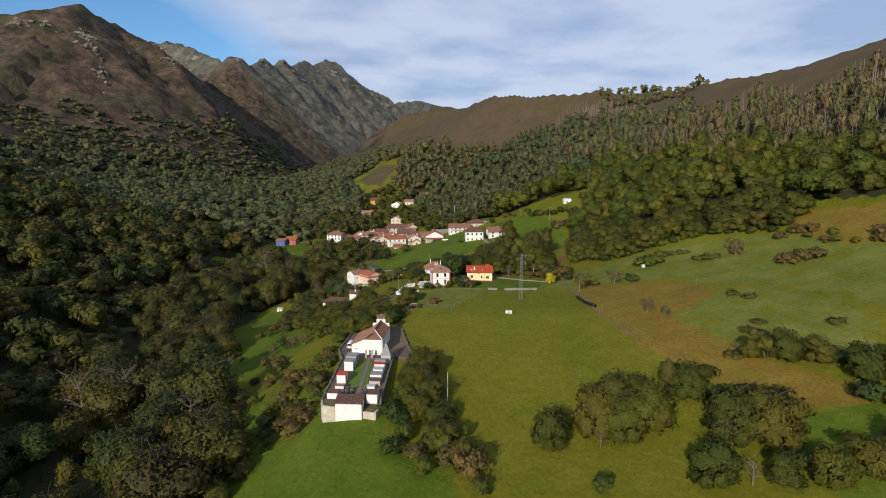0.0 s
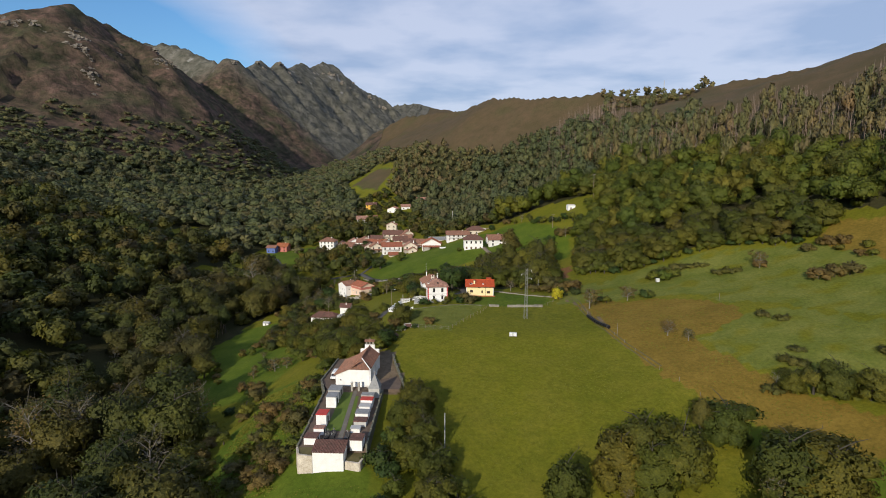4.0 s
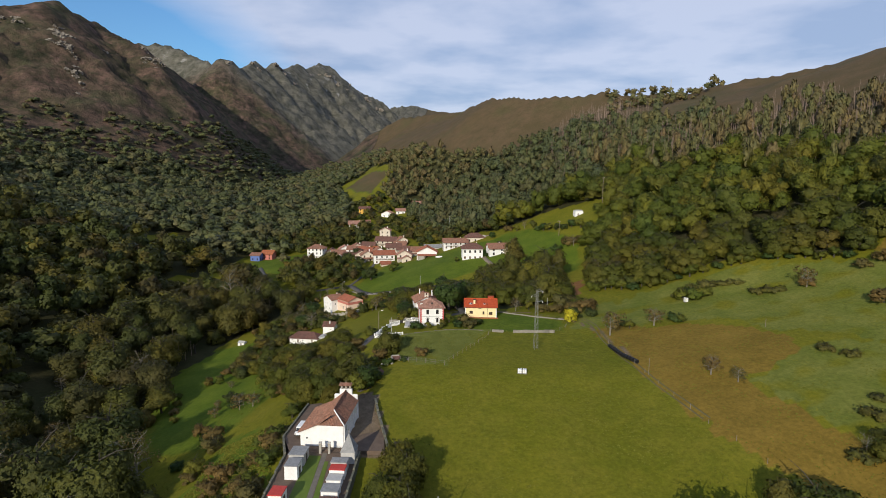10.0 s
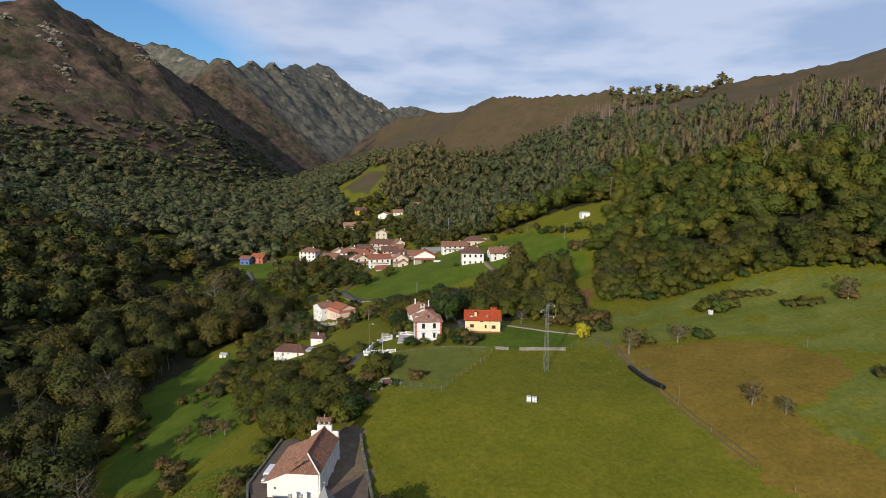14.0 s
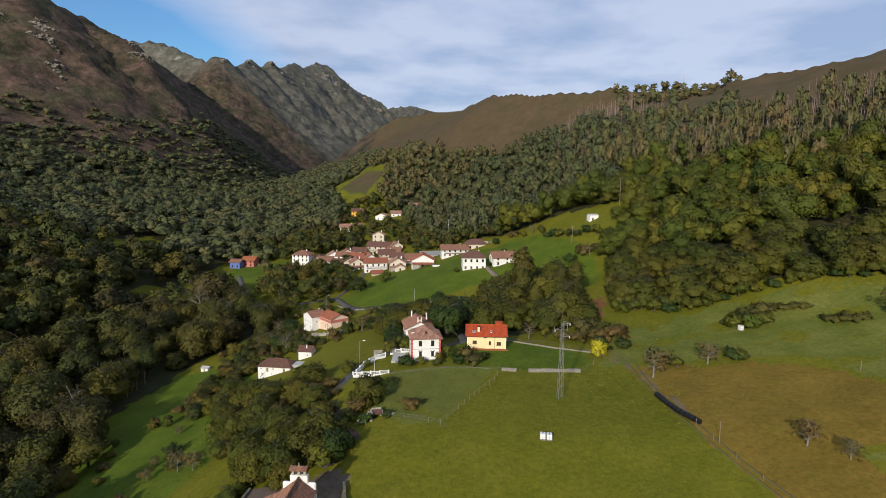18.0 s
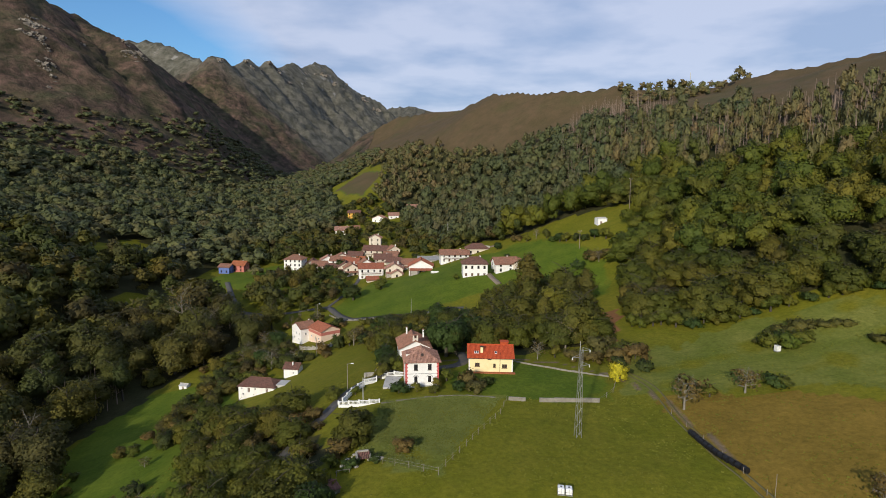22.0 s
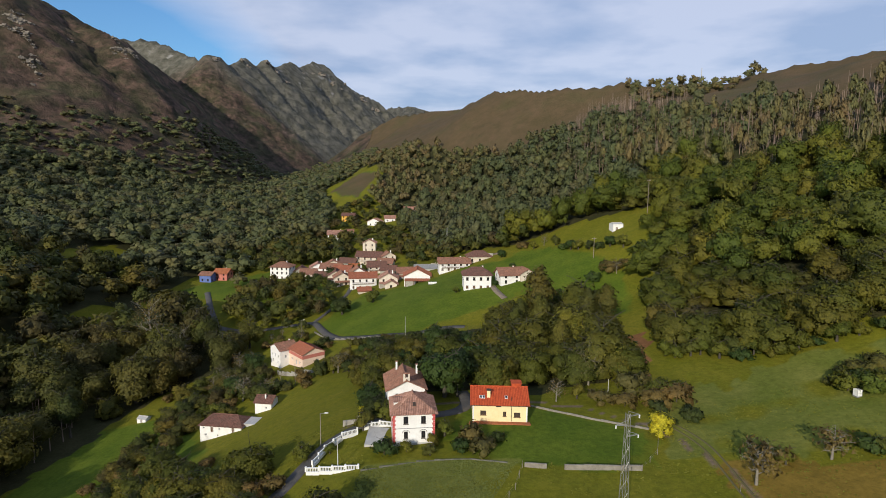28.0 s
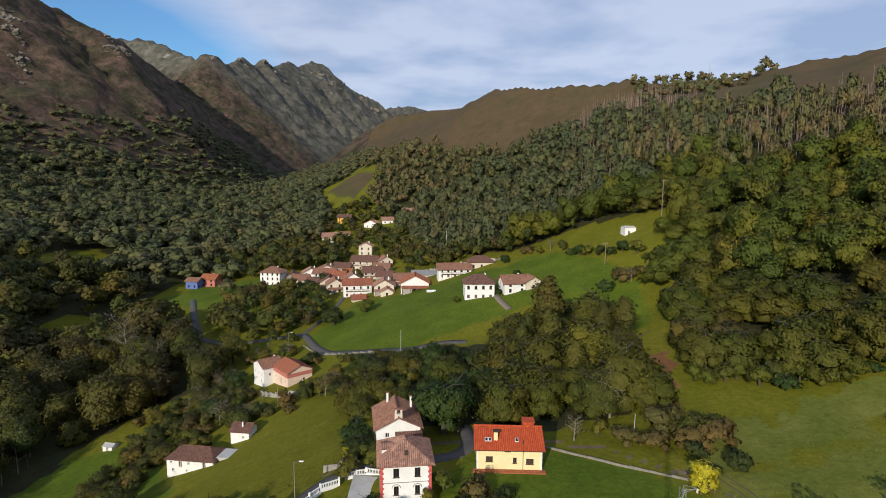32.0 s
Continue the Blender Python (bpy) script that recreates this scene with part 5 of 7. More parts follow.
def chapel():
    x0, y0, rz, z = -25.4, 170.2, -3.0, -1.9
    top = thing("chapel", "white country chapel with a red tile roof and bellcote", "chapel", x0, y0, rz, z)
    w, d, e, r = 5.4, 14.0, 5.2, 2.3
    bm = bmesh.new()
    wall_face(bm, Matrix.Translation((0, -d / 2, 0)), w, e, [])
    wall_face(bm, Matrix.Rotation(math.pi / 2, 4, "Z") @ Matrix.Translation((0, -w / 2, 0)), d, e, [(-4.0, 2.6, 0.6, 1.3), (0.0, 2.6, 0.6, 1.3), (4.0, 2.6, 0.6, 1.3)])
    wall_face(bm, Matrix.Rotation(-math.pi / 2, 4, "Z") @ Matrix.Translation((0, -w / 2, 0)), d, e, [])
    wall_face(bm, Matrix.Rotation(math.pi, 4, "Z") @ Matrix.Translation((0, -d / 2, 0)), w, e + 1.0, [(0, 0.1, 1.5, 2.6)])
    box(bm, -w / 2 + 0.25, w / 2 - 0.25, -d / 2 + 0.25, d / 2 - 0.25, -1, e - 0.1)
    box(bm, -w / 2, w / 2, -d / 2, d / 2, -2, 0)
    part("nave_wall", bm, M_WHITE, top)
    for u in (-4.0, 0.0, 4.0):
        add_window(top, Matrix.Rotation(math.pi / 2, 4, "Z") @ Matrix.Translation((u, -w / 2, 2.6)), 0.6, 1.3, "window", M_TRIM)
    add_window(top, Matrix.Rotation(math.pi, 4, "Z") @ Matrix.Translation((0, -d / 2, 0.1)), 1.5, 2.6, "door", M_WOOD)
    for k in range(4):
        u = -d / 2 + 0.4 + k * 4.3
        part("buttress", boxed(w / 2, w / 2 + 0.28, u - 0.25, u + 0.25, 0, e - 0.5, bevel=0.03), M_WHITE, top)
    k, over, hip = r / (w / 2), 0.35, 2.6
    run = w / 2 + over
    # the east slope, the long west slope that runs on over the aisle, and the hip over the altar end
    for side, extra in ((90, 0.0), (270, 4.3)):
        sheet = slope_sheet(d + over, run, run * k * 0.92, 0, 0.34)
        ob = part("roof_slope", sheet, M_TILE_OLD, top)
        ob.matrix_basis = Matrix.Translation((0, 1.4, 0)) @ Matrix.Rotation(radians(side), 4, "Z") @ Matrix.Translation((0, -w / 2 - over, e - over * k * 0.9 + 0.1))
        ob.scale = (1 - 2.9 / (d + over), 1, 1)
    hp = part("roof_hip", slope_sheet(w + 2 * over, hip + over, run * k * 0.92, w / 2 + over, 0.34), M_TILE_OLD, top)
    hp.matrix_basis = Matrix.Translation((0, -d / 2 - over, e - over * k * 0.9 + 0.1))
    for s in (-1, 1):
        part("hip_cap", rod(bmesh.new(), (s * (w / 2 + over), -d / 2 - over, e - 0.1), (0, -d / 2 + hip, e + r * 0.96), 0.13), M_TRIM if s > 0 else M_TILE_OLD, top)
        sl = part("roof_corner", slope_sheet(2.6 + over, run, run * k * 0.92, 0, 0.34), M_TILE_OLD, top)
        me = sl.data
        for v in me.vertices:
            f = min(max(v.co.y / run, 0), 1)
            lim = (2.6 + over) * f
            v.co.x = max(v.co.x + (2.6 + over) / 2, lim) - (2.6 + over) / 2 if s < 0 else min(v.co.x + (2.6 + over) / 2, (2.6 + over) * (1 - f)) - (2.6 + over) / 2
        sl.matrix_basis = Matrix.Rotation(radians(90 if s > 0 else 270), 4, "Z") @ Matrix.Translation((((-d / 2 - over) + (2.6 + over) / 2) * (1 if s > 0 else -1), -w / 2 - over, e - over * k * 0.9 + 0.1))
        if s > 0:
            for v in me.vertices:
                f = min(max(v.co.y / run, 0), 1)
                v.co.x = max(v.co.x, -(2.6 + over) / 2 + (2.6 + over) * f)
        me.update()
    part("ridge_cap", rod(bmesh.new(), (0, -d / 2 + hip, e + r + 0.05), (0, d / 2 - 0.3, e + r + 0.05), 0.15), M_TILE_OLD, top)
    # the low aisle on the west side
    ax0, ax1, ae = -w / 2 - 4.2, -w / 2, 3.35
    bm = boxed(ax0, ax1, -d / 2 + 0.3, d / 2 - 1.5, -2.0, ae)
    aisle = part("aisle", bm, M_WHITE, top, "low white side aisle")
    bm = bmesh.new()
    bm.faces.new([bm.verts.new(c) for c in ((ax0, -d / 2 + 0.29, ae), (ax1, -d / 2 + 0.29, ae), (ax1, -d / 2 + 0.29, e - 0.15))])
    part("aisle_gable", bm, M_WHITE, aisle)
    ar = part("aisle_roof", slope_sheet(d - 1.0, 4.2 + 0.5, 1.85 + 0.25, 0, 0.34), M_TILE_OLD, aisle)
    ar.matrix_basis = Matrix.Rotation(radians(270), 4, "Z") @ Matrix.Translation((0.6, -(-ax0) - 0.5, ae - 0.2))
    part("side_window", boxed(ax0 + 1.3, ax0 + 1.6, -d / 2 + 0.22, -d / 2 + 0.31, 1.6, 1.95), M_GLASS, aisle)
    # bellcote on the west gable end
    by = d / 2 - 0.35
    bell = part("bellcote", boxed(-1.5, 1.5, by - 0.35, by + 0.35, e + 0.9, e + 2.6, bevel=0.04), M_WHITE, top, "white bellcote with a tiled cap")
    for s in (-1, 1):
        part("shoulder", boxed(s * 2.1 - 0.75, s * 2.1 + 0.75, by - 0.3, by + 0.3, e - 0.2, e + 1.3, bevel=0.2), M_WHITE, bell)
    for u in (-1.0, 0.0, 1.0):
        part("pier", boxed(u - 0.2, u + 0.2, by - 0.3, by + 0.3, e + 2.6, e + 3.7), M_STONE, bell)
    for u in (-0.5, 0.5):
        part("bell", rod(bmesh.new(), (u, by, e + 2.8), (u, by, e + 3.35), 0.24, 10, 0.1), M_DARK_WOOD, bell)
    for side in (0, 180):
        c = part("cap_slope", slope_sheet(3.0, 0.85, 0.5, 0, 0.3), M_TILE_OLD, bell)
        c.matrix_basis = Matrix.Translation((0, by, 0)) @ Matrix.Rotation(radians(side), 4, "Z") @ Matrix.Translation((0, -0.85, e + 3.65))
    for u in (-1.35, 0, 1.35):
        hgt = 0.8 if u == 0 else 0.3
        part("finial", rod(bmesh.new(), (u, by, e + 3.8 + (0.35 if u == 0 else 0)), (u, by, e + 4.0 + hgt), 0.12, 6, 0.03), M_STONE, bell)


chapel()


def tomb(name, label, x, y, w, d, h, roof_mat, wall=None, roof="flat", rz=-2, door=True, group="family vaults"):
    """A family vault: walls, roof slab, doorway."""
    top = thing(name, label, "tomb", x, y, rz, floor_z(y) - 0.05, group)
    part("wall", boxed(-w / 2, w / 2, -d / 2, d / 2, -0.3, h, bevel=0.03), wall or M_WHITE, top)
    if roof == "flat":
        part("roof", boxed(-w / 2 - 0.12, w / 2 + 0.12, -d / 2 - 0.12, d / 2 + 0.12, h, h + 0.16, bevel=0.03), roof_mat, top)
    elif roof == "shed":
        ob = part("roof", slope_sheet(w + 0.5, d + 0.5, 0.9, 0, 0.32), roof_mat, top)
        ob.matrix_basis = Matrix.Translation((0, -d / 2 - 0.25, h - 0.02))
    else:
        bm = bmesh.new()
        bmesh.ops.create_cone(bm, cap_ends=True, segments=4, radius1=w * 0.78, radius2=0.03, depth=roof, matrix=Matrix.Translation((0, 0, h + roof / 2)) @ Matrix.Rotation(math.pi / 4, 4, "Z"))
        part("spire", bm, roof_mat, top)
        part("cross", box(boxed(-0.04, 0.04, -0.04, 0.04, h + roof, h + roof + 0.7), -0.25, 0.25, -0.04, 0.04, h + roof + 0.4, h + roof + 0.48), M_STONE, top)
    if door:
        s = 1 if x < -27 else -1
        part("doorway", boxed(s * w / 2 - 0.02, s * w / 2 + 0.03, -0.45, 0.45, 0.1, min(2.0, h - 0.3)), M_DARK_WOOD, top)
    return top


front = tomb("columbarium", "white burial-niche block under a mossy tile roof", -27.1, 132.1, 6.8, 3.8, 1.35, M_TILE_DARK, roof="shed", rz=-1, door=False)
part("front_plinth", boxed(-3.4, 3.4, -1.9, 1.9, -5.0, -0.3), M_WHITE, front)
tomb("burial_vault", "white family vault with a red roof", -31.6, 144.6, 2.5, 3.0, 2.7, M_RED_METAL)
tomb("burial_vault", "white family vault with a grey slab roof", -31.2, 153.4, 2.6, 3.2, 2.7, M_SLATE)
tomb("burial_vault", "grey family vault with a low stone roof", -31.4, 158.2, 3.2, 3.6, 2.2, M_SLATE, M_CONCRETE)
tomb("burial_vault", "brown-roofed vault in the graveyard corner", -32.2, 136.5, 3.0, 2.6, 1.5, M_TILE_DARK)
tomb("burial_vault", "small white vault with a pink roof", -31.3, 140.0, 2.4, 1.6, 1.5, M_TILE_PINK)
tomb("burial_vault", "grey vault with a dark slab roof", -22.3, 155.4, 3.2, 1.9, 2.0, M_SLATE, M_CONCRETE)
tomb("burial_vault", "white vault with a bright red roof", -22.2, 153.2, 3.0, 2.0, 1.9, M_RED_METAL)
tomb("burial_vault", "white niche block with an open front", -22.3, 150.6, 2.8, 2.2, 1.5, M_CONCRETE)
tomb("burial_vault", "pale niche block with rows of plaques", -22.4, 147.6, 3.2, 2.6, 1.4, M_SLATE)
tomb("burial_vault", "brown-slabbed tomb beside the path", -22.3, 144.2, 3.0, 2.4, 1.2, M_TILE_DARK, M_CONCRETE)
tomb("burial_vault", "low white tomb with a stone lid", -23.0, 141.2, 2.2, 1.6, 0.9, M_CONCRETE)
tomb("burial_vault", "white vault with a dark brown roof", -21.5, 135.0, 2.8, 3.2, 2.2, M_TILE_DARK)
tomb("spired_mausoleum", "grey mausoleum with a steep stone spire", -21.0, 158.8, 2.9, 2.9, 2.4, M_SLATE, M_CONCRETE, roof=3.6)
for k, (gx, gy) in enumerate(((-29.2, 138.6), (-27.9, 138.8), (-29.3, 136.6), (-27.9, 136.7), (-24.6, 138.2))):
    g = thing("grave", "polished black granite grave with a headstone", "grave", gx, gy, -2, floor_z(gy), "granite graves")
    part("slab", boxed(-0.5, 0.5, -0.9, 0.9, -0.1, 0.4, bevel=0.03), M_GRANITE, g)
    part("headstone", boxed(-0.5, 0.5, 0.75, 0.9, 0.4, 1.1, bevel=0.02), M_GRANITE, g)
    part("cross", box(boxed(-0.05, 0.05, 0.78, 0.86, 1.1, 1.7), -0.22, 0.22, 0.78, 0.86, 1.4, 1.5), M_STEEL, g)
for gx in (-27.6, -25.7):
    g = thing("gate_post", "pale stone gate post of the graveyard", "gate post", gx, 161.0, 0, floor_z(161), "gate posts")
    part("shaft", boxed(-0.25, 0.25, -0.25, 0.25, -0.2, 2.3, bevel=0.03), M_STONE, g)
    part("cap", boxed(-0.33, 0.33, -0.33, 0.33, 2.3, 2.5, bevel=0.05), M_CONCRETE, g)
for side, a, b in (("west", -29.8, -27.9), ("east", -25.4, -22.6)):
    g = thing("iron_railing", "dark iron railing beside the gate", "railing", a, 161.0, 0, floor_z(161))
    for k in range(int((b - a) / 0.2) + 1):
        part("bar", rod(bmesh.new(), (k * 0.2, 0, 0), (k * 0.2, 0, 1.5), 0.015, 4), M_DARK_WOOD, g)
    for h in (0.15, 1.4):
        part("rail", boxed(0, b - a, -0.02, 0.02, h, h + 0.04), M_DARK_WOOD, g)


def van(x, y, rz):
    top = thing("white_van", "white delivery van parked beside the chapel", "van", x, y, rz, floor_z(y) + 0.08)
    bm = boxed(-0.9, 0.9, -2.3, 2.2, 0.35, 1.1, bevel=0.1)
    box(bm, -0.86, 0.86, -1.3, 2.15, 1.05, 2.0, bevel=0.14)
    part("body", bm, M_TRIM, top)
    ws = part("windscreen", boxed(-0.72, 0.72, -0.04, 0.04, -0.36, 0.36), M_GLASS, top)
    ws.matrix_basis = pose(0, -1.40, 1.45, -28)
    for s in (-1, 1):
        part("side_window", boxed(s * 0.86 - 0.02, s * 0.86 + 0.02, -1.0, -0.2, 1.25, 1.75), M_GLASS, top)
        part("headlight", boxed(s * 0.65 - 0.15, s * 0.65 + 0.15, -2.33, -2.27, 0.7, 0.9), M_GLASS, top)
        for yy in (-1.5, 1.4):
            wheel = part("wheel", rod(bmesh.new(), (s * 0.75, yy, 0.33), (s * 0.93, yy, 0.33), 0.33, 14), M_RUBBER, top)
            part("rim", rod(bmesh.new(), (s * 0.90, yy, 0.33), (s * 0.95, yy, 0.33), 0.18, 10), M_STEEL, wheel)
    part("bumper", boxed(-0.88, 0.88, -2.38, -2.28, 0.35, 0.55, bevel=0.03), M_RUBBER, top)


van(-33.9, 169.3, -3)


# ---- trees ----
def leaves_from(centres, normals, sizes, rng):
    """Small three-cornered leaf clumps, each at its own tilt."""
    n = len(centres)
    normals = normals / (np.linalg.norm(normals, axis=1, keepdims=True) + 1e-9)
    side = np.cross(normals, rng.normal(size=(n, 3)))
    side /= np.linalg.norm(side, axis=1, keepdims=True) + 1e-9
    other = np.cross(normals, side)
    a, b = side * sizes[:, None], other * (sizes * rng.uniform(0.55, 0.95, n))[:, None]
    lift = normals * (sizes * rng.uniform(-0.25, 0.25, n))[:, None]
    v = np.stack([centres - 0.9 * a - 0.6 * b + lift, centres + a - 0.5 * b, centres + 0.1 * a + 1.1 * b + lift], 1)
    return v.reshape(-1, 3), np.arange(3 * n).reshape(n, 3)


def soften(me, outward):
    """Turn the leaves' shading towards the outside of the crown, as the mass of a real crown is lit."""
    d = outward / (np.linalg.norm(outward, axis=1, keepdims=True) + 1e-9)
    d[:, 2] += 0.15
    d /= np.linalg.norm(d, axis=1, keepdims=True) + 1e-9
    me.normals_split_custom_set_from_vertices(d.tolist())


def ball_mesh(level):
    """The corners and faces of a ball of triangles."""
    bm = bmesh.new()
    bmesh.ops.create_icosphere(bm, subdivisions=level, radius=1.0)
    bm.verts.ensure_lookup_table()
    v, f = np.array([tuple(p.co) for p in bm.verts]), np.array([[p.index for p in q.verts] for q in bm.faces])
    bm.free()
    return v, f


BALLS = {1: ball_mesh(1), 2: ball_mesh(2)}


def crown_soup(rng, n, lobes, size, inner=0.3, level=1, wild=0.34, core=0.66):
    """The corners, faces and shading directions of a crown: small leaf clumps over the inner mass of its lobes (centre, radii)."""
    weight = np.array([r[0] * r[1] for _, r in lobes])
    mid = np.average(np.array([l[0] for l in lobes]), axis=0, weights=weight)
    span = np.max([np.abs(np.array(c) - mid) + np.array(r) for c, r in lobes], axis=0)
    pick = rng.choice(len(lobes), n, p=weight / weight.sum())
    c, r = np.array([l[0] for l in lobes])[pick], np.array([l[1] for l in lobes])[pick]
    d = rng.normal(size=(n, 3))
    d /= np.linalg.norm(d, axis=1, keepdims=True)
    d[:, 2] = np.where(d[:, 2] < -0.55, -d[:, 2], d[:, 2])
    shell = np.where(rng.rand(n) < inner, rng.uniform(0.58, 0.85, n), rng.uniform(0.80, 1.16, n))
    ripple = 1 + 0.10 * np.sin(d[:, 0] * 7 + pick) * np.sin(d[:, 1] * 6 + pick * 2) + 0.08 * np.sin(d[:, 2] * 9)
    p = c + d * r * (shell * ripple)[:, None]
    leaf_v, leaf_f = leaves_from(p, d + rng.normal(size=(n, 3)) * 0.32, size * rng.uniform(0.6, 1.35, n), rng)
    face = 0.6 * d + 1.3 * (p - mid) / span + rng.normal(size=(n, 3)) * wild
    verts, faces, turned, base = [leaf_v], [leaf_f], [np.repeat(face, 3, axis=0)], len(leaf_v)
    bv, bf = BALLS[level]
    for centre, radii in lobes:
        lump = bv * (core * (1 + 0.22 * rng.normal(size=(len(bv), 1)).clip(-1.2, 1.2)))
        q = np.array(centre) + lump * np.array(radii)
        verts.append(q)
        faces.append(bf + base)
        turned.append(0.6 * bv + 1.3 * (q - mid) / span)
        base += len(q)
    return np.concatenate(verts), np.concatenate(faces), np.concatenate(turned)


def broad_lobes(rng, h, w, count=9):
    """The lobes of a round broadleaf crown, of height h and width w, standing on the ground."""
    lobes = [((0, 0, h * 0.58), (w * 0.36, w * 0.36, h * 0.31))]
    for k in range(count):
        a = k * 2.4 + rng.uniform(-0.6, 0.6)
        up = rng.uniform(0.22, 0.84)
        out = w * 0.5 * rng.uniform(0.36, 0.72) * (1.15 - 0.6 * abs(up - 0.5))
        r = w * rng.uniform(0.13, 0.25)
        lobes.append(((out * math.cos(a), out * math.sin(a), h * up), (r * rng.uniform(0.85, 1.2), r * rng.uniform(0.85, 1.2), r * rng.uniform(0.6, 1.0))))
    return lobes


def tube(path, radii, sides=6):
    """Corners and faces of a tapering limb along a path."""
    path = [Vector(p) for p in path]
    verts, faces = [], []
    for k, p in enumerate(path):
        d = (path[min(k + 1, len(path) - 1)] - path[max(k - 1, 0)]).normalized()
        s = d.orthogonal().normalized()
        o = d.cross(s)
        for j in range(sides):
            a = 2 * math.pi * j / sides
            verts.append(tuple(p + (s * math.cos(a) + o * math.sin(a)) * radii[k]))
    for k in range(len(path) - 1):
        for j in range(sides):
            faces.append((k * sides + j, k * sides + (j + 1) % sides, (k + 1) * sides + (j + 1) % sides, (k + 1) * sides + j))
    return verts, faces


def join(pieces):
    verts, faces, base = [], [], 0
    for v, f in pieces:
        verts.append(np.asarray(v, float).reshape(-1, 3))
        faces.append(np.asarray(f, int) + base)
        base += len(v)
    return np.concatenate(verts), np.concatenate(faces)


def limbs(rng, h, w, thick, count, low=0.3, twigs=0, droop=0.0):
    """A tapered trunk with limbs (and twigs) reaching into the crown."""
    lean = rng.uniform(-0.04, 0.04, 2) * h
    pieces = [tube([(0, 0, -0.4), (lean[0] * 0.3, lean[1] * 0.3, h * 0.3), (lean[0], lean[1], h * 0.78)], [thick * 1.35, thick * 0.85, thick * 0.2])]
    for k in range(count):
        a, f = k * 2.4 + rng.uniform(-0.4, 0.4), low + (0.75 - low) * (k + 0.5) / count
        o = Vector((lean[0] * f, lean[1] * f, h * f))
        tip = o + Vector((math.cos(a) * w * rng.uniform(0.26, 0.42), math.sin(a) * w * rng.uniform(0.26, 0.42), h * rng.uniform(0.08, 0.24) - droop * h))
        mid = o.lerp(tip, 0.5) + Vector((0, 0, h * 0.03))
        r = thick * (0.55 - 0.3 * f)
        pieces.append(tube([o, mid, tip], [r, r * 0.6, r * 0.18], 4))
        for j in range(twigs):
            s = o.lerp(tip, rng.uniform(0.35, 0.95))
            e = s + Vector(rng.normal(size=3)) * w * 0.09 + Vector((0, 0, w * 0.07))
            pieces.append(tube([s, e], [r * 0.28, r * 0.07], 3))
    return join(pieces)


def tree_kind(name, seed, h, w, leaves, leaf, mat, label, category="tree", thick=0.35, bare=False, tall=False, low_crown=False, skirt=False):
    """One tree: an empty at its foot with its trunk and its crown."""
    rng = np.random.RandomState(seed)
    top = new(name)
    tagged(top, label, category)
    if bare:
        v, f = limbs(rng, h, w, thick, 14, 0.22, 10)
    else:
        v, f = limbs(rng, h, w, thick, 6, 0.2 if low_crown else 0.32, 1)
    link_mesh("trunk", v, f, M_PALE_BARK if bare else M_BARK, top, True)
    if leaves:
        if tall:
            lobes = [((rng.uniform(-.1, .1) * w, rng.uniform(-.1, .1) * w, h * u), (w * s, w * s, h * 0.10)) for u, s in ((0.42, 0.26), (0.52, 0.40), (0.62, 0.48), (0.72, 0.44), (0.82, 0.36), (0.91, 0.22))]
        elif low_crown:
            lobes = [((c[0], c[1], c[2] * 0.78), (r[0], r[1], r[2] * 0.95)) for c, r in broad_lobes(rng, h, w, 10)]
            if skirt:
                lobes += [((w * 0.32 * math.cos(a), w * 0.32 * math.sin(a), h * rng.uniform(0.12, 0.24)), (w * 0.17, w * 0.17, h * 0.15)) for a in np.arange(0, 6.28, 0.9)]
        else:
            lobes = broad_lobes(rng, h, w)
        v, f, face = crown_soup(rng, leaves, lobes, leaf, level=2 if h > 7 else 1)
        if bare:
            v, f, face = v[:3 * leaves], f[:leaves], face[:3 * leaves]
        v[:, 2] = np.maximum(v[:, 2], h * 0.04 + rng.uniform(0, 0.06, len(v)) * h)
        crown = link_mesh("crown", v, f, mat, top)
        soften(crown.data, face)
        set_float(crown.data, "tint", np.zeros(len(v)))
    return top


PARK = (0, 0, -900)
KINDS = {}


def define(key, *args, count=1, **more):
    KINDS[key] = [tree_kind(args[0], 100 + 17 * len(KINDS) + 5 * k, *args[1:], **more) for k in range(count)]


define("oak", "oak_tree", 11, 11, 2500, 0.34, M_BROAD, "broad green oak tree with a dense uneven crown", count=5, low_crown=True, skirt=True)
define("field_oak", "oak_tree", 12.5, 10.5, 3800, 0.33, M_BROAD, "broad green oak in the pasture with boughs to the ground", count=4, low_crown=True, skirt=True)
define("wild", "woodland_tree", 11, 11, 1300, 0.42, M_WOODS, "woodland tree with olive and brown autumn leaves", count=6, low_crown=True, skirt=True)
define("valley", "valley_tree", 18, 15, 2900, 0.46, M_WOODS, "tall spreading valley tree with olive autumn leaves", count=6, thick=0.5, low_crown=True)
define("round", "broadleaf_tree", 8, 7, 1200, 0.26, M_OAK, "rounded green broadleaf tree in a meadow", count=3, low_crown=True)
define("poplar", "ash_tree", 15, 7, 1400, 0.36, M_WOODS, "tall slender ash tree with olive leaves", count=3, tall=True)
define("lime", "lime_tree", 13, 12, 3200, 0.30, M_LIME, "broad yellowing lime tree in the grove", count=2, low_crown=True)
define("dark", "evergreen_tree", 9, 8, 1800, 0.28, M_LAUREL, "large dark green broadleaf tree with dense foliage", count=2, low_crown=True)
define("shrub", "bush", 3.0, 4.4, 420, 0.22, M_LAUREL, "dense dark green hedge bush on grass", "bush", count=3, thick=0.08, low_crown=True)
define("gorse", "gorse_bush", 1.05, 5.0, 460, 0.17, M_GORSE, "low spreading olive gorse bush in the pasture", "bush", count=3, thick=0.06, low_crown=True)
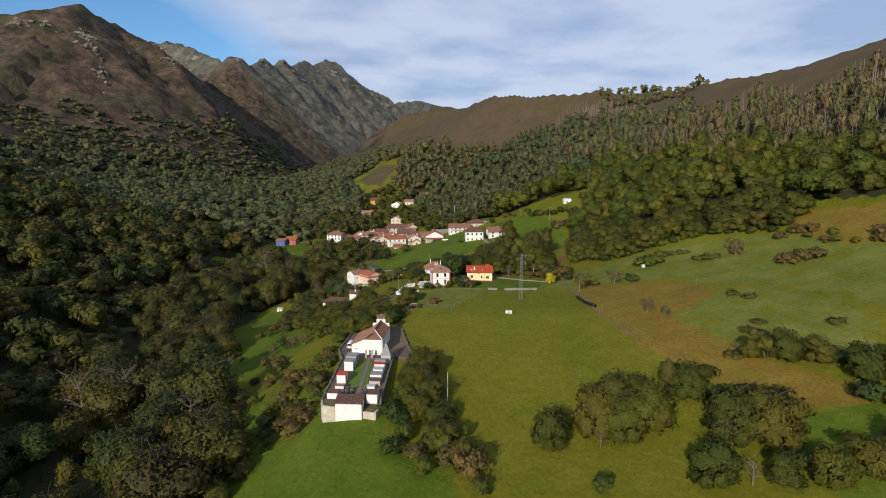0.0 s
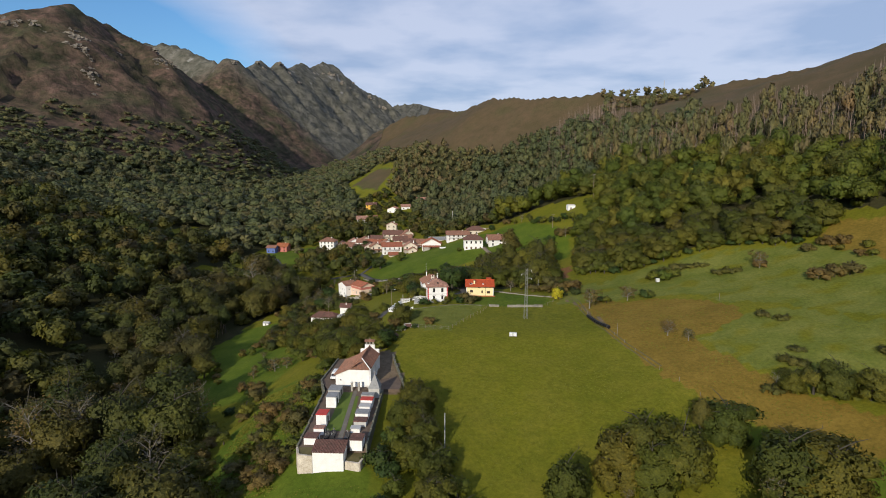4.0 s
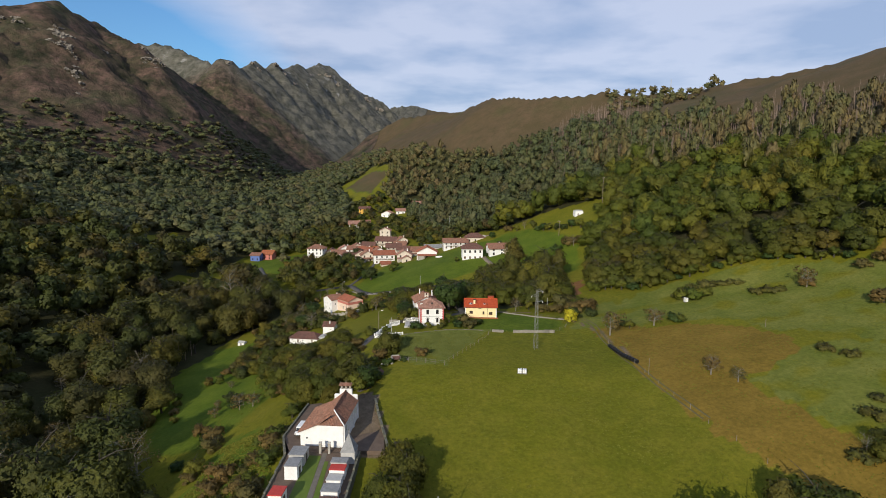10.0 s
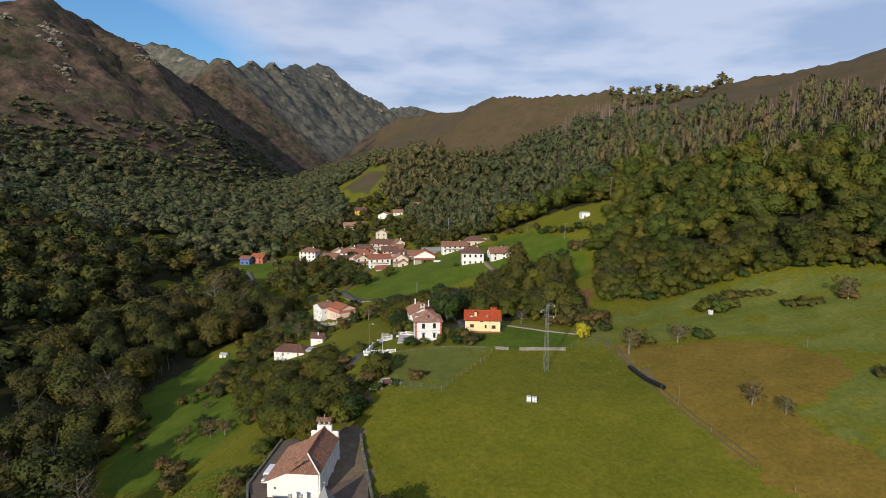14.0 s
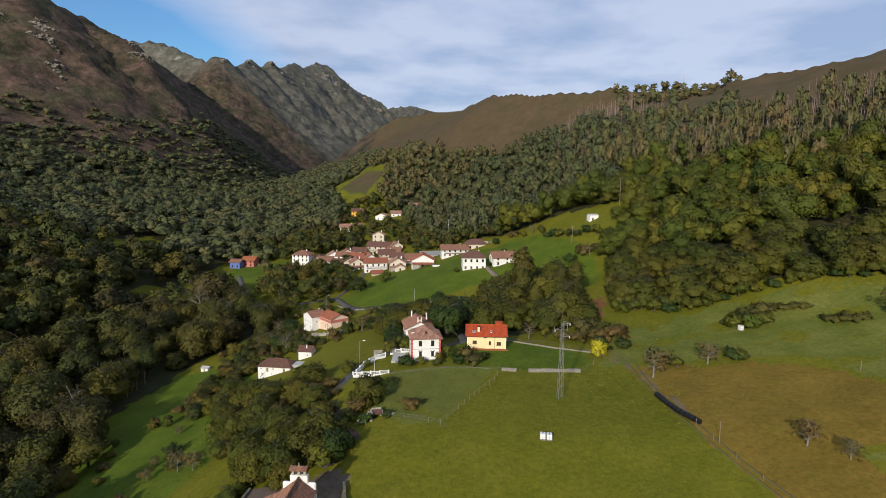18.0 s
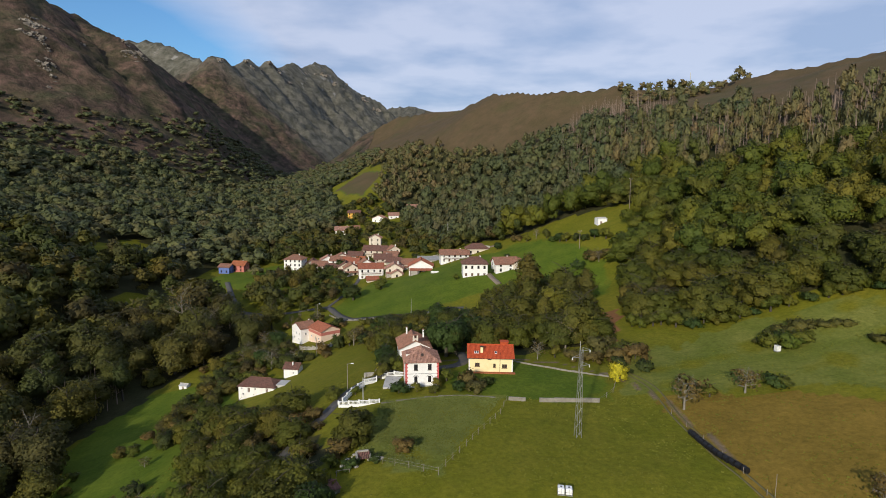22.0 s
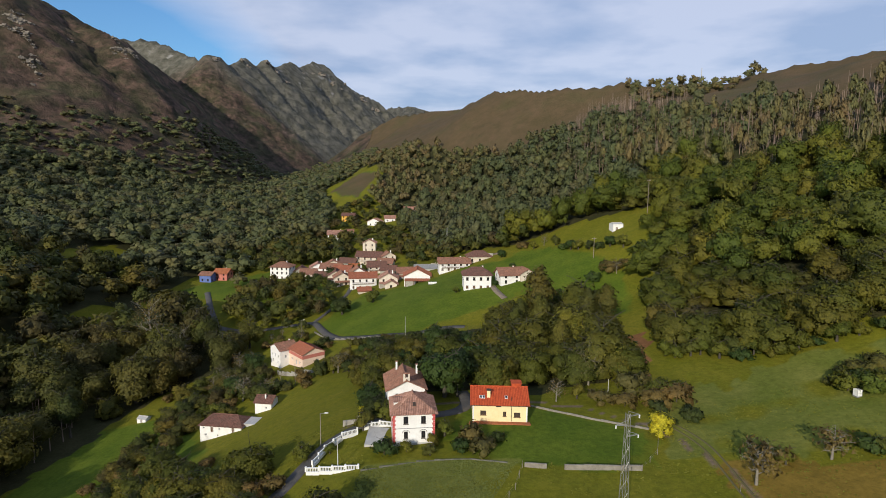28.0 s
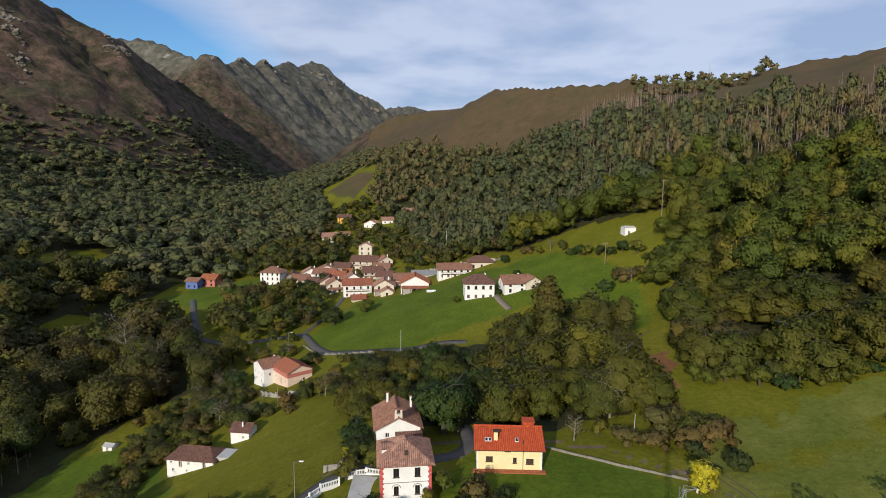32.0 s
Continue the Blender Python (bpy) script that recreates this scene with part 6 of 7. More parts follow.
define("russet", "russet_bush", 3.6, 5, 420, 0.24, M_RUSSET, "brownish russet autumn bush", "bush", count=2, thick=0.08, low_crown=True)
define("olive", "olive_bush", 3.2, 4.6, 420, 0.23, M_OAK, "olive green hedge bush on the slope", "bush", count=2, thick=0.08, low_crown=True)
define("yellow", "yellow_tree", 5.5, 4.2, 1300, 0.22, M_YELLOW, "small bright yellow autumn tree beside the wall", thick=0.12, low_crown=True, skirt=True)
define("bare", "bare_tree", 9, 8, 220, 0.22, M_RUSSET, "leafless tree with pale bare branches", count=3, thick=0.2, bare=True)
define("tall_bare", "bare_tree", 19, 13, 500, 0.30, M_RUSSET, "tall half-bare tree with a pale branching trunk", count=2, thick=0.36, bare=True)
define("fruit", "fruit_tree", 4.2, 4.4, 260, 0.22, M_RUSSET, "small half-bare fruit tree in the orchard", count=2, thick=0.13, bare=True)
USED = set()


def plant(key, x, y, size=1.0, turn=None, sink=0.15):
    """Set a tree of that kind on the ground."""
    r = random.Random(int(x * 131 + y * 717))
    which = r.randrange(len(KINDS[key]))
    tall = size * r.uniform(0.92, 1.1)
    m = Matrix.Translation((x, y, ground_z(x, y) - sink)) @ Matrix.Rotation(r.uniform(0, 6.28) if turn is None else turn, 4, "Z") @ Matrix.Diagonal((size, size, tall, 1))
    first = KINDS[key][which]
    if first in USED:
        return copy_thing(first, m)
    USED.add(first)
    first.matrix_basis = m
    return first


# single trees and bushes: kind, x, y, size
FIELD_TREES = [("field_oak", 23, 122.5, 1.15), ("field_oak", 35, 127.5, 1.4), ("field_oak", 41, 132, 1.55), ("field_oak", 48, 128.5, 1.6), ("field_oak", 41, 125.5, 1.4), ("bare", 35, 122, 0.7), ("poplar", 57, 140, 0.8), ("field_oak", 62, 139, 1.4),
               ("field_oak", 66, 121, 1.7), ("field_oak", 73, 119, 1.8), ("field_oak", 70, 127, 1.4), ("bare", 62.5, 119, 0.8), ("field_oak", 55, 108, 1.15), ("bare", 63, 107, 0.9), ("field_oak", 69, 106, 0.95), ("field_oak", 77, 104, 1.0), ("field_oak", 85, 105, 1.0), ("field_oak", 93, 107, 1.1), ("shrub", 74, 110, 1.2), ("round", 32, 108, 0.8)]
HILL_TREES = [("gorse", 81, 154, 1.4), ("field_oak", 85, 152.5, 0.85), ("round", 89, 150.5, 1.2), ("field_oak", 92.5, 148, 1.05), ("field_oak", 98.5, 144.5, 1.0), ("bare", 82.5, 155, 0.7), ("shrub", 103, 142, 1.4), ("field_oak", 104, 133.5, 1.1), ("field_oak", 111, 131.5, 1.2), ("field_oak", 118, 128, 1.2), ("field_oak", 125, 124, 1.2), ("shrub", 99, 126, 1.4), ("round", 103, 122, 0.9), ("field_oak", 112, 121, 1.0),
              ("gorse", 114, 161, 1.45), ("russet", 135, 214, 1.7), ("russet", 139, 212, 1.4), ("russet", 131, 216, 1.3), ("gorse", 87, 259.5, 1.2), ("gorse", 91, 261, 1.3), ("gorse", 95, 262, 1.3),
              ("gorse", 99.5, 262, 1.3), ("gorse", 104, 260, 1.2), ("gorse", 107.5, 258.5, 1.0), ("gorse", 110, 247, 1.2), ("gorse", 113.6, 244, 1.3), ("fruit", 123, 240, 1.7), ("russet", 123.6, 241, 0.9), ("gorse", 100.6, 195, 0.9), ("gorse", 103.4, 190, 0.8), ("gorse", 96, 170, 0.9), ("gorse", 92, 164, 1.2)]
ORCHARD = [("fruit", 68.5, 232.8, 1.7), ("round", 60.3, 232.5, 0.62), ("round", 77.4, 233, 0.62), ("fruit", 52.3, 227.3, 1.1), ("russet", 47.9, 261.4, 1.2), ("russet", 53.1, 262.5, 1.3), ("russet", 44.3, 268, 1.2), ("olive", 50, 265, 1.2), ("olive", 56, 268, 1.2), ("olive", 87.3, 255.7, 1.3), ("olive", 90.5, 253.5, 1.3), ("olive", 94, 254, 1.2), ("shrub", 52.4, 252.5, 0.9), ("shrub", 76, 234, 1.0), ("fruit", 68.6, 191.4, 0.8), ("fruit", 73, 186, 0.6), ("shrub", 47, 251, 0.6), ("shrub", 58, 236, 0.7)]
HEDGE_TREES = [("field_oak", -9, 146, 1.0), ("field_oak", -11, 157, 0.85), ("field_oak", -6, 138, 1.0), ("round", -8, 151, 1.1), ("field_oak", -4, 129, 0.9), ("russet", 0, 116, 1.3), ("round", -3, 121, 1.1), ("russet", 4, 112, 1.2), ("round", -7, 111, 0.9), ("round", -12, 124, 0.8),
               ("round", -11, 134, 0.8), ("shrub", -14, 140, 1.2), ("shrub", -14, 130, 1.1), ("round", -2, 133, 0.9), ("round", 1, 124, 0.8), ("shrub", -15, 118, 1.0), ("round", 6, 106, 0.8), ("field_oak", -13.0, 147.5, 0.85), ("field_oak", -8.5, 152.5, 0.9), ("field_oak", -7, 141, 0.95), ("field_oak", -9.5, 133, 0.9), ("round", -13.8, 138, 1.0), ("shrub", -15.8, 132, 1.2), ("field_oak", -5, 121, 0.8), ("round", 2, 117, 1.1), ("russet", -9, 117, 1.0)]
VILLAGE_TREES = [("round", -38.9, 411.3, 1.25), ("dark", -53, 403, 1.35), ("dark", -58, 410, 1.2), ("round", -58.5, 499, 0.9), ("round", -92, 489, 0.9), ("dark", -76, 484, 0.9), ("round", -101, 497, 0.8), ("round", -29, 470, 0.8), ("wild", -24, 480, 0.6), ("round", -50, 516, 0.8), ("dark", -68, 505, 0.7), ("round", -40, 462, 0.7), ("dark", 21.2, 389.5, 0.55), ("round", 2.8, 386, 0.5), ("dark", 31, 408, 0.7), ("round", 40, 378, 0.9), ("round", -8, 470, 0.7), ("dark", 28, 437, 0.8), ("round", -78, 470, 0.9), ("wild", -85, 482, 0.7), ("round", -29.8, 244.6, 0.65)]
GROVE_TREES = [("lime", 44, 296, 1.25), ("lime", 39, 304, 1.2), ("tall_bare", 33, 279, 0.6), ("bare", 36, 276, 1.2)]
BARN_HEDGE = [("shrub", 57, 416, 1.3), ("dark", 60, 411, 0.75), ("round", 63, 408, 0.85), ("dark", 67, 403, 0.85), ("shrub", 70.5, 399, 1.5), ("dark", 75, 396, 1.0), ("round", 79, 389, 1.0), ("olive", 81, 380, 1.4), ("russet", 76, 373, 1.4), ("bare", 71, 371, 0.75), ("russet", 69, 374, 1.5), ("shrub", 61, 371, 1.2), ("round", 55, 425, 0.8), ("round", 45, 433, 0.7), ("russet", 40, 441, 1.2), ("bare", 50, 431, 0.6), ("olive", 74, 340, 1.3), ("round", 72, 332, 0.8)]
VILLA_TREES = [("yellow", 43.3, 246.4, 1.25), ("bare", 25.6, 265, 0.95), ("round", 31, 267, 0.7), ("russet", 36, 264, 1.0), ("russet", 41, 262, 1.0), ("shrub", 47, 258, 0.9), ("round", -3.5, 238.5, 0.5), ("russet", 6.5, 239, 0.8), ("shrub", 2.5, 240, 0.7),
               ("round", -18.5, 252, 0.9), ("round", -14, 256, 0.8), ("round", -24, 244, 0.5), ("russet", -9, 211, 0.6), ("shrub", -14, 208, 0.5), ("fruit", -38, 320, 1.0), ("round", -45, 326, 0.8), ("poplar", 2, 268, 0.6), ("dark", -17.0, 259.5, 0.95), ("dark", -19, 265.5, 0.8), ("dark", -1.0, 268.5, 1.15), ("dark", 1.5, 274, 1.1), ("dark", -4, 276, 1.0),
               ("round", -0.8, 246.0, 0.6), ("round", 6.4, 244.0, 0.42), ("russet", 4.6, 243, 0.8), ("round", -3.0, 242.4, 0.5), ("shrub", -12.5, 240, 1.0), ("shrub", 9.5, 243.8, 0.6), ("yellow", -20, 262, 0.5), ("round", -8, 240.2, 0.4)]
CHAPEL_TREES = [("field_oak", -33, 190.5, 0.8), ("field_oak", -39, 193, 0.85), ("field_oak", -28.5, 193.5, 0.85), ("round", -24.5, 190.5, 0.9), ("field_oak", -43, 201, 0.85), ("field_oak", -36, 201, 0.95), ("field_oak", -29, 203, 0.8), ("field_oak", -46, 210, 0.85), ("round", -41, 186, 0.8), ("round", -25, 197, 0.7), ("dark", -22.5, 192.5, 0.7), ("dark", -20.2, 196, 0.55), ("field_oak", -31, 186.8, 0.7), ("shrub", -18.5, 206.5, 0.7), ("round", -22.5, 208, 0.5)]
for spot in GROVE_TREES + BARN_HEDGE + VILLAGE_TREES + CHAPEL_TREES + FIELD_TREES + HILL_TREES + ORCHARD + HEDGE_TREES + VILLA_TREES:
    plant(*spot)


HOUSE_SPOTS = np.array([(o.matrix_basis.translation.x, o.matrix_basis.translation.y) for o in scene.objects if o.parent is None and o.type == "EMPTY" and o.get("category") == "house"])


def clear_of_houses(x, y, room=11.0):
    dx, dy = x[:, None] - HOUSE_SPOTS[:, 0], HOUSE_SPOTS[:, 1] - y[:, None]
    yard = (np.abs(dx) < 8) & (dy > 0) & (dy < 26) & (HOUSE_SPOTS[:, 1] > 560)
    return (np.min(np.hypot(dx, dy), axis=1) > room) & ~yard.any(axis=1)


def scatter(poly, spacing, seed, shut=HEATH_OPEN):
    """Places about evenly spread over a plan outline."""
    rng = np.random.RandomState(seed)
    ax, ay = np.array(poly).min(0)
    bx, by = np.array(poly).max(0)
    gx, gy = np.meshgrid(np.arange(ax, bx, spacing), np.arange(ay, by, spacing))
    gx, gy = gx.ravel() + rng.uniform(-.45, .45, gx.size) * spacing, gy.ravel() + rng.uniform(-.45, .45, gy.size) * spacing
    ok = inside(poly, gx, gy) & clear_of_houses(gx, gy) & ~np.any([inside(c, gx, gy) for c in CLEARINGS + shut], axis=0)
    ok &= along(ROAD, gx, gy) > 5
    gx, gy = gx[ok], gy[ok]
    return gx, gy


NEAR_LEFT = [(-66, 60), (-56, 110), (-62, 150), (-76, 180), (-90, 204), (-114, 262), (-114, 318), (-108, 345), (-84, 356), (-90, 400), (-150, 400), (-175, 300), (-150, 200), (-110, 60)]
NEAR_RIGHT = [(63, 290), (84, 278), (122, 272), (147, 247), (165, 262), (140, 300), (100, 320), (90, 350), (76, 352), (66, 312)]


def single_wood(poly, spacing, seed, mix, size):
    gx, gy = scatter(poly, spacing, seed)
    r = random.Random(seed)
    for x, y in zip(gx, gy):
        plant(r.choice(mix), float(x), float(y), size * r.uniform(0.75, 1.2))


HEATH_EDGE = [(140, 240), (150, 214), (190, 172), (196, 178), (158, 222), (148, 246)]
BUSHY_FLANK = [(-86, 200), (-66, 194), (-57, 222), (-64, 250), (-80, 244)]
WALL_SCRUB = [(-52, 126), (-37, 132), (-37, 160), (-40, 182), (-49, 176), (-56, 150)]
SPUR_HEDGE = [(-72, 150), (-60, 142), (-56, 165), (-64, 195), (-76, 190)]
single_wood(BUSHY_FLANK, 10.5, 35, ["olive", "russet", "fruit", "round", "shrub"], 0.8)
single_wood(WALL_SCRUB, 4.4, 36, ["russet", "olive", "gorse", "russet", "gorse"], 0.8)
single_wood(SPUR_HEDGE, 10.0, 37, ["round", "oak", "russet", "shrub"], 0.75)
single_wood([(-112, 330), (-84, 335), (-74, 318), (-80, 300), (-66, 308), (-48, 318), (-46, 336), (-70, 345), (-84, 358)], 7.0, 38, ["wild", "round", "bare", "russet", "wild"], 0.75)
single_wood([(-84, 358), (-78, 372), (-62, 366), (-50, 358), (-44, 352), (-30, 340), (-44, 330), (-40, 318), (-26, 330), (-16, 344), (-30, 352), (-58, 380), (-84, 392)], 7.0, 39, ["wild", "round", "russet", "bare"], 0.62)
single_wood([(8, 268), (48, 278), (52, 300), (58, 340), (46, 352), (20, 345), (10, 300)], 8.5, 31, ["oak", "oak", "poplar", "oak"], 1.2)
single_wood([(-16, 273), (8, 269), (12, 320), (0, 340), (-22, 334), (-40, 322), (-24, 290)], 7.0, 40, ["dark", "oak", "dark", "wild", "round"], 0.78)
single_wood(WOOD_FLANK, 8.0, 32, ["oak", "oak", "round", "russet"], 0.75)
single_wood([(-60, 220), (-40, 205), (-34, 222), (-42, 240), (-54, 256), (-66, 262), (-70, 244)], 6.5, 41, ["oak", "olive", "russet", "round", "olive"], 0.8)
single_wood([(-84, 300), (-76, 284), (-72, 270), (-84, 262), (-96, 280), (-96, 300)], 6.5, 42, ["wild", "olive", "russet", "round"], 0.72)
single_wood([(-72, 300), (-64, 316), (-50, 312), (-40, 318), (-36, 306), (-48, 322), (-64, 330), (-84, 326), (-86, 306)], 6.5, 43, ["wild", "round", "olive", "russet"], 0.62)
single_wood([(-66, 100), (-50, 108), (-51, 124), (-54, 134), (-62, 150), (-64, 172), (-74, 176), (-74, 140)], 6.5, 44, ["oak", "wild", "olive", "russet", "wild"], 0.85)
single_wood([(-78, 205), (-72, 205), (-80, 245), (-82, 275), (-88, 275), (-88, 245)], 10.0, 45, ["olive", "russet", "fruit", "round"], 0.62)
single_wood([(-98, 225), (-93, 222), (-104, 262), (-106, 290), (-111, 290), (-110, 260)], 6.5, 46, ["olive", "wild", "russet"], 0.6)
single_wood([(-104, 258), (-82, 262), (-79, 296), (-86, 318), (-106, 318)], 6.5, 47, ["wild", "olive", "wild", "russet", "round"], 0.8)
single_wood([(-104, 322), (-74, 312), (-66, 330), (-72, 352), (-100, 352)], 7.0, 48, ["wild", "round", "bare", "wild", "olive"], 0.85)
single_wood([(-75, 249), (-85, 283), (-60, 268), (-43, 245), (-42, 226), (-56, 232)], 7.0, 85, ["oak", "olive", "wild", "oak", "russet"], 0.8)
single_wood([(-96, 309), (-76, 298), (-80, 318), (-92, 334), (-106, 340)], 6.0, 86, ["wild", "olive", "wild", "round"], 0.78)
single_wood([(-84, 325), (-69, 326), (-73, 346), (-94, 364)], 6.5, 87, ["wild", "dark", "bare", "wild"], 0.8)
single_wood(HEATH_EDGE, 7.0, 49, ["russet", "olive", "russet"], 0.8)
single_wood([(-46, 322), (-30, 306), (-14, 300), (-10, 340), (-24, 348), (-40, 342)], 6.5, 50, ["wild", "dark", "round", "wild"], 0.75)
single_wood([(-66, 356), (-50, 362), (-44, 352), (-36, 346), (-30, 352), (-50, 374), (-70, 380)], 6.5, 53, ["wild", "olive", "round"], 0.6)
single_wood(NEAR_LEFT, 11.5, 33, ["valley", "valley", "wild", "valley", "valley", "tall_bare", "valley", "poplar"], 1.0)
single_wood(NEAR_RIGHT, 8.5, 34, ["oak", "wild", "oak"], 1.15)
r_e = random.Random(12)
EDGE = [(62, 291), (72, 284), (84, 277), (103, 274), (122, 271), (135, 260), (147, 246)]
for (ax, ay), (bx, by) in zip(EDGE, EDGE[1:]):
    for k in range(4):
        f = k / 4
        plant(r_e.choice(["shrub", "round", "round"]), ax + (bx - ax) * f + r_e.uniform(-1, 1), ay + (by - ay) * f + r_e.uniform(-1, 2), r_e.uniform(0.7, 1.1))


def woodland(name, label, xs, ys, h, w, leaves, leaf, mat, seed, tall=0.0, core=0.76):
    """A far wood: many crowns of clumps in one mesh."""
    rng = np.random.RandomState(seed)
    zs = surface_z(xs, ys)
    n = len(xs)
    shapes, facing, pieces = [], [], None
    for k in range(12):
        if rng.rand() < tall:
            lobes = [((0, 0, 0.5), (0.30, 0.30, 0.22)), ((0.05, 0, 0.68), (0.36, 0.36, 0.18)), ((0, 0.05, 0.86), (0.22, 0.22, 0.14)), ((-0.08, 0.03, 0.60), (0.3, 0.3, 0.15))]
        else:
            lobes = broad_lobes(rng, 1.0, 1.0, 6)
        v, f, face = crown_soup(rng, leaves, lobes if len(lobes) == 7 else lobes + lobes[:3], leaf, 0.15, core=core if len(lobes) == 7 else 0.45)
        shapes.append(v)
        facing.append(face)
        pieces = f
    shapes = np.array(shapes)
    pick, turn = rng.randint(0, 12, n), rng.uniform(0, 6.28, n)
    grow = rng.uniform(0.55, 1.4, n)
    hh, ww = h * grow * rng.uniform(0.85, 1.15, n), w * (0.35 + 0.65 * grow) * rng.uniform(0.85, 1.2, n)
    v = shapes[pick]
    c, s = np.cos(turn)[:, None], np.sin(turn)[:, None]
    x = (v[:, :, 0] * c - v[:, :, 1] * s) * ww[:, None] + xs[:, None]
    y = (v[:, :, 0] * s + v[:, :, 1] * c) * ww[:, None] + ys[:, None]
    z = v[:, :, 2] * hh[:, None] + zs[:, None]
    verts = np.stack([x, y, z], -1).reshape(-1, 3)
    each = shapes.shape[1]
    faces = (pieces[None] + (np.arange(n) * each)[:, None, None]).reshape(-1, 3)
    ob = link_mesh(name, verts, faces, mat)
    face = np.array(facing)[pick]
    soften(ob.data, np.stack([face[:, :, 0] * c - face[:, :, 1] * s, face[:, :, 0] * s + face[:, :, 1] * c, face[:, :, 2]], -1).reshape(-1, 3))
    set_float(ob.data, "tint", np.repeat(rng.rand(n), each))
    return tagged(ob, label, "woodland", kind="stuff")


def near(x, y):
    return inside(NEAR_LEFT, x, y) | inside(NEAR_RIGHT, x, y)


def belt(poly, spacing, seed, low, high, zlow=-100, ztop=126, fade=14, shut=HEATH_OPEN):
    gx, gy = scatter(poly, spacing, seed, shut)
    z = surface_z(gx, gy)
    rng = np.random.RandomState(seed)
    ok = (gy >= low) & (gy < high) & (z > zlow) & (z + fade * wobble(gx, gy, 60, 44) < ztop) & ~near(gx, gy)
    ok &= (np.abs(gx) < 0.9 * (gy + 30) + 40)
    return gx[ok], gy[ok]


WOOD_VILLAGE = [(-150, 535), (-62, 548), (-30, 545), (-5, 505), (0, 500), (-25, 560), (-45, 640), (-70, 720), (-100, 770), (-125, 720), (-115, 640), (-150, 600)]
WOOD_RIVER = [(-108, 400), (-72, 384), (-62, 396), (-58, 425), (-66, 448), (-98, 484), (-126, 470), (-122, 430)]
woodland("village_wood", "trees round the upper village houses", *belt(WOOD_VILLAGE, 10.5, 58, 400, 900), 8, 9, 150, 0.095, M_WOODS, 68, tall=0.1)
WOOD_BACK = [(-42, 520), (-30, 500), (-4, 478), (20, 462), (34, 452), (48, 444), (44, 470), (10, 500), (-20, 560), (-40, 560)]
WOOD_UPPER = [(-178, 522), (-128, 516), (-104, 524), (-74, 544), (-92, 606), (-150, 600)]
woodland("lane_wood", "trees behind the village houses below the plantation", *belt(WOOD_BACK, 7.5, 80, 400, 700), 9, 9, 150, 0.09, M_WOODS, 81, tall=0.1)
woodland("upper_wood", "trees on the slope behind the village street", *belt(WOOD_UPPER, 8.0, 82, 400, 700), 10, 10, 150, 0.09, M_WOODS, 83, tall=0.1)
woodland("river_wood", "tall trees by the river below the village", *belt(WOOD_RIVER, 8.5, 59, 350, 500), 9, 9, 360, 0.058, M_WOODS, 69, tall=0.2)
woodland("oak_wood", "oak wood on the lower hillside in early autumn", *belt(WOOD_RIGHT, 8.2, 51, 150, 470, ztop=66), 14, 12.5, 1000, 0.036, M_OAK, 61)
woodland("pine_wood", "tall thin pine and eucalyptus plantation on the upper slope", *belt(WOOD_RIGHT, 8.6, 52, 150, 560, 58, 100, 18), 15, 6.5, 210, 0.080, M_PINE, 62, tall=0.75)
# the hill, far valley and mountain woods take the haze-tinted leaf colour
woodland("hill_wood", "mixed wood covering the hill behind the village", *belt(WOOD_RIGHT, 8.4, 53, 470, 720, ztop=104), 12, 10, 120, 0.095, M_HAZYWOODS, 63, tall=0.35)
woodland("back_wood", "dark plantation wood below the heath ridge", *belt(WOOD_RIGHT, 8.0, 54, 720, 1050, ztop=128), 11, 9, 60, 0.12, M_PINE, 64, tall=0.4)
woodland("valley_wood", "mixed valley woodland with olive and brown crowns", *belt(WOOD_LEFT, 10.6, 55, 60, 480, ztop=60), 14, 14, 230, 0.080, M_WOODS, 65, tall=0.1)
woodland("far_valley_wood", "shaded woodland along the far valley floor", *belt(WOOD_LEFT, 10.6, 56, 480, 900, ztop=85, fade=25), 12, 14, 70, 0.115, M_HAZYWOODS, 66, tall=0.1)
woodland("mountain_wood", "scattered woodland on the mountain's foot", *belt(WOOD_LEFT, 13.0, 57, 700, 1500, ztop=140, fade=40), 8, 12, 24, 0.16, M_HAZYWOODS, 67)


def trunk_belt(name, label, xs, ys, h, seed):
    """Bare standing trunks of a thinned plantation, in one mesh."""
    rng = np.random.RandomState(seed)
    zs = surface_z(xs, ys)
    pieces = []
    for x, y, z in zip(xs, ys, zs):
        t = h * rng.uniform(0.6, 1.2)
        a, b = rng.normal(0, 0.35, 2)
        r = rng.uniform(0.13, 0.24)
        pieces.append(tube([(x, y, z - 0.3), (x + a, y + b, z + t)], [r, r * 0.4], 3))
        for k in range(3):
            f, g = rng.uniform(0.5, 0.9), rng.normal(0, 1.3, 2)
            pieces.append(tube([(x + a * f, y + b * f, z + t * f), (x + a * f + g[0], y + b * f + g[1], z + t * f + 1.2)], [r * 0.35, r * 0.15], 3))
    v, f = join(pieces)
    return tagged(link_mesh(name, v, f, M_TRUNK), label, "woodland", kind="stuff")


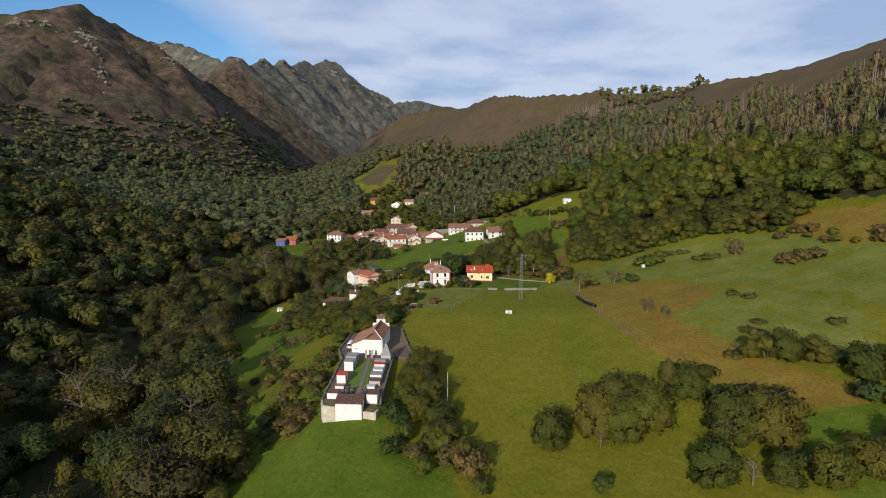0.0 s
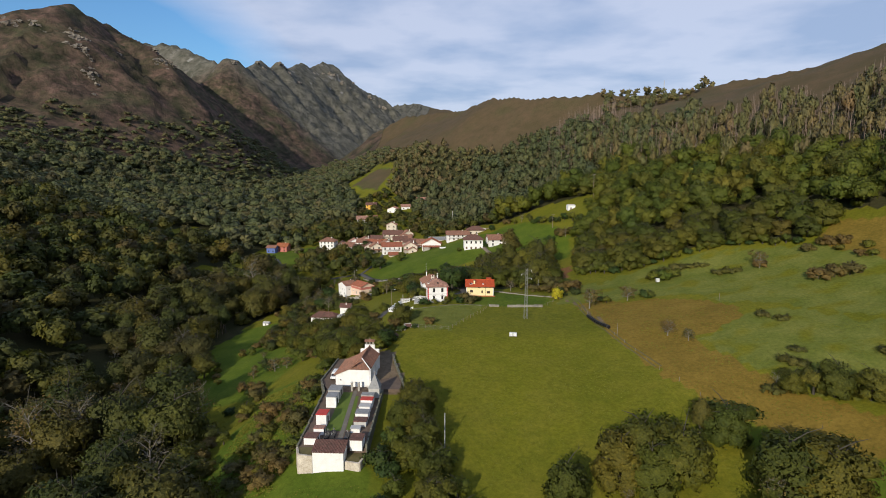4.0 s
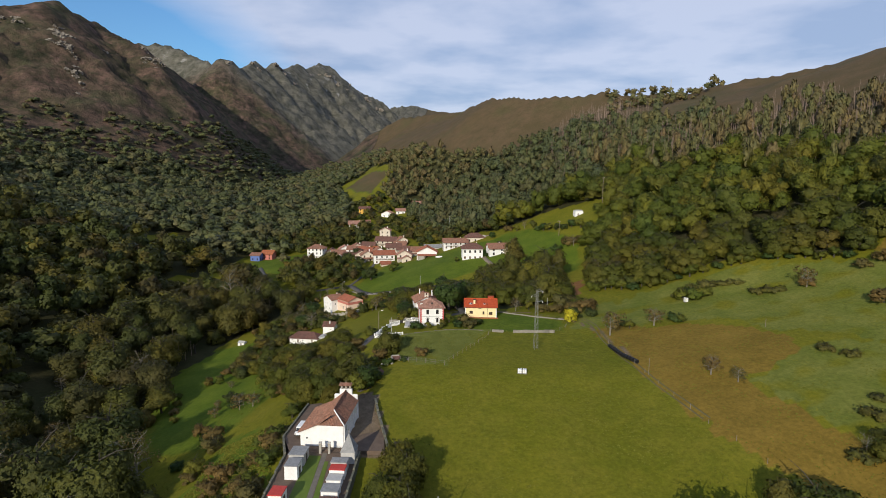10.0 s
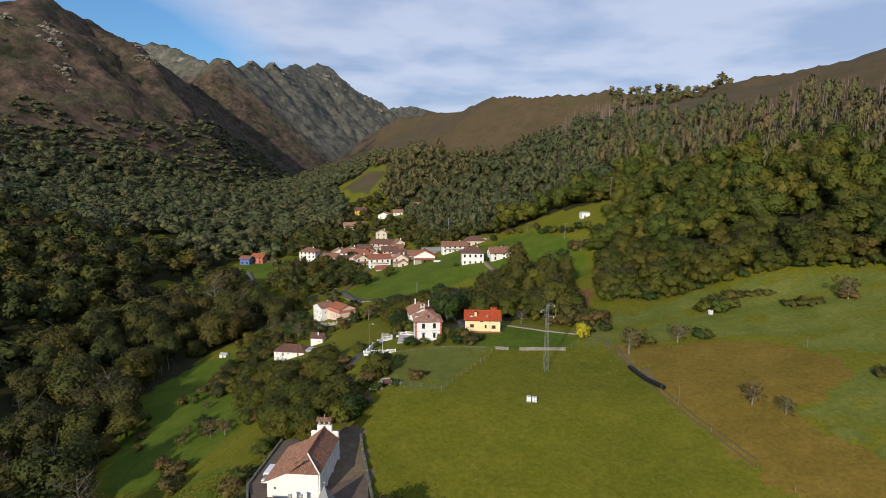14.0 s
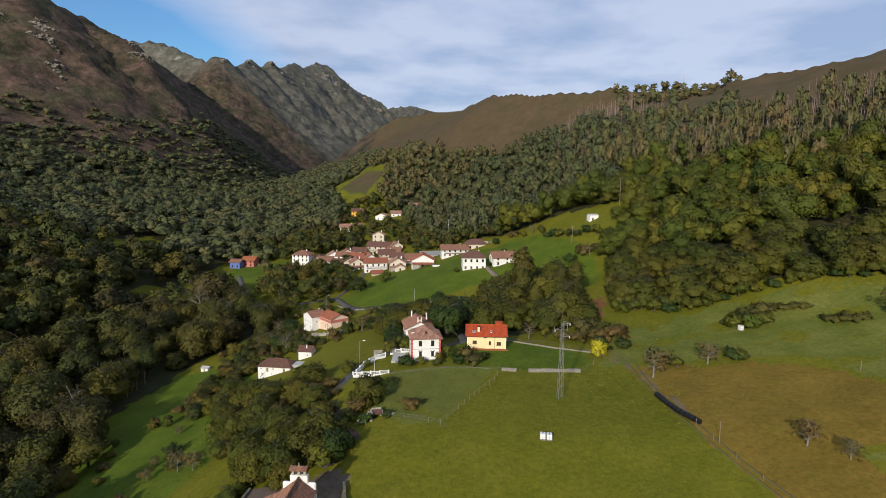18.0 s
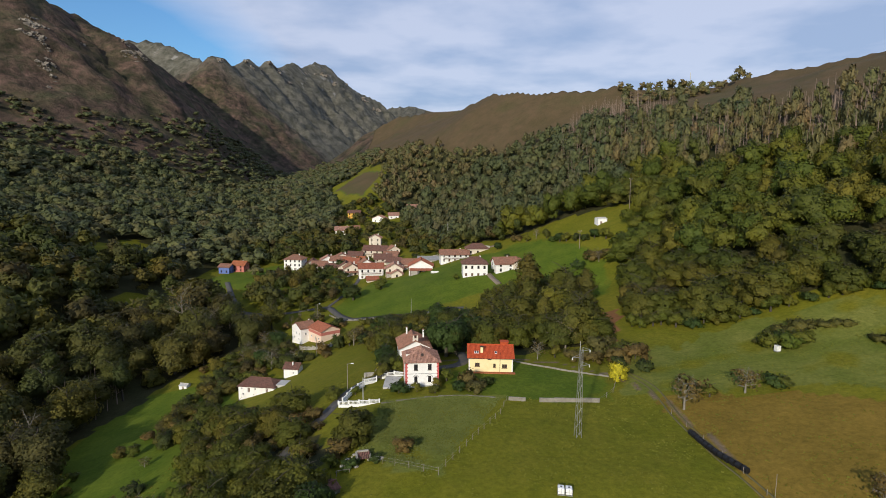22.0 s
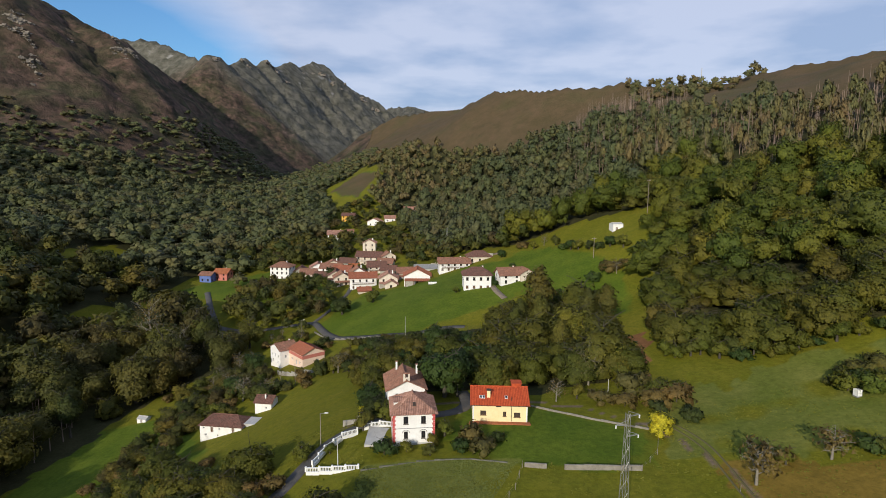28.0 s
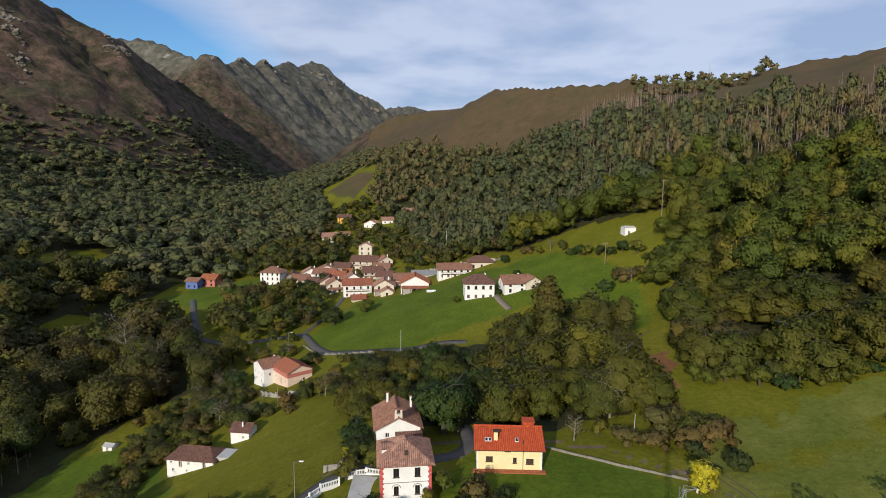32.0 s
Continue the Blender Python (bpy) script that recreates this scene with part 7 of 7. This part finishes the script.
trunk_belt("dead_wood", "bare pale trunks of a burnt plantation on the ridge", *belt(WOOD_RIGHT, 5.2, 71, 200, 520, 64, 114, 14), 14, 72)
trunk_belt("plantation_trunks", "reddish bare trunks in the thinned plantation", *belt([(84, 500), (150, 520), (196, 600), (176, 690), (110, 690), (96, 600)], 6.0, 77, 480, 720, 48, 125), 15, 78)
trunk_belt("bare_trunks", "pale bare trunks standing among the valley trees", *scatter([(-150, 290), (-125, 290), (-122, 320), (-150, 330)], 7, 73), 11, 74)
woodland("ridge_pines", "row of pines on the skyline ridge", *belt([(160, 640), (190, 625), (330, 700), (300, 760), (200, 790)], 13.0, 75, 500, 900, ztop=400, shut=[]), 10, 9, 70, 0.11, M_PINE, 76)


# ---- lanes, walls, fences ----
def ribbon(name, label, line, width, mat, lift=0.10, step=2.0):
    """A lane laid on the ground along a line of plan points."""
    pts = []
    for (ax, ay), (bx, by) in zip(line, line[1:]):
        n = max(1, int(math.hypot(bx - ax, by - ay) / step))
        pts += [Vector((ax + (bx - ax) * k / n, ay + (by - ay) * k / n)) for k in range(n)]
    pts.append(Vector(line[-1]))
    for _ in range(3):
        pts = [pts[0]] + [(pts[k - 1] + pts[k] * 2 + pts[k + 1]) / 4 for k in range(1, len(pts) - 1)] + [pts[-1]]
    verts, faces = [], []
    for k, p in enumerate(pts):
        d = (pts[min(k + 1, len(pts) - 1)] - pts[max(k - 1, 0)]).normalized()
        s = Vector((-d.y, d.x)) * width / 2
        for f, dz in ((-1.06, -0.4), (-1, 0), (0, 0.04), (1, 0), (1.06, -0.4)):
            q = p + s * f
            verts.append((q.x, q.y, ground_z(q.x, q.y) + lift + dz))
        if k:
            for j in range(4):
                a = (k - 1) * 5 + j
                faces.append((a, a + 1, a + 6, a + 5))
    return tagged(link_mesh(name, verts, faces, mat, smooth=True), label, "lane", kind="structure")


ribbon("lane", "narrow worn asphalt lane climbing past the villa", [(-22.5, 190.5), (-26, 197), (-33, 204), (-37, 214), (-34, 226), (-30, 236), (-27, 246), (-22, 254), (-14, 257.5), (-4, 256.5), (2, 257.5), (5, 263), (3, 272)], 3.2, M_ASPHALT, 0.16)
ribbon("valley_road", "grey valley road below the village", [(-150, 470), (-135, 440), (-118, 409), (-100, 398), (-80, 400), (-66, 399), (-56, 380), (-48, 368), (-34, 360), (-16, 352), (6, 349)], 3.2, M_ASPHALT, 0.2)
ribbon("village_lane", "narrow worn lane through the village", [(-66, 399), (-60, 420), (-57, 440), (-58, 468), (-58, 500), (-66, 515)], 2.4, M_ASPHALT, 0.2)
ribbon("village_street", "brown gravel road behind the village", [(-58, 505), (-30, 492), (-10, 470), (10, 455), (30, 446)], 2.6, M_GRAVEL, 0.25)
ribbon("farm_ramp", "stony ramp beside the farmhouse", [(19.5, 389), (21, 382), (24, 374)], 2.6, M_GRAVEL, 0.2)
for off in (-0.8, 0.8):
    ribbon("wheel_track", "bare wheel track along the mown field", [(47 + off, 252), (50 + off, 243), (50 + off, 232), (49.5 + off, 224), (51 + off, 206), (54 + off, 190), (59 + off, 172)], 0.4, M_TRACK, 0.05)
long_wall("field_wall", "low pale concrete wall at the top of the field", [(21.2, 233.8), (35.2, 233.4)], 1.0, 0.3, M_WALLSTONE, 0.8)
long_wall("field_wall_end", "short low wall beside the field gate", [(14.0, 234.4), (18.0, 234.0)], 0.9, 0.3, M_WALLSTONE, 0.8)
long_wall("garden_wall", "low pale kerb wall round the lawn", [(17.2, 262.2), (23, 259), (30, 255.4), (39.6, 250.4), (43, 248.6)], 0.4, 0.25, M_WALLSTONE, 0.6)
long_wall("villa_garden_wall", "low mossy garden wall in front of the villa", [(-16.2, 234.4), (-6, 236.2), (4, 236.6), (11, 235.4)], 0.2, 0.25, M_MOSSY, 0.7)
long_wall("pink_house_wall", "stone retaining wall below the pink house", [(-65.5, 340.5), (-56, 332.5), (-47, 330)], 1.4, 0.4, M_STONE, 1.5)
long_wall("lane_bank_wall", "stone wall above the lane", [(-24, 257.5), (-18, 259.2), (-12, 258.6)], 1.1, 0.35, M_STONE, 0.8)
long_wall("road_wall", "pale kerb wall under the village meadow", [(-62, 384), (-52, 369.5), (-40, 361.5), (-24, 354.5)], 0.6, 0.4, M_WALLSTONE, 0.8)
long_wall("village_back_wall", "long rendered wall behind the village", [(-22, 478), (-4, 466), (12, 452), (24, 446)], 1.6, 0.35, M_STONE, 1.0)
slab("villa_terrace", [(-17.0, 244.0), (-10.9, 243.4), (-11.6, 251.5), (-17.2, 252.2)], M_CONCRETE, "pale concrete terrace beside the villa", drop=2.6, level=lambda y: 2.75)


def balustrade(name, label, line, base, high=1.0):
    """White concrete balustrade: rails, posts and turned balusters."""
    top = thing(name, label, "balustrade", line[0][0], line[0][1], 0, base(0))
    inv = top.matrix_basis.inverted()
    total = sum(math.hypot(b[0] - a[0], b[1] - a[1]) for a, b in zip(line, line[1:]))
    run = 0.0
    for (ax, ay), (bx, by) in zip(line, line[1:]):
        long = math.hypot(bx - ax, by - ay)
        n = max(1, round(long / 2.4))
        turn = math.degrees(math.atan2(by - ay, bx - ax))
        for k in range(n):
            f = k / n
            z = base((run + long * (k + 0.5) / n) / total)
            m = inv @ pose(ax + (bx - ax) * f, ay + (by - ay) * f, z, 0, 0, turn)
            seg = long / n
            for nm, sizes in (("plinth", (0, seg, -0.14, 0.14, -0.5, 0.16)), ("handrail", (0, seg, -0.12, 0.12, high - 0.14, high)), ("post", (-0.16, 0.16, -0.17, 0.17, 0.22, high + 0.12))):
                part(nm, boxed(*sizes), M_TRIM, top).matrix_basis = m
            for j in range(1, int(seg / 0.3)):
                part("baluster", rod(bmesh.new(), (j * 0.3, 0, 0.22), (j * 0.3, 0, high - 0.14), 0.07, 6), M_TRIM, top).matrix_basis = m
        run += long
    part("post", boxed(-0.16, 0.16, -0.17, 0.17, -0.5, high + 0.12), M_TRIM, top).matrix_basis = inv @ pose(line[-1][0], line[-1][1], base(1))
    return top


balustrade("balustrade", "white concrete balustrade at the garden's foot", [(-26.6, 235.4), (-16.8, 235.6)], lambda f: 1.3 + 0.7 * f)
balustrade("balustrade", "curved white balustrade along the lane", [(-26.3, 239), (-25.0, 244), (-22.4, 248.5), (-19.5, 250.4)], lambda f: 0.6 + 1.6 * f)
balustrade("balustrade", "white balustrade round the villa's terrace", [(-18.5, 252.0), (-15.0, 252.9), (-11.8, 252.2)], lambda f: 2.3 + 0.6 * f)


def post_fence(name, label, line, gap, high, mat, r=0.06, wires=2):
    top = thing(name, label, "fence", line[0][0], line[0][1])
    inv = top.matrix_basis.inverted()
    spots = []
    for (ax, ay), (bx, by) in zip(line, line[1:]):
        n = max(1, int(math.hypot(bx - ax, by - ay) / gap))
        spots += [(ax + (bx - ax) * k / n, ay + (by - ay) * k / n) for k in range(n)]
    spots.append(line[-1])
    rng = random.Random(int(line[0][0] * 10))
    tops = []
    for x, y in spots:
        z = ground_z(x, y)
        lean = rng.uniform(-0.06, 0.06)
        part("post", rod(bmesh.new(), (0, 0, -0.3), (lean, lean, high * rng.uniform(0.9, 1.1)), r, 5, r * 0.8), mat, top).matrix_basis = inv @ pose(x, y, z)
        tops.append(Vector((x, y, z)))
    for w in range(wires):
        h = high * (0.9 - 0.4 * w)
        for a, b in zip(tops, tops[1:]):
            part("wire", rod(bmesh.new(), inv @ (a + Vector((0, 0, h))), inv @ (b + Vector((0, 0, h))), 0.012, 3), M_STEEL, top)
    return top


post_fence("garden_fence", "wire fence on weathered posts round the weedy plot", [(13.6, 234), (11.5, 227), (6, 217), (-1.8, 202), (-10, 205.5), (-15, 208)], 2.6, 1.4, M_POLE)
post_fence("field_fence", "old post fence along the mown field", [(49, 226), (53, 196), (58.5, 170), (64, 156)], 5.5, 1.2, M_POLE, wires=0)
post_fence("lawn_fence", "short post fence beside the lawn", [(35.2, 233.4), (40, 239), (43.4, 247.5)], 2.5, 1.2, M_POLE)


# ---- poles, pylon, bales, tanks ----
def pylon(x, y, z, high):
    top = thing("power_pylon", "slender grey lattice power pylon standing in the pasture", "pylon", x, y, 12, z)
    half = lambda h: 0.56 - 0.32 * h / high
    corners = ((-1, -1), (1, -1), (1, 1), (-1, 1))
    for sx, sy in corners:
        part("leg", rod(bmesh.new(), (sx * half(0), sy * half(0), -0.3), (sx * half(high), sy * half(high), high), 0.05, 4), M_STEEL, top)
    n = 15
    for k in range(n):
        h0, h1 = high * k / n, high * (k + 1) / n
        for i in range(4):
            (ax, ay), (bx, by) = corners[i], corners[(i + 1) % 4]
            a, b = (ax, ay), (bx, by)
            if k % 2:
                a, b = b, a
            part("brace", rod(bmesh.new(), (a[0] * half(h0), a[1] * half(h0), h0), (b[0] * half(h1), b[1] * half(h1), h1), 0.028, 4), M_STEEL, top)
    for s, h in ((1, high - 0.5), (-1, high - 1.9), (1, high - 3.6)):
        arm = part("crossarm", rod(rod(rod(bmesh.new(), (0, -0.2, h), (s * 1.9, 0, h + 0.15), 0.045, 4), (0, 0.2, h), (s * 1.9, 0, h + 0.15), 0.045, 4), (0, 0, h + 0.8), (s * 1.9, 0, h + 0.15), 0.04, 4), M_STEEL, top)
        bm = bmesh.new()
        for j in range(4):
            rod(bm, (s * 1.85, 0, h + 0.1 - j * 0.13), (s * 1.85, 0, h + 0.02 - j * 0.13), 0.11, 8)
        part("insulator", bm, M_TRIM, arm)


pylon(26.3, 216.5, 3.9, 18.4)


def pole(name, label, x, y, high, r=0.11, mat=None, arm=False, lamp=False, category="pole"):
    top = thing(name, label, category, x, y)
    part("shaft", rod(bmesh.new(), (0, 0, -0.4), (0, 0, high), r, 8, r * 0.7), mat or M_POLE, top)
    if arm:
        part("crossarm", boxed(-0.9, 0.9, -0.06, 0.06, high - 0.6, high - 0.46), M_POLE, top)
        for u in (-0.75, 0, 0.75):
            part("insulator", rod(bmesh.new(), (u, 0, high - 0.46), (u, 0, high - 0.22), 0.05, 6), M_TRIM, top)
    if lamp:
        part("bracket", rod(bmesh.new(), (0, 0, high - 0.1), (1.2, -0.1, high + 0.1), 0.04, 6), M_STEEL, top)
        part("lamp_head", boxed(0.9, 1.7, -0.22, 0.08, high + 0.05, high + 0.22, bevel=0.04), M_TRIM, top)
    return top


pole("street_lamp", "tall street lamp beside the lane", -26.8, 248.0, 7.5, lamp=True, category="street lamp")
pole("street_lamp", "street lamp on the valley road", -67.5, 381.5, 8.0, lamp=True, category="street lamp")
pole("flagpole", "tall white pole in the villa's garden", -20.9, 236.8, 6.6, 0.12, M_CONCRETE)
pole("utility_pole", "pale concrete utility pole by the hedge", -1.9, 139.5, 9.0, 0.13, M_CONCRETE)
pole("utility_pole", "wooden utility pole below the pink house", -53.3, 321.5, 7.5)
pole("utility_pole", "thin pole at the foot of the village meadow", -17.6, 351.5, 8.0, 0.1, M_CONCRETE)
pole("utility_pole", "wooden pole with a crossarm on the hill meadow", 66.3, 391.7, 9.5, 0.16, arm=True)
pole("utility_pole", "tall wooden pole at the edge of the wood", 99.5, 418.5, 17, 0.2, M_POLE, arm=True)
pole("utility_pole", "wooden pole in the thicket with a crossarm", 40.1, 280.7, 9, 0.12, arm=True)
pole("utility_pole", "pale leaning post among bushes", 38.3, 266.5, 5.0, 0.1, M_CONCRETE)
pole("utility_pole", "tall thin pole behind the village", -2.3, 499, 18, 0.2, M_CONCRETE)
pole("utility_pole", "utility pole in the upper village", -66, 561, 11, 0.18)
pole("utility_pole", "utility pole between village houses", -84, 540, 10, 0.18)
pole("marker_post", "tall thin wooden post beside the wheel track", 53.6, 194.8, 4.6, 0.06)
pole("marker_post", "wooden post on the pasture edge", 96.4, 216.5, 2.6, 0.08)
pole("ridge_mast", "grey mast on the wooded ridge", 262, 738, 22, 0.5, M_CONCRETE)


def hay_bale():
    top = thing("silage_bale", "round silage bale wrapped in black film", "bale", 0, 0, 0, 0, "row of silage bales")
    bm = bmesh.new()
    bmesh.ops.create_cone(bm, cap_ends=True, segments=20, radius1=0.62, radius2=0.62, depth=1.2, matrix=Matrix.Rotation(math.pi / 2, 4, "X"))
    bmesh.ops.bevel(bm, geom=[e for e in bm.edges if abs(abs(e.verts[0].co.y) - 0.6) < 0.01 and abs(abs(e.verts[1].co.y) - 0.6) < 0.01], offset=0.12, segments=2, affect="EDGES")
    part("wrapping", bm, M_PLASTIC, top)
    bm = bmesh.new()
    for u in (-0.35, 0.0, 0.35):
        bmesh.ops.create_cone(bm, cap_ends=False, segments=20, radius1=0.632, radius2=0.632, depth=0.05, matrix=Matrix.Translation((0, u, 0)) @ Matrix.Rotation(math.pi / 2, 4, "X"))
    part("film_edge", bm, M_RUBBER, top)
    return top


first_bale = hay_bale()
rng_b = random.Random(3)
for k in range(12):
    f = k / 11
    bx, by = 49.3 + 3.4 * f + 1.1 * math.sin(f * math.pi) * -0.6, 216.3 - 14.0 * f
    m = pose(bx, by, ground_z(bx, by) + 0.58, 0, 0, rng_b.uniform(-6, 6) + 12)
    if k == 0:
        first_bale.matrix_basis = m
    else:
        copy_thing(first_bale, m)


def tank(name, label, x, y, rz, w, d, h):
    top = thing(name, label, "tank", x, y, rz)
    part("vessel", boxed(-w / 2, w / 2, -d / 2, d / 2, 0.12, h, bevel=0.08), M_TRIM, top)
    part("base", boxed(-w / 2 - 0.05, w / 2 + 0.05, -d / 2 - 0.05, d / 2 + 0.05, -0.1, 0.12), M_STEEL, top)
    bm = bmesh.new()
    for u in (-w / 2 - 0.02, 0, w / 2 + 0.02):
        rod(bm, (u, -d / 2 - 0.03, 0.1), (u, -d / 2 - 0.03, h), 0.025, 4)
    rod(bm, (-w / 2, -d / 2 - 0.03, h * 0.5), (w / 2, -d / 2 - 0.03, h * 0.5), 0.025, 4)
    part("cage", bm, M_STEEL, top)
    part("cap", rod(bmesh.new(), (0, 0, h), (0, 0, h + 0.1), 0.14, 10), M_RUBBER, top)


tank("water_tank", "white caged water tank in the pasture", 19.1, 197.3, -8, 1.1, 1.3, 1.15)
tank("water_tank", "white caged water tank in the pasture", 20.4, 197.1, -8, 1.1, 1.3, 1.15)
tank("hill_tank", "white water tank on the hill pasture", 87.5, 253.2, 10, 1.2, 1.2, 1.6)
tank("white_trough", "long white trough in the village meadow", -9.0, 417.5, 8, 4.4, 1.2, 1.1)

hut = house("garden_hut", "low grey garden hut beside the lane", -21.6, 199.0, 4.2, 3.6, 2.1, 0.5, 40, "x", wall=M_MOSSY, roof=M_TILE_DARK, over=0.2, openings=[("front", "door", -0.8, 0.1, 0.8, 1.7), ("front", "window", 1.0, 0.9, 0.7, 0.6)])


def goal(x, y, rz):
    top = thing("pole_frame", "pale wooden pole frame lying by the hedge", "frame", x, y, rz)
    for a, b in (((0, 0, 0), (0, 0, 1.1)), ((2.4, 0, 0), (2.4, 0, 1.1)), ((0, 0, 1.1), (2.4, 0, 1.1)), ((0, 1.4, 0), (0, 0, 1.1)), ((2.4, 1.4, 0), (2.4, 0, 1.1)), ((0, 1.4, 0.05), (2.4, 1.4, 0.05))):
        part("pole", rod(bmesh.new(), a, b, 0.05, 5), M_PALE_BARK, top)


goal(-20.6, 204.2, 20)
ruin = thing("ruined_shed", "tumbledown stone shed at the corner of the plot", "shed", -16.4, 209.0, 15)
part("wall", boxed(-1.4, -1.1, -1.2, 1.2, -0.4, 1.2), M_STONE, ruin)
part("wall", boxed(1.1, 1.4, -1.2, 1.2, -0.4, 0.9), M_STONE, ruin)
part("wall", boxed(-1.1, 1.1, 0.9, 1.2, -0.4, 1.4), M_STONE, ruin)
part("fallen_roof", slope_sheet(2.6, 2.2, 0.5, 0, 0.3), M_TILE_DARK, ruin).matrix_basis = pose(0, -0.9, 0.7)
r_s = random.Random(8)
for k in range(14):
    x, y = -16.4 + r_s.uniform(-4, 4), 208.6 + r_s.uniform(-2.5, 3)
    st = thing("boulder", "loose grey stone in the long grass", "stone", x, y, r_s.uniform(0, 180), None, "loose stones")
    bm = bmesh.new()
    bmesh.ops.create_icosphere(bm, subdivisions=2, radius=r_s.uniform(0.2, 0.5))
    for v in bm.verts:
        v.co *= 1 + 0.25 * noise.noise(v.co * 3 + Vector((k, 0, 0)))
        v.co.z *= 0.6
    part("stone", bm, M_STONE, st)


# ---- crags on the mountains ----

def crag_mesh(seed):
    """A jagged limestone outcrop, about one unit high and wide, with a broken outline."""
    r = random.Random(seed)
    bm = bmesh.new()
    bmesh.ops.create_icosphere(bm, subdivisions=3, radius=0.5)
    for v in bm.verts:
        p = v.co.copy()
        v.co *= 1 + 0.9 * noise.noise(p * 3 + Vector((seed, 0, 0))) + 0.6 * noise.noise(p * 8 + Vector((0, seed, 0)))
        v.co.x *= 1.5
        v.co += Vector((0.25 * r.uniform(-1, 1), 0.25 * r.uniform(-1, 1), 0.2 * r.uniform(-1, 1))) * 0.4
    me = bpy.data.meshes.new("rock")
    bm.to_mesh(me)
    bm.free()
    me.materials.append(M_CRAG)
    return me


CRAG_MESHES = [crag_mesh(k) for k in range(6)]
CRAGS = [(-667, 1010, 14, 7), (-684, 1026, 11, 5), (-650, 992, 12, 6), (-636, 978, 8, 4), (-614, 958, 10, 6), (-606, 950, 8, 4), (-580, 1134, 12, 7), (-594, 1146, 12, 6), (-566, 1124, 8, 4), (-610, 1158, 9, 4), (-538, 1271, 10, 5), (-541, 1325, 12, 4), (-530, 1235, 9, 4),
         (-560, 1205, 9, 3), (-787, 1398, 9, 4), (-755, 985, 9, 6), (-735, 1000, 8, 4), (-770, 975, 8, 5), (-720, 985, 6, 3), (-600, 1060, 6, 3), (-632, 1075, 6, 3),
         (-758, 2488, 26, 4), (-735, 2486, 22, 4), (-702, 2490, 20, 3), (-781, 2265, 18, 3), (-620, 2971, 26, 4), (-595, 2984, 22, 3),
         (-667, 2933, 20, 3), (-510, 3340, 26, 4), (-468, 3376, 22, 4), (-566, 3131, 18, 3), (-684, 2784, 20, 3), (-804, 2070, 16, 3), (-770, 2354, 16, 3)]
r_c = random.Random(41)
for x, y, size, count in CRAGS:
    for k in range(count):
        cx, cy = x + r_c.gauss(0, size * 0.75), y + r_c.gauss(0, size * 0.75)
        big = size * r_c.uniform(0.4, 1.0)
        ob = new("rock_outcrop", CRAG_MESHES[r_c.randrange(6)])
        ob.matrix_basis = Matrix.Translation((cx, cy, ground_z(cx, cy) - 0.26 * big)) @ Matrix.Rotation(r_c.uniform(0, 6.28), 4, "Z") @ Matrix.Rotation(r_c.uniform(-0.3, 0.3), 4, "X") @ Matrix.Diagonal((big, big, big * r_c.uniform(0.7, 1.1), 1))
        tagged(ob, "pale jagged limestone outcrop on the mountainside", "rock", "mountain crags")


# ---- tufts in the meadows ----
def meadow_tufts(name, label, n, poly, low, high, share, mat):
    rng = np.random.RandomState(77)
    (ax, ay), (bx, by) = np.array(poly).min(0), np.array(poly).max(0)
    x, y = rng.uniform(ax, bx, n), rng.uniform(ay, by, n)
    ok = wobble(x, y, 9, 51) + 0.6 * wobble(x, y, 33, 52) + rng.normal(0, 0.5, n) > share
    ok &= inside(poly, x, y)
    ok &= ~((x > -38) & (x < -12) & (y > 126) & (y < 192)) & ~((x > -16) & (x < 44) & (y > 236))
    ok &= ~np.any([inside(w, x, y) for w in (WOOD_LEFT, WOOD_FLANK)], axis=0)
    x, y = x[ok], y[ok]
    m = len(x)
    z = surface_z(x, y) - 0.03
    tall, wide = rng.uniform(low, high, m), rng.uniform(low, high, m) * 1.1
    verts = []
    for k in range(3):
        a = rng.uniform(0, 6.28, m)
        dx, dy = np.cos(a) * wide, np.sin(a) * wide
        lx, ly = rng.normal(0, 0.1, m), rng.normal(0, 0.1, m)
        verts += [np.stack([x - dx, y - dy, z], -1), np.stack([x + dx, y + dy, z], -1), np.stack([x + lx, y + ly, z + tall], -1)]
    v = np.stack(verts, 1).reshape(-1, 3)
    tagged(link_mesh(name, v, np.arange(len(v)).reshape(-1, 3), mat), label, "grass", kind="stuff")


meadow_tufts("grass_tufts", "tufts of longer grass scattered over the pastures", 60000, [(-75, 78), (140, 78), (140, 262), (-75, 262)], 0.08, 0.26, 0.2, M_TUFT)
meadow_tufts("tall_weeds", "tall pale weeds in the fenced plot", 30000, PALE_PLOTS[0], 0.08, 0.22, -0.2, M_WEED)
meadow_tufts("slope_grass", "long grass on the slope below the graveyard", 9000, [(-60, 125), (-37, 128), (-38, 185), (-62, 190)], 0.12, 0.4, -0.3, M_TUFT)
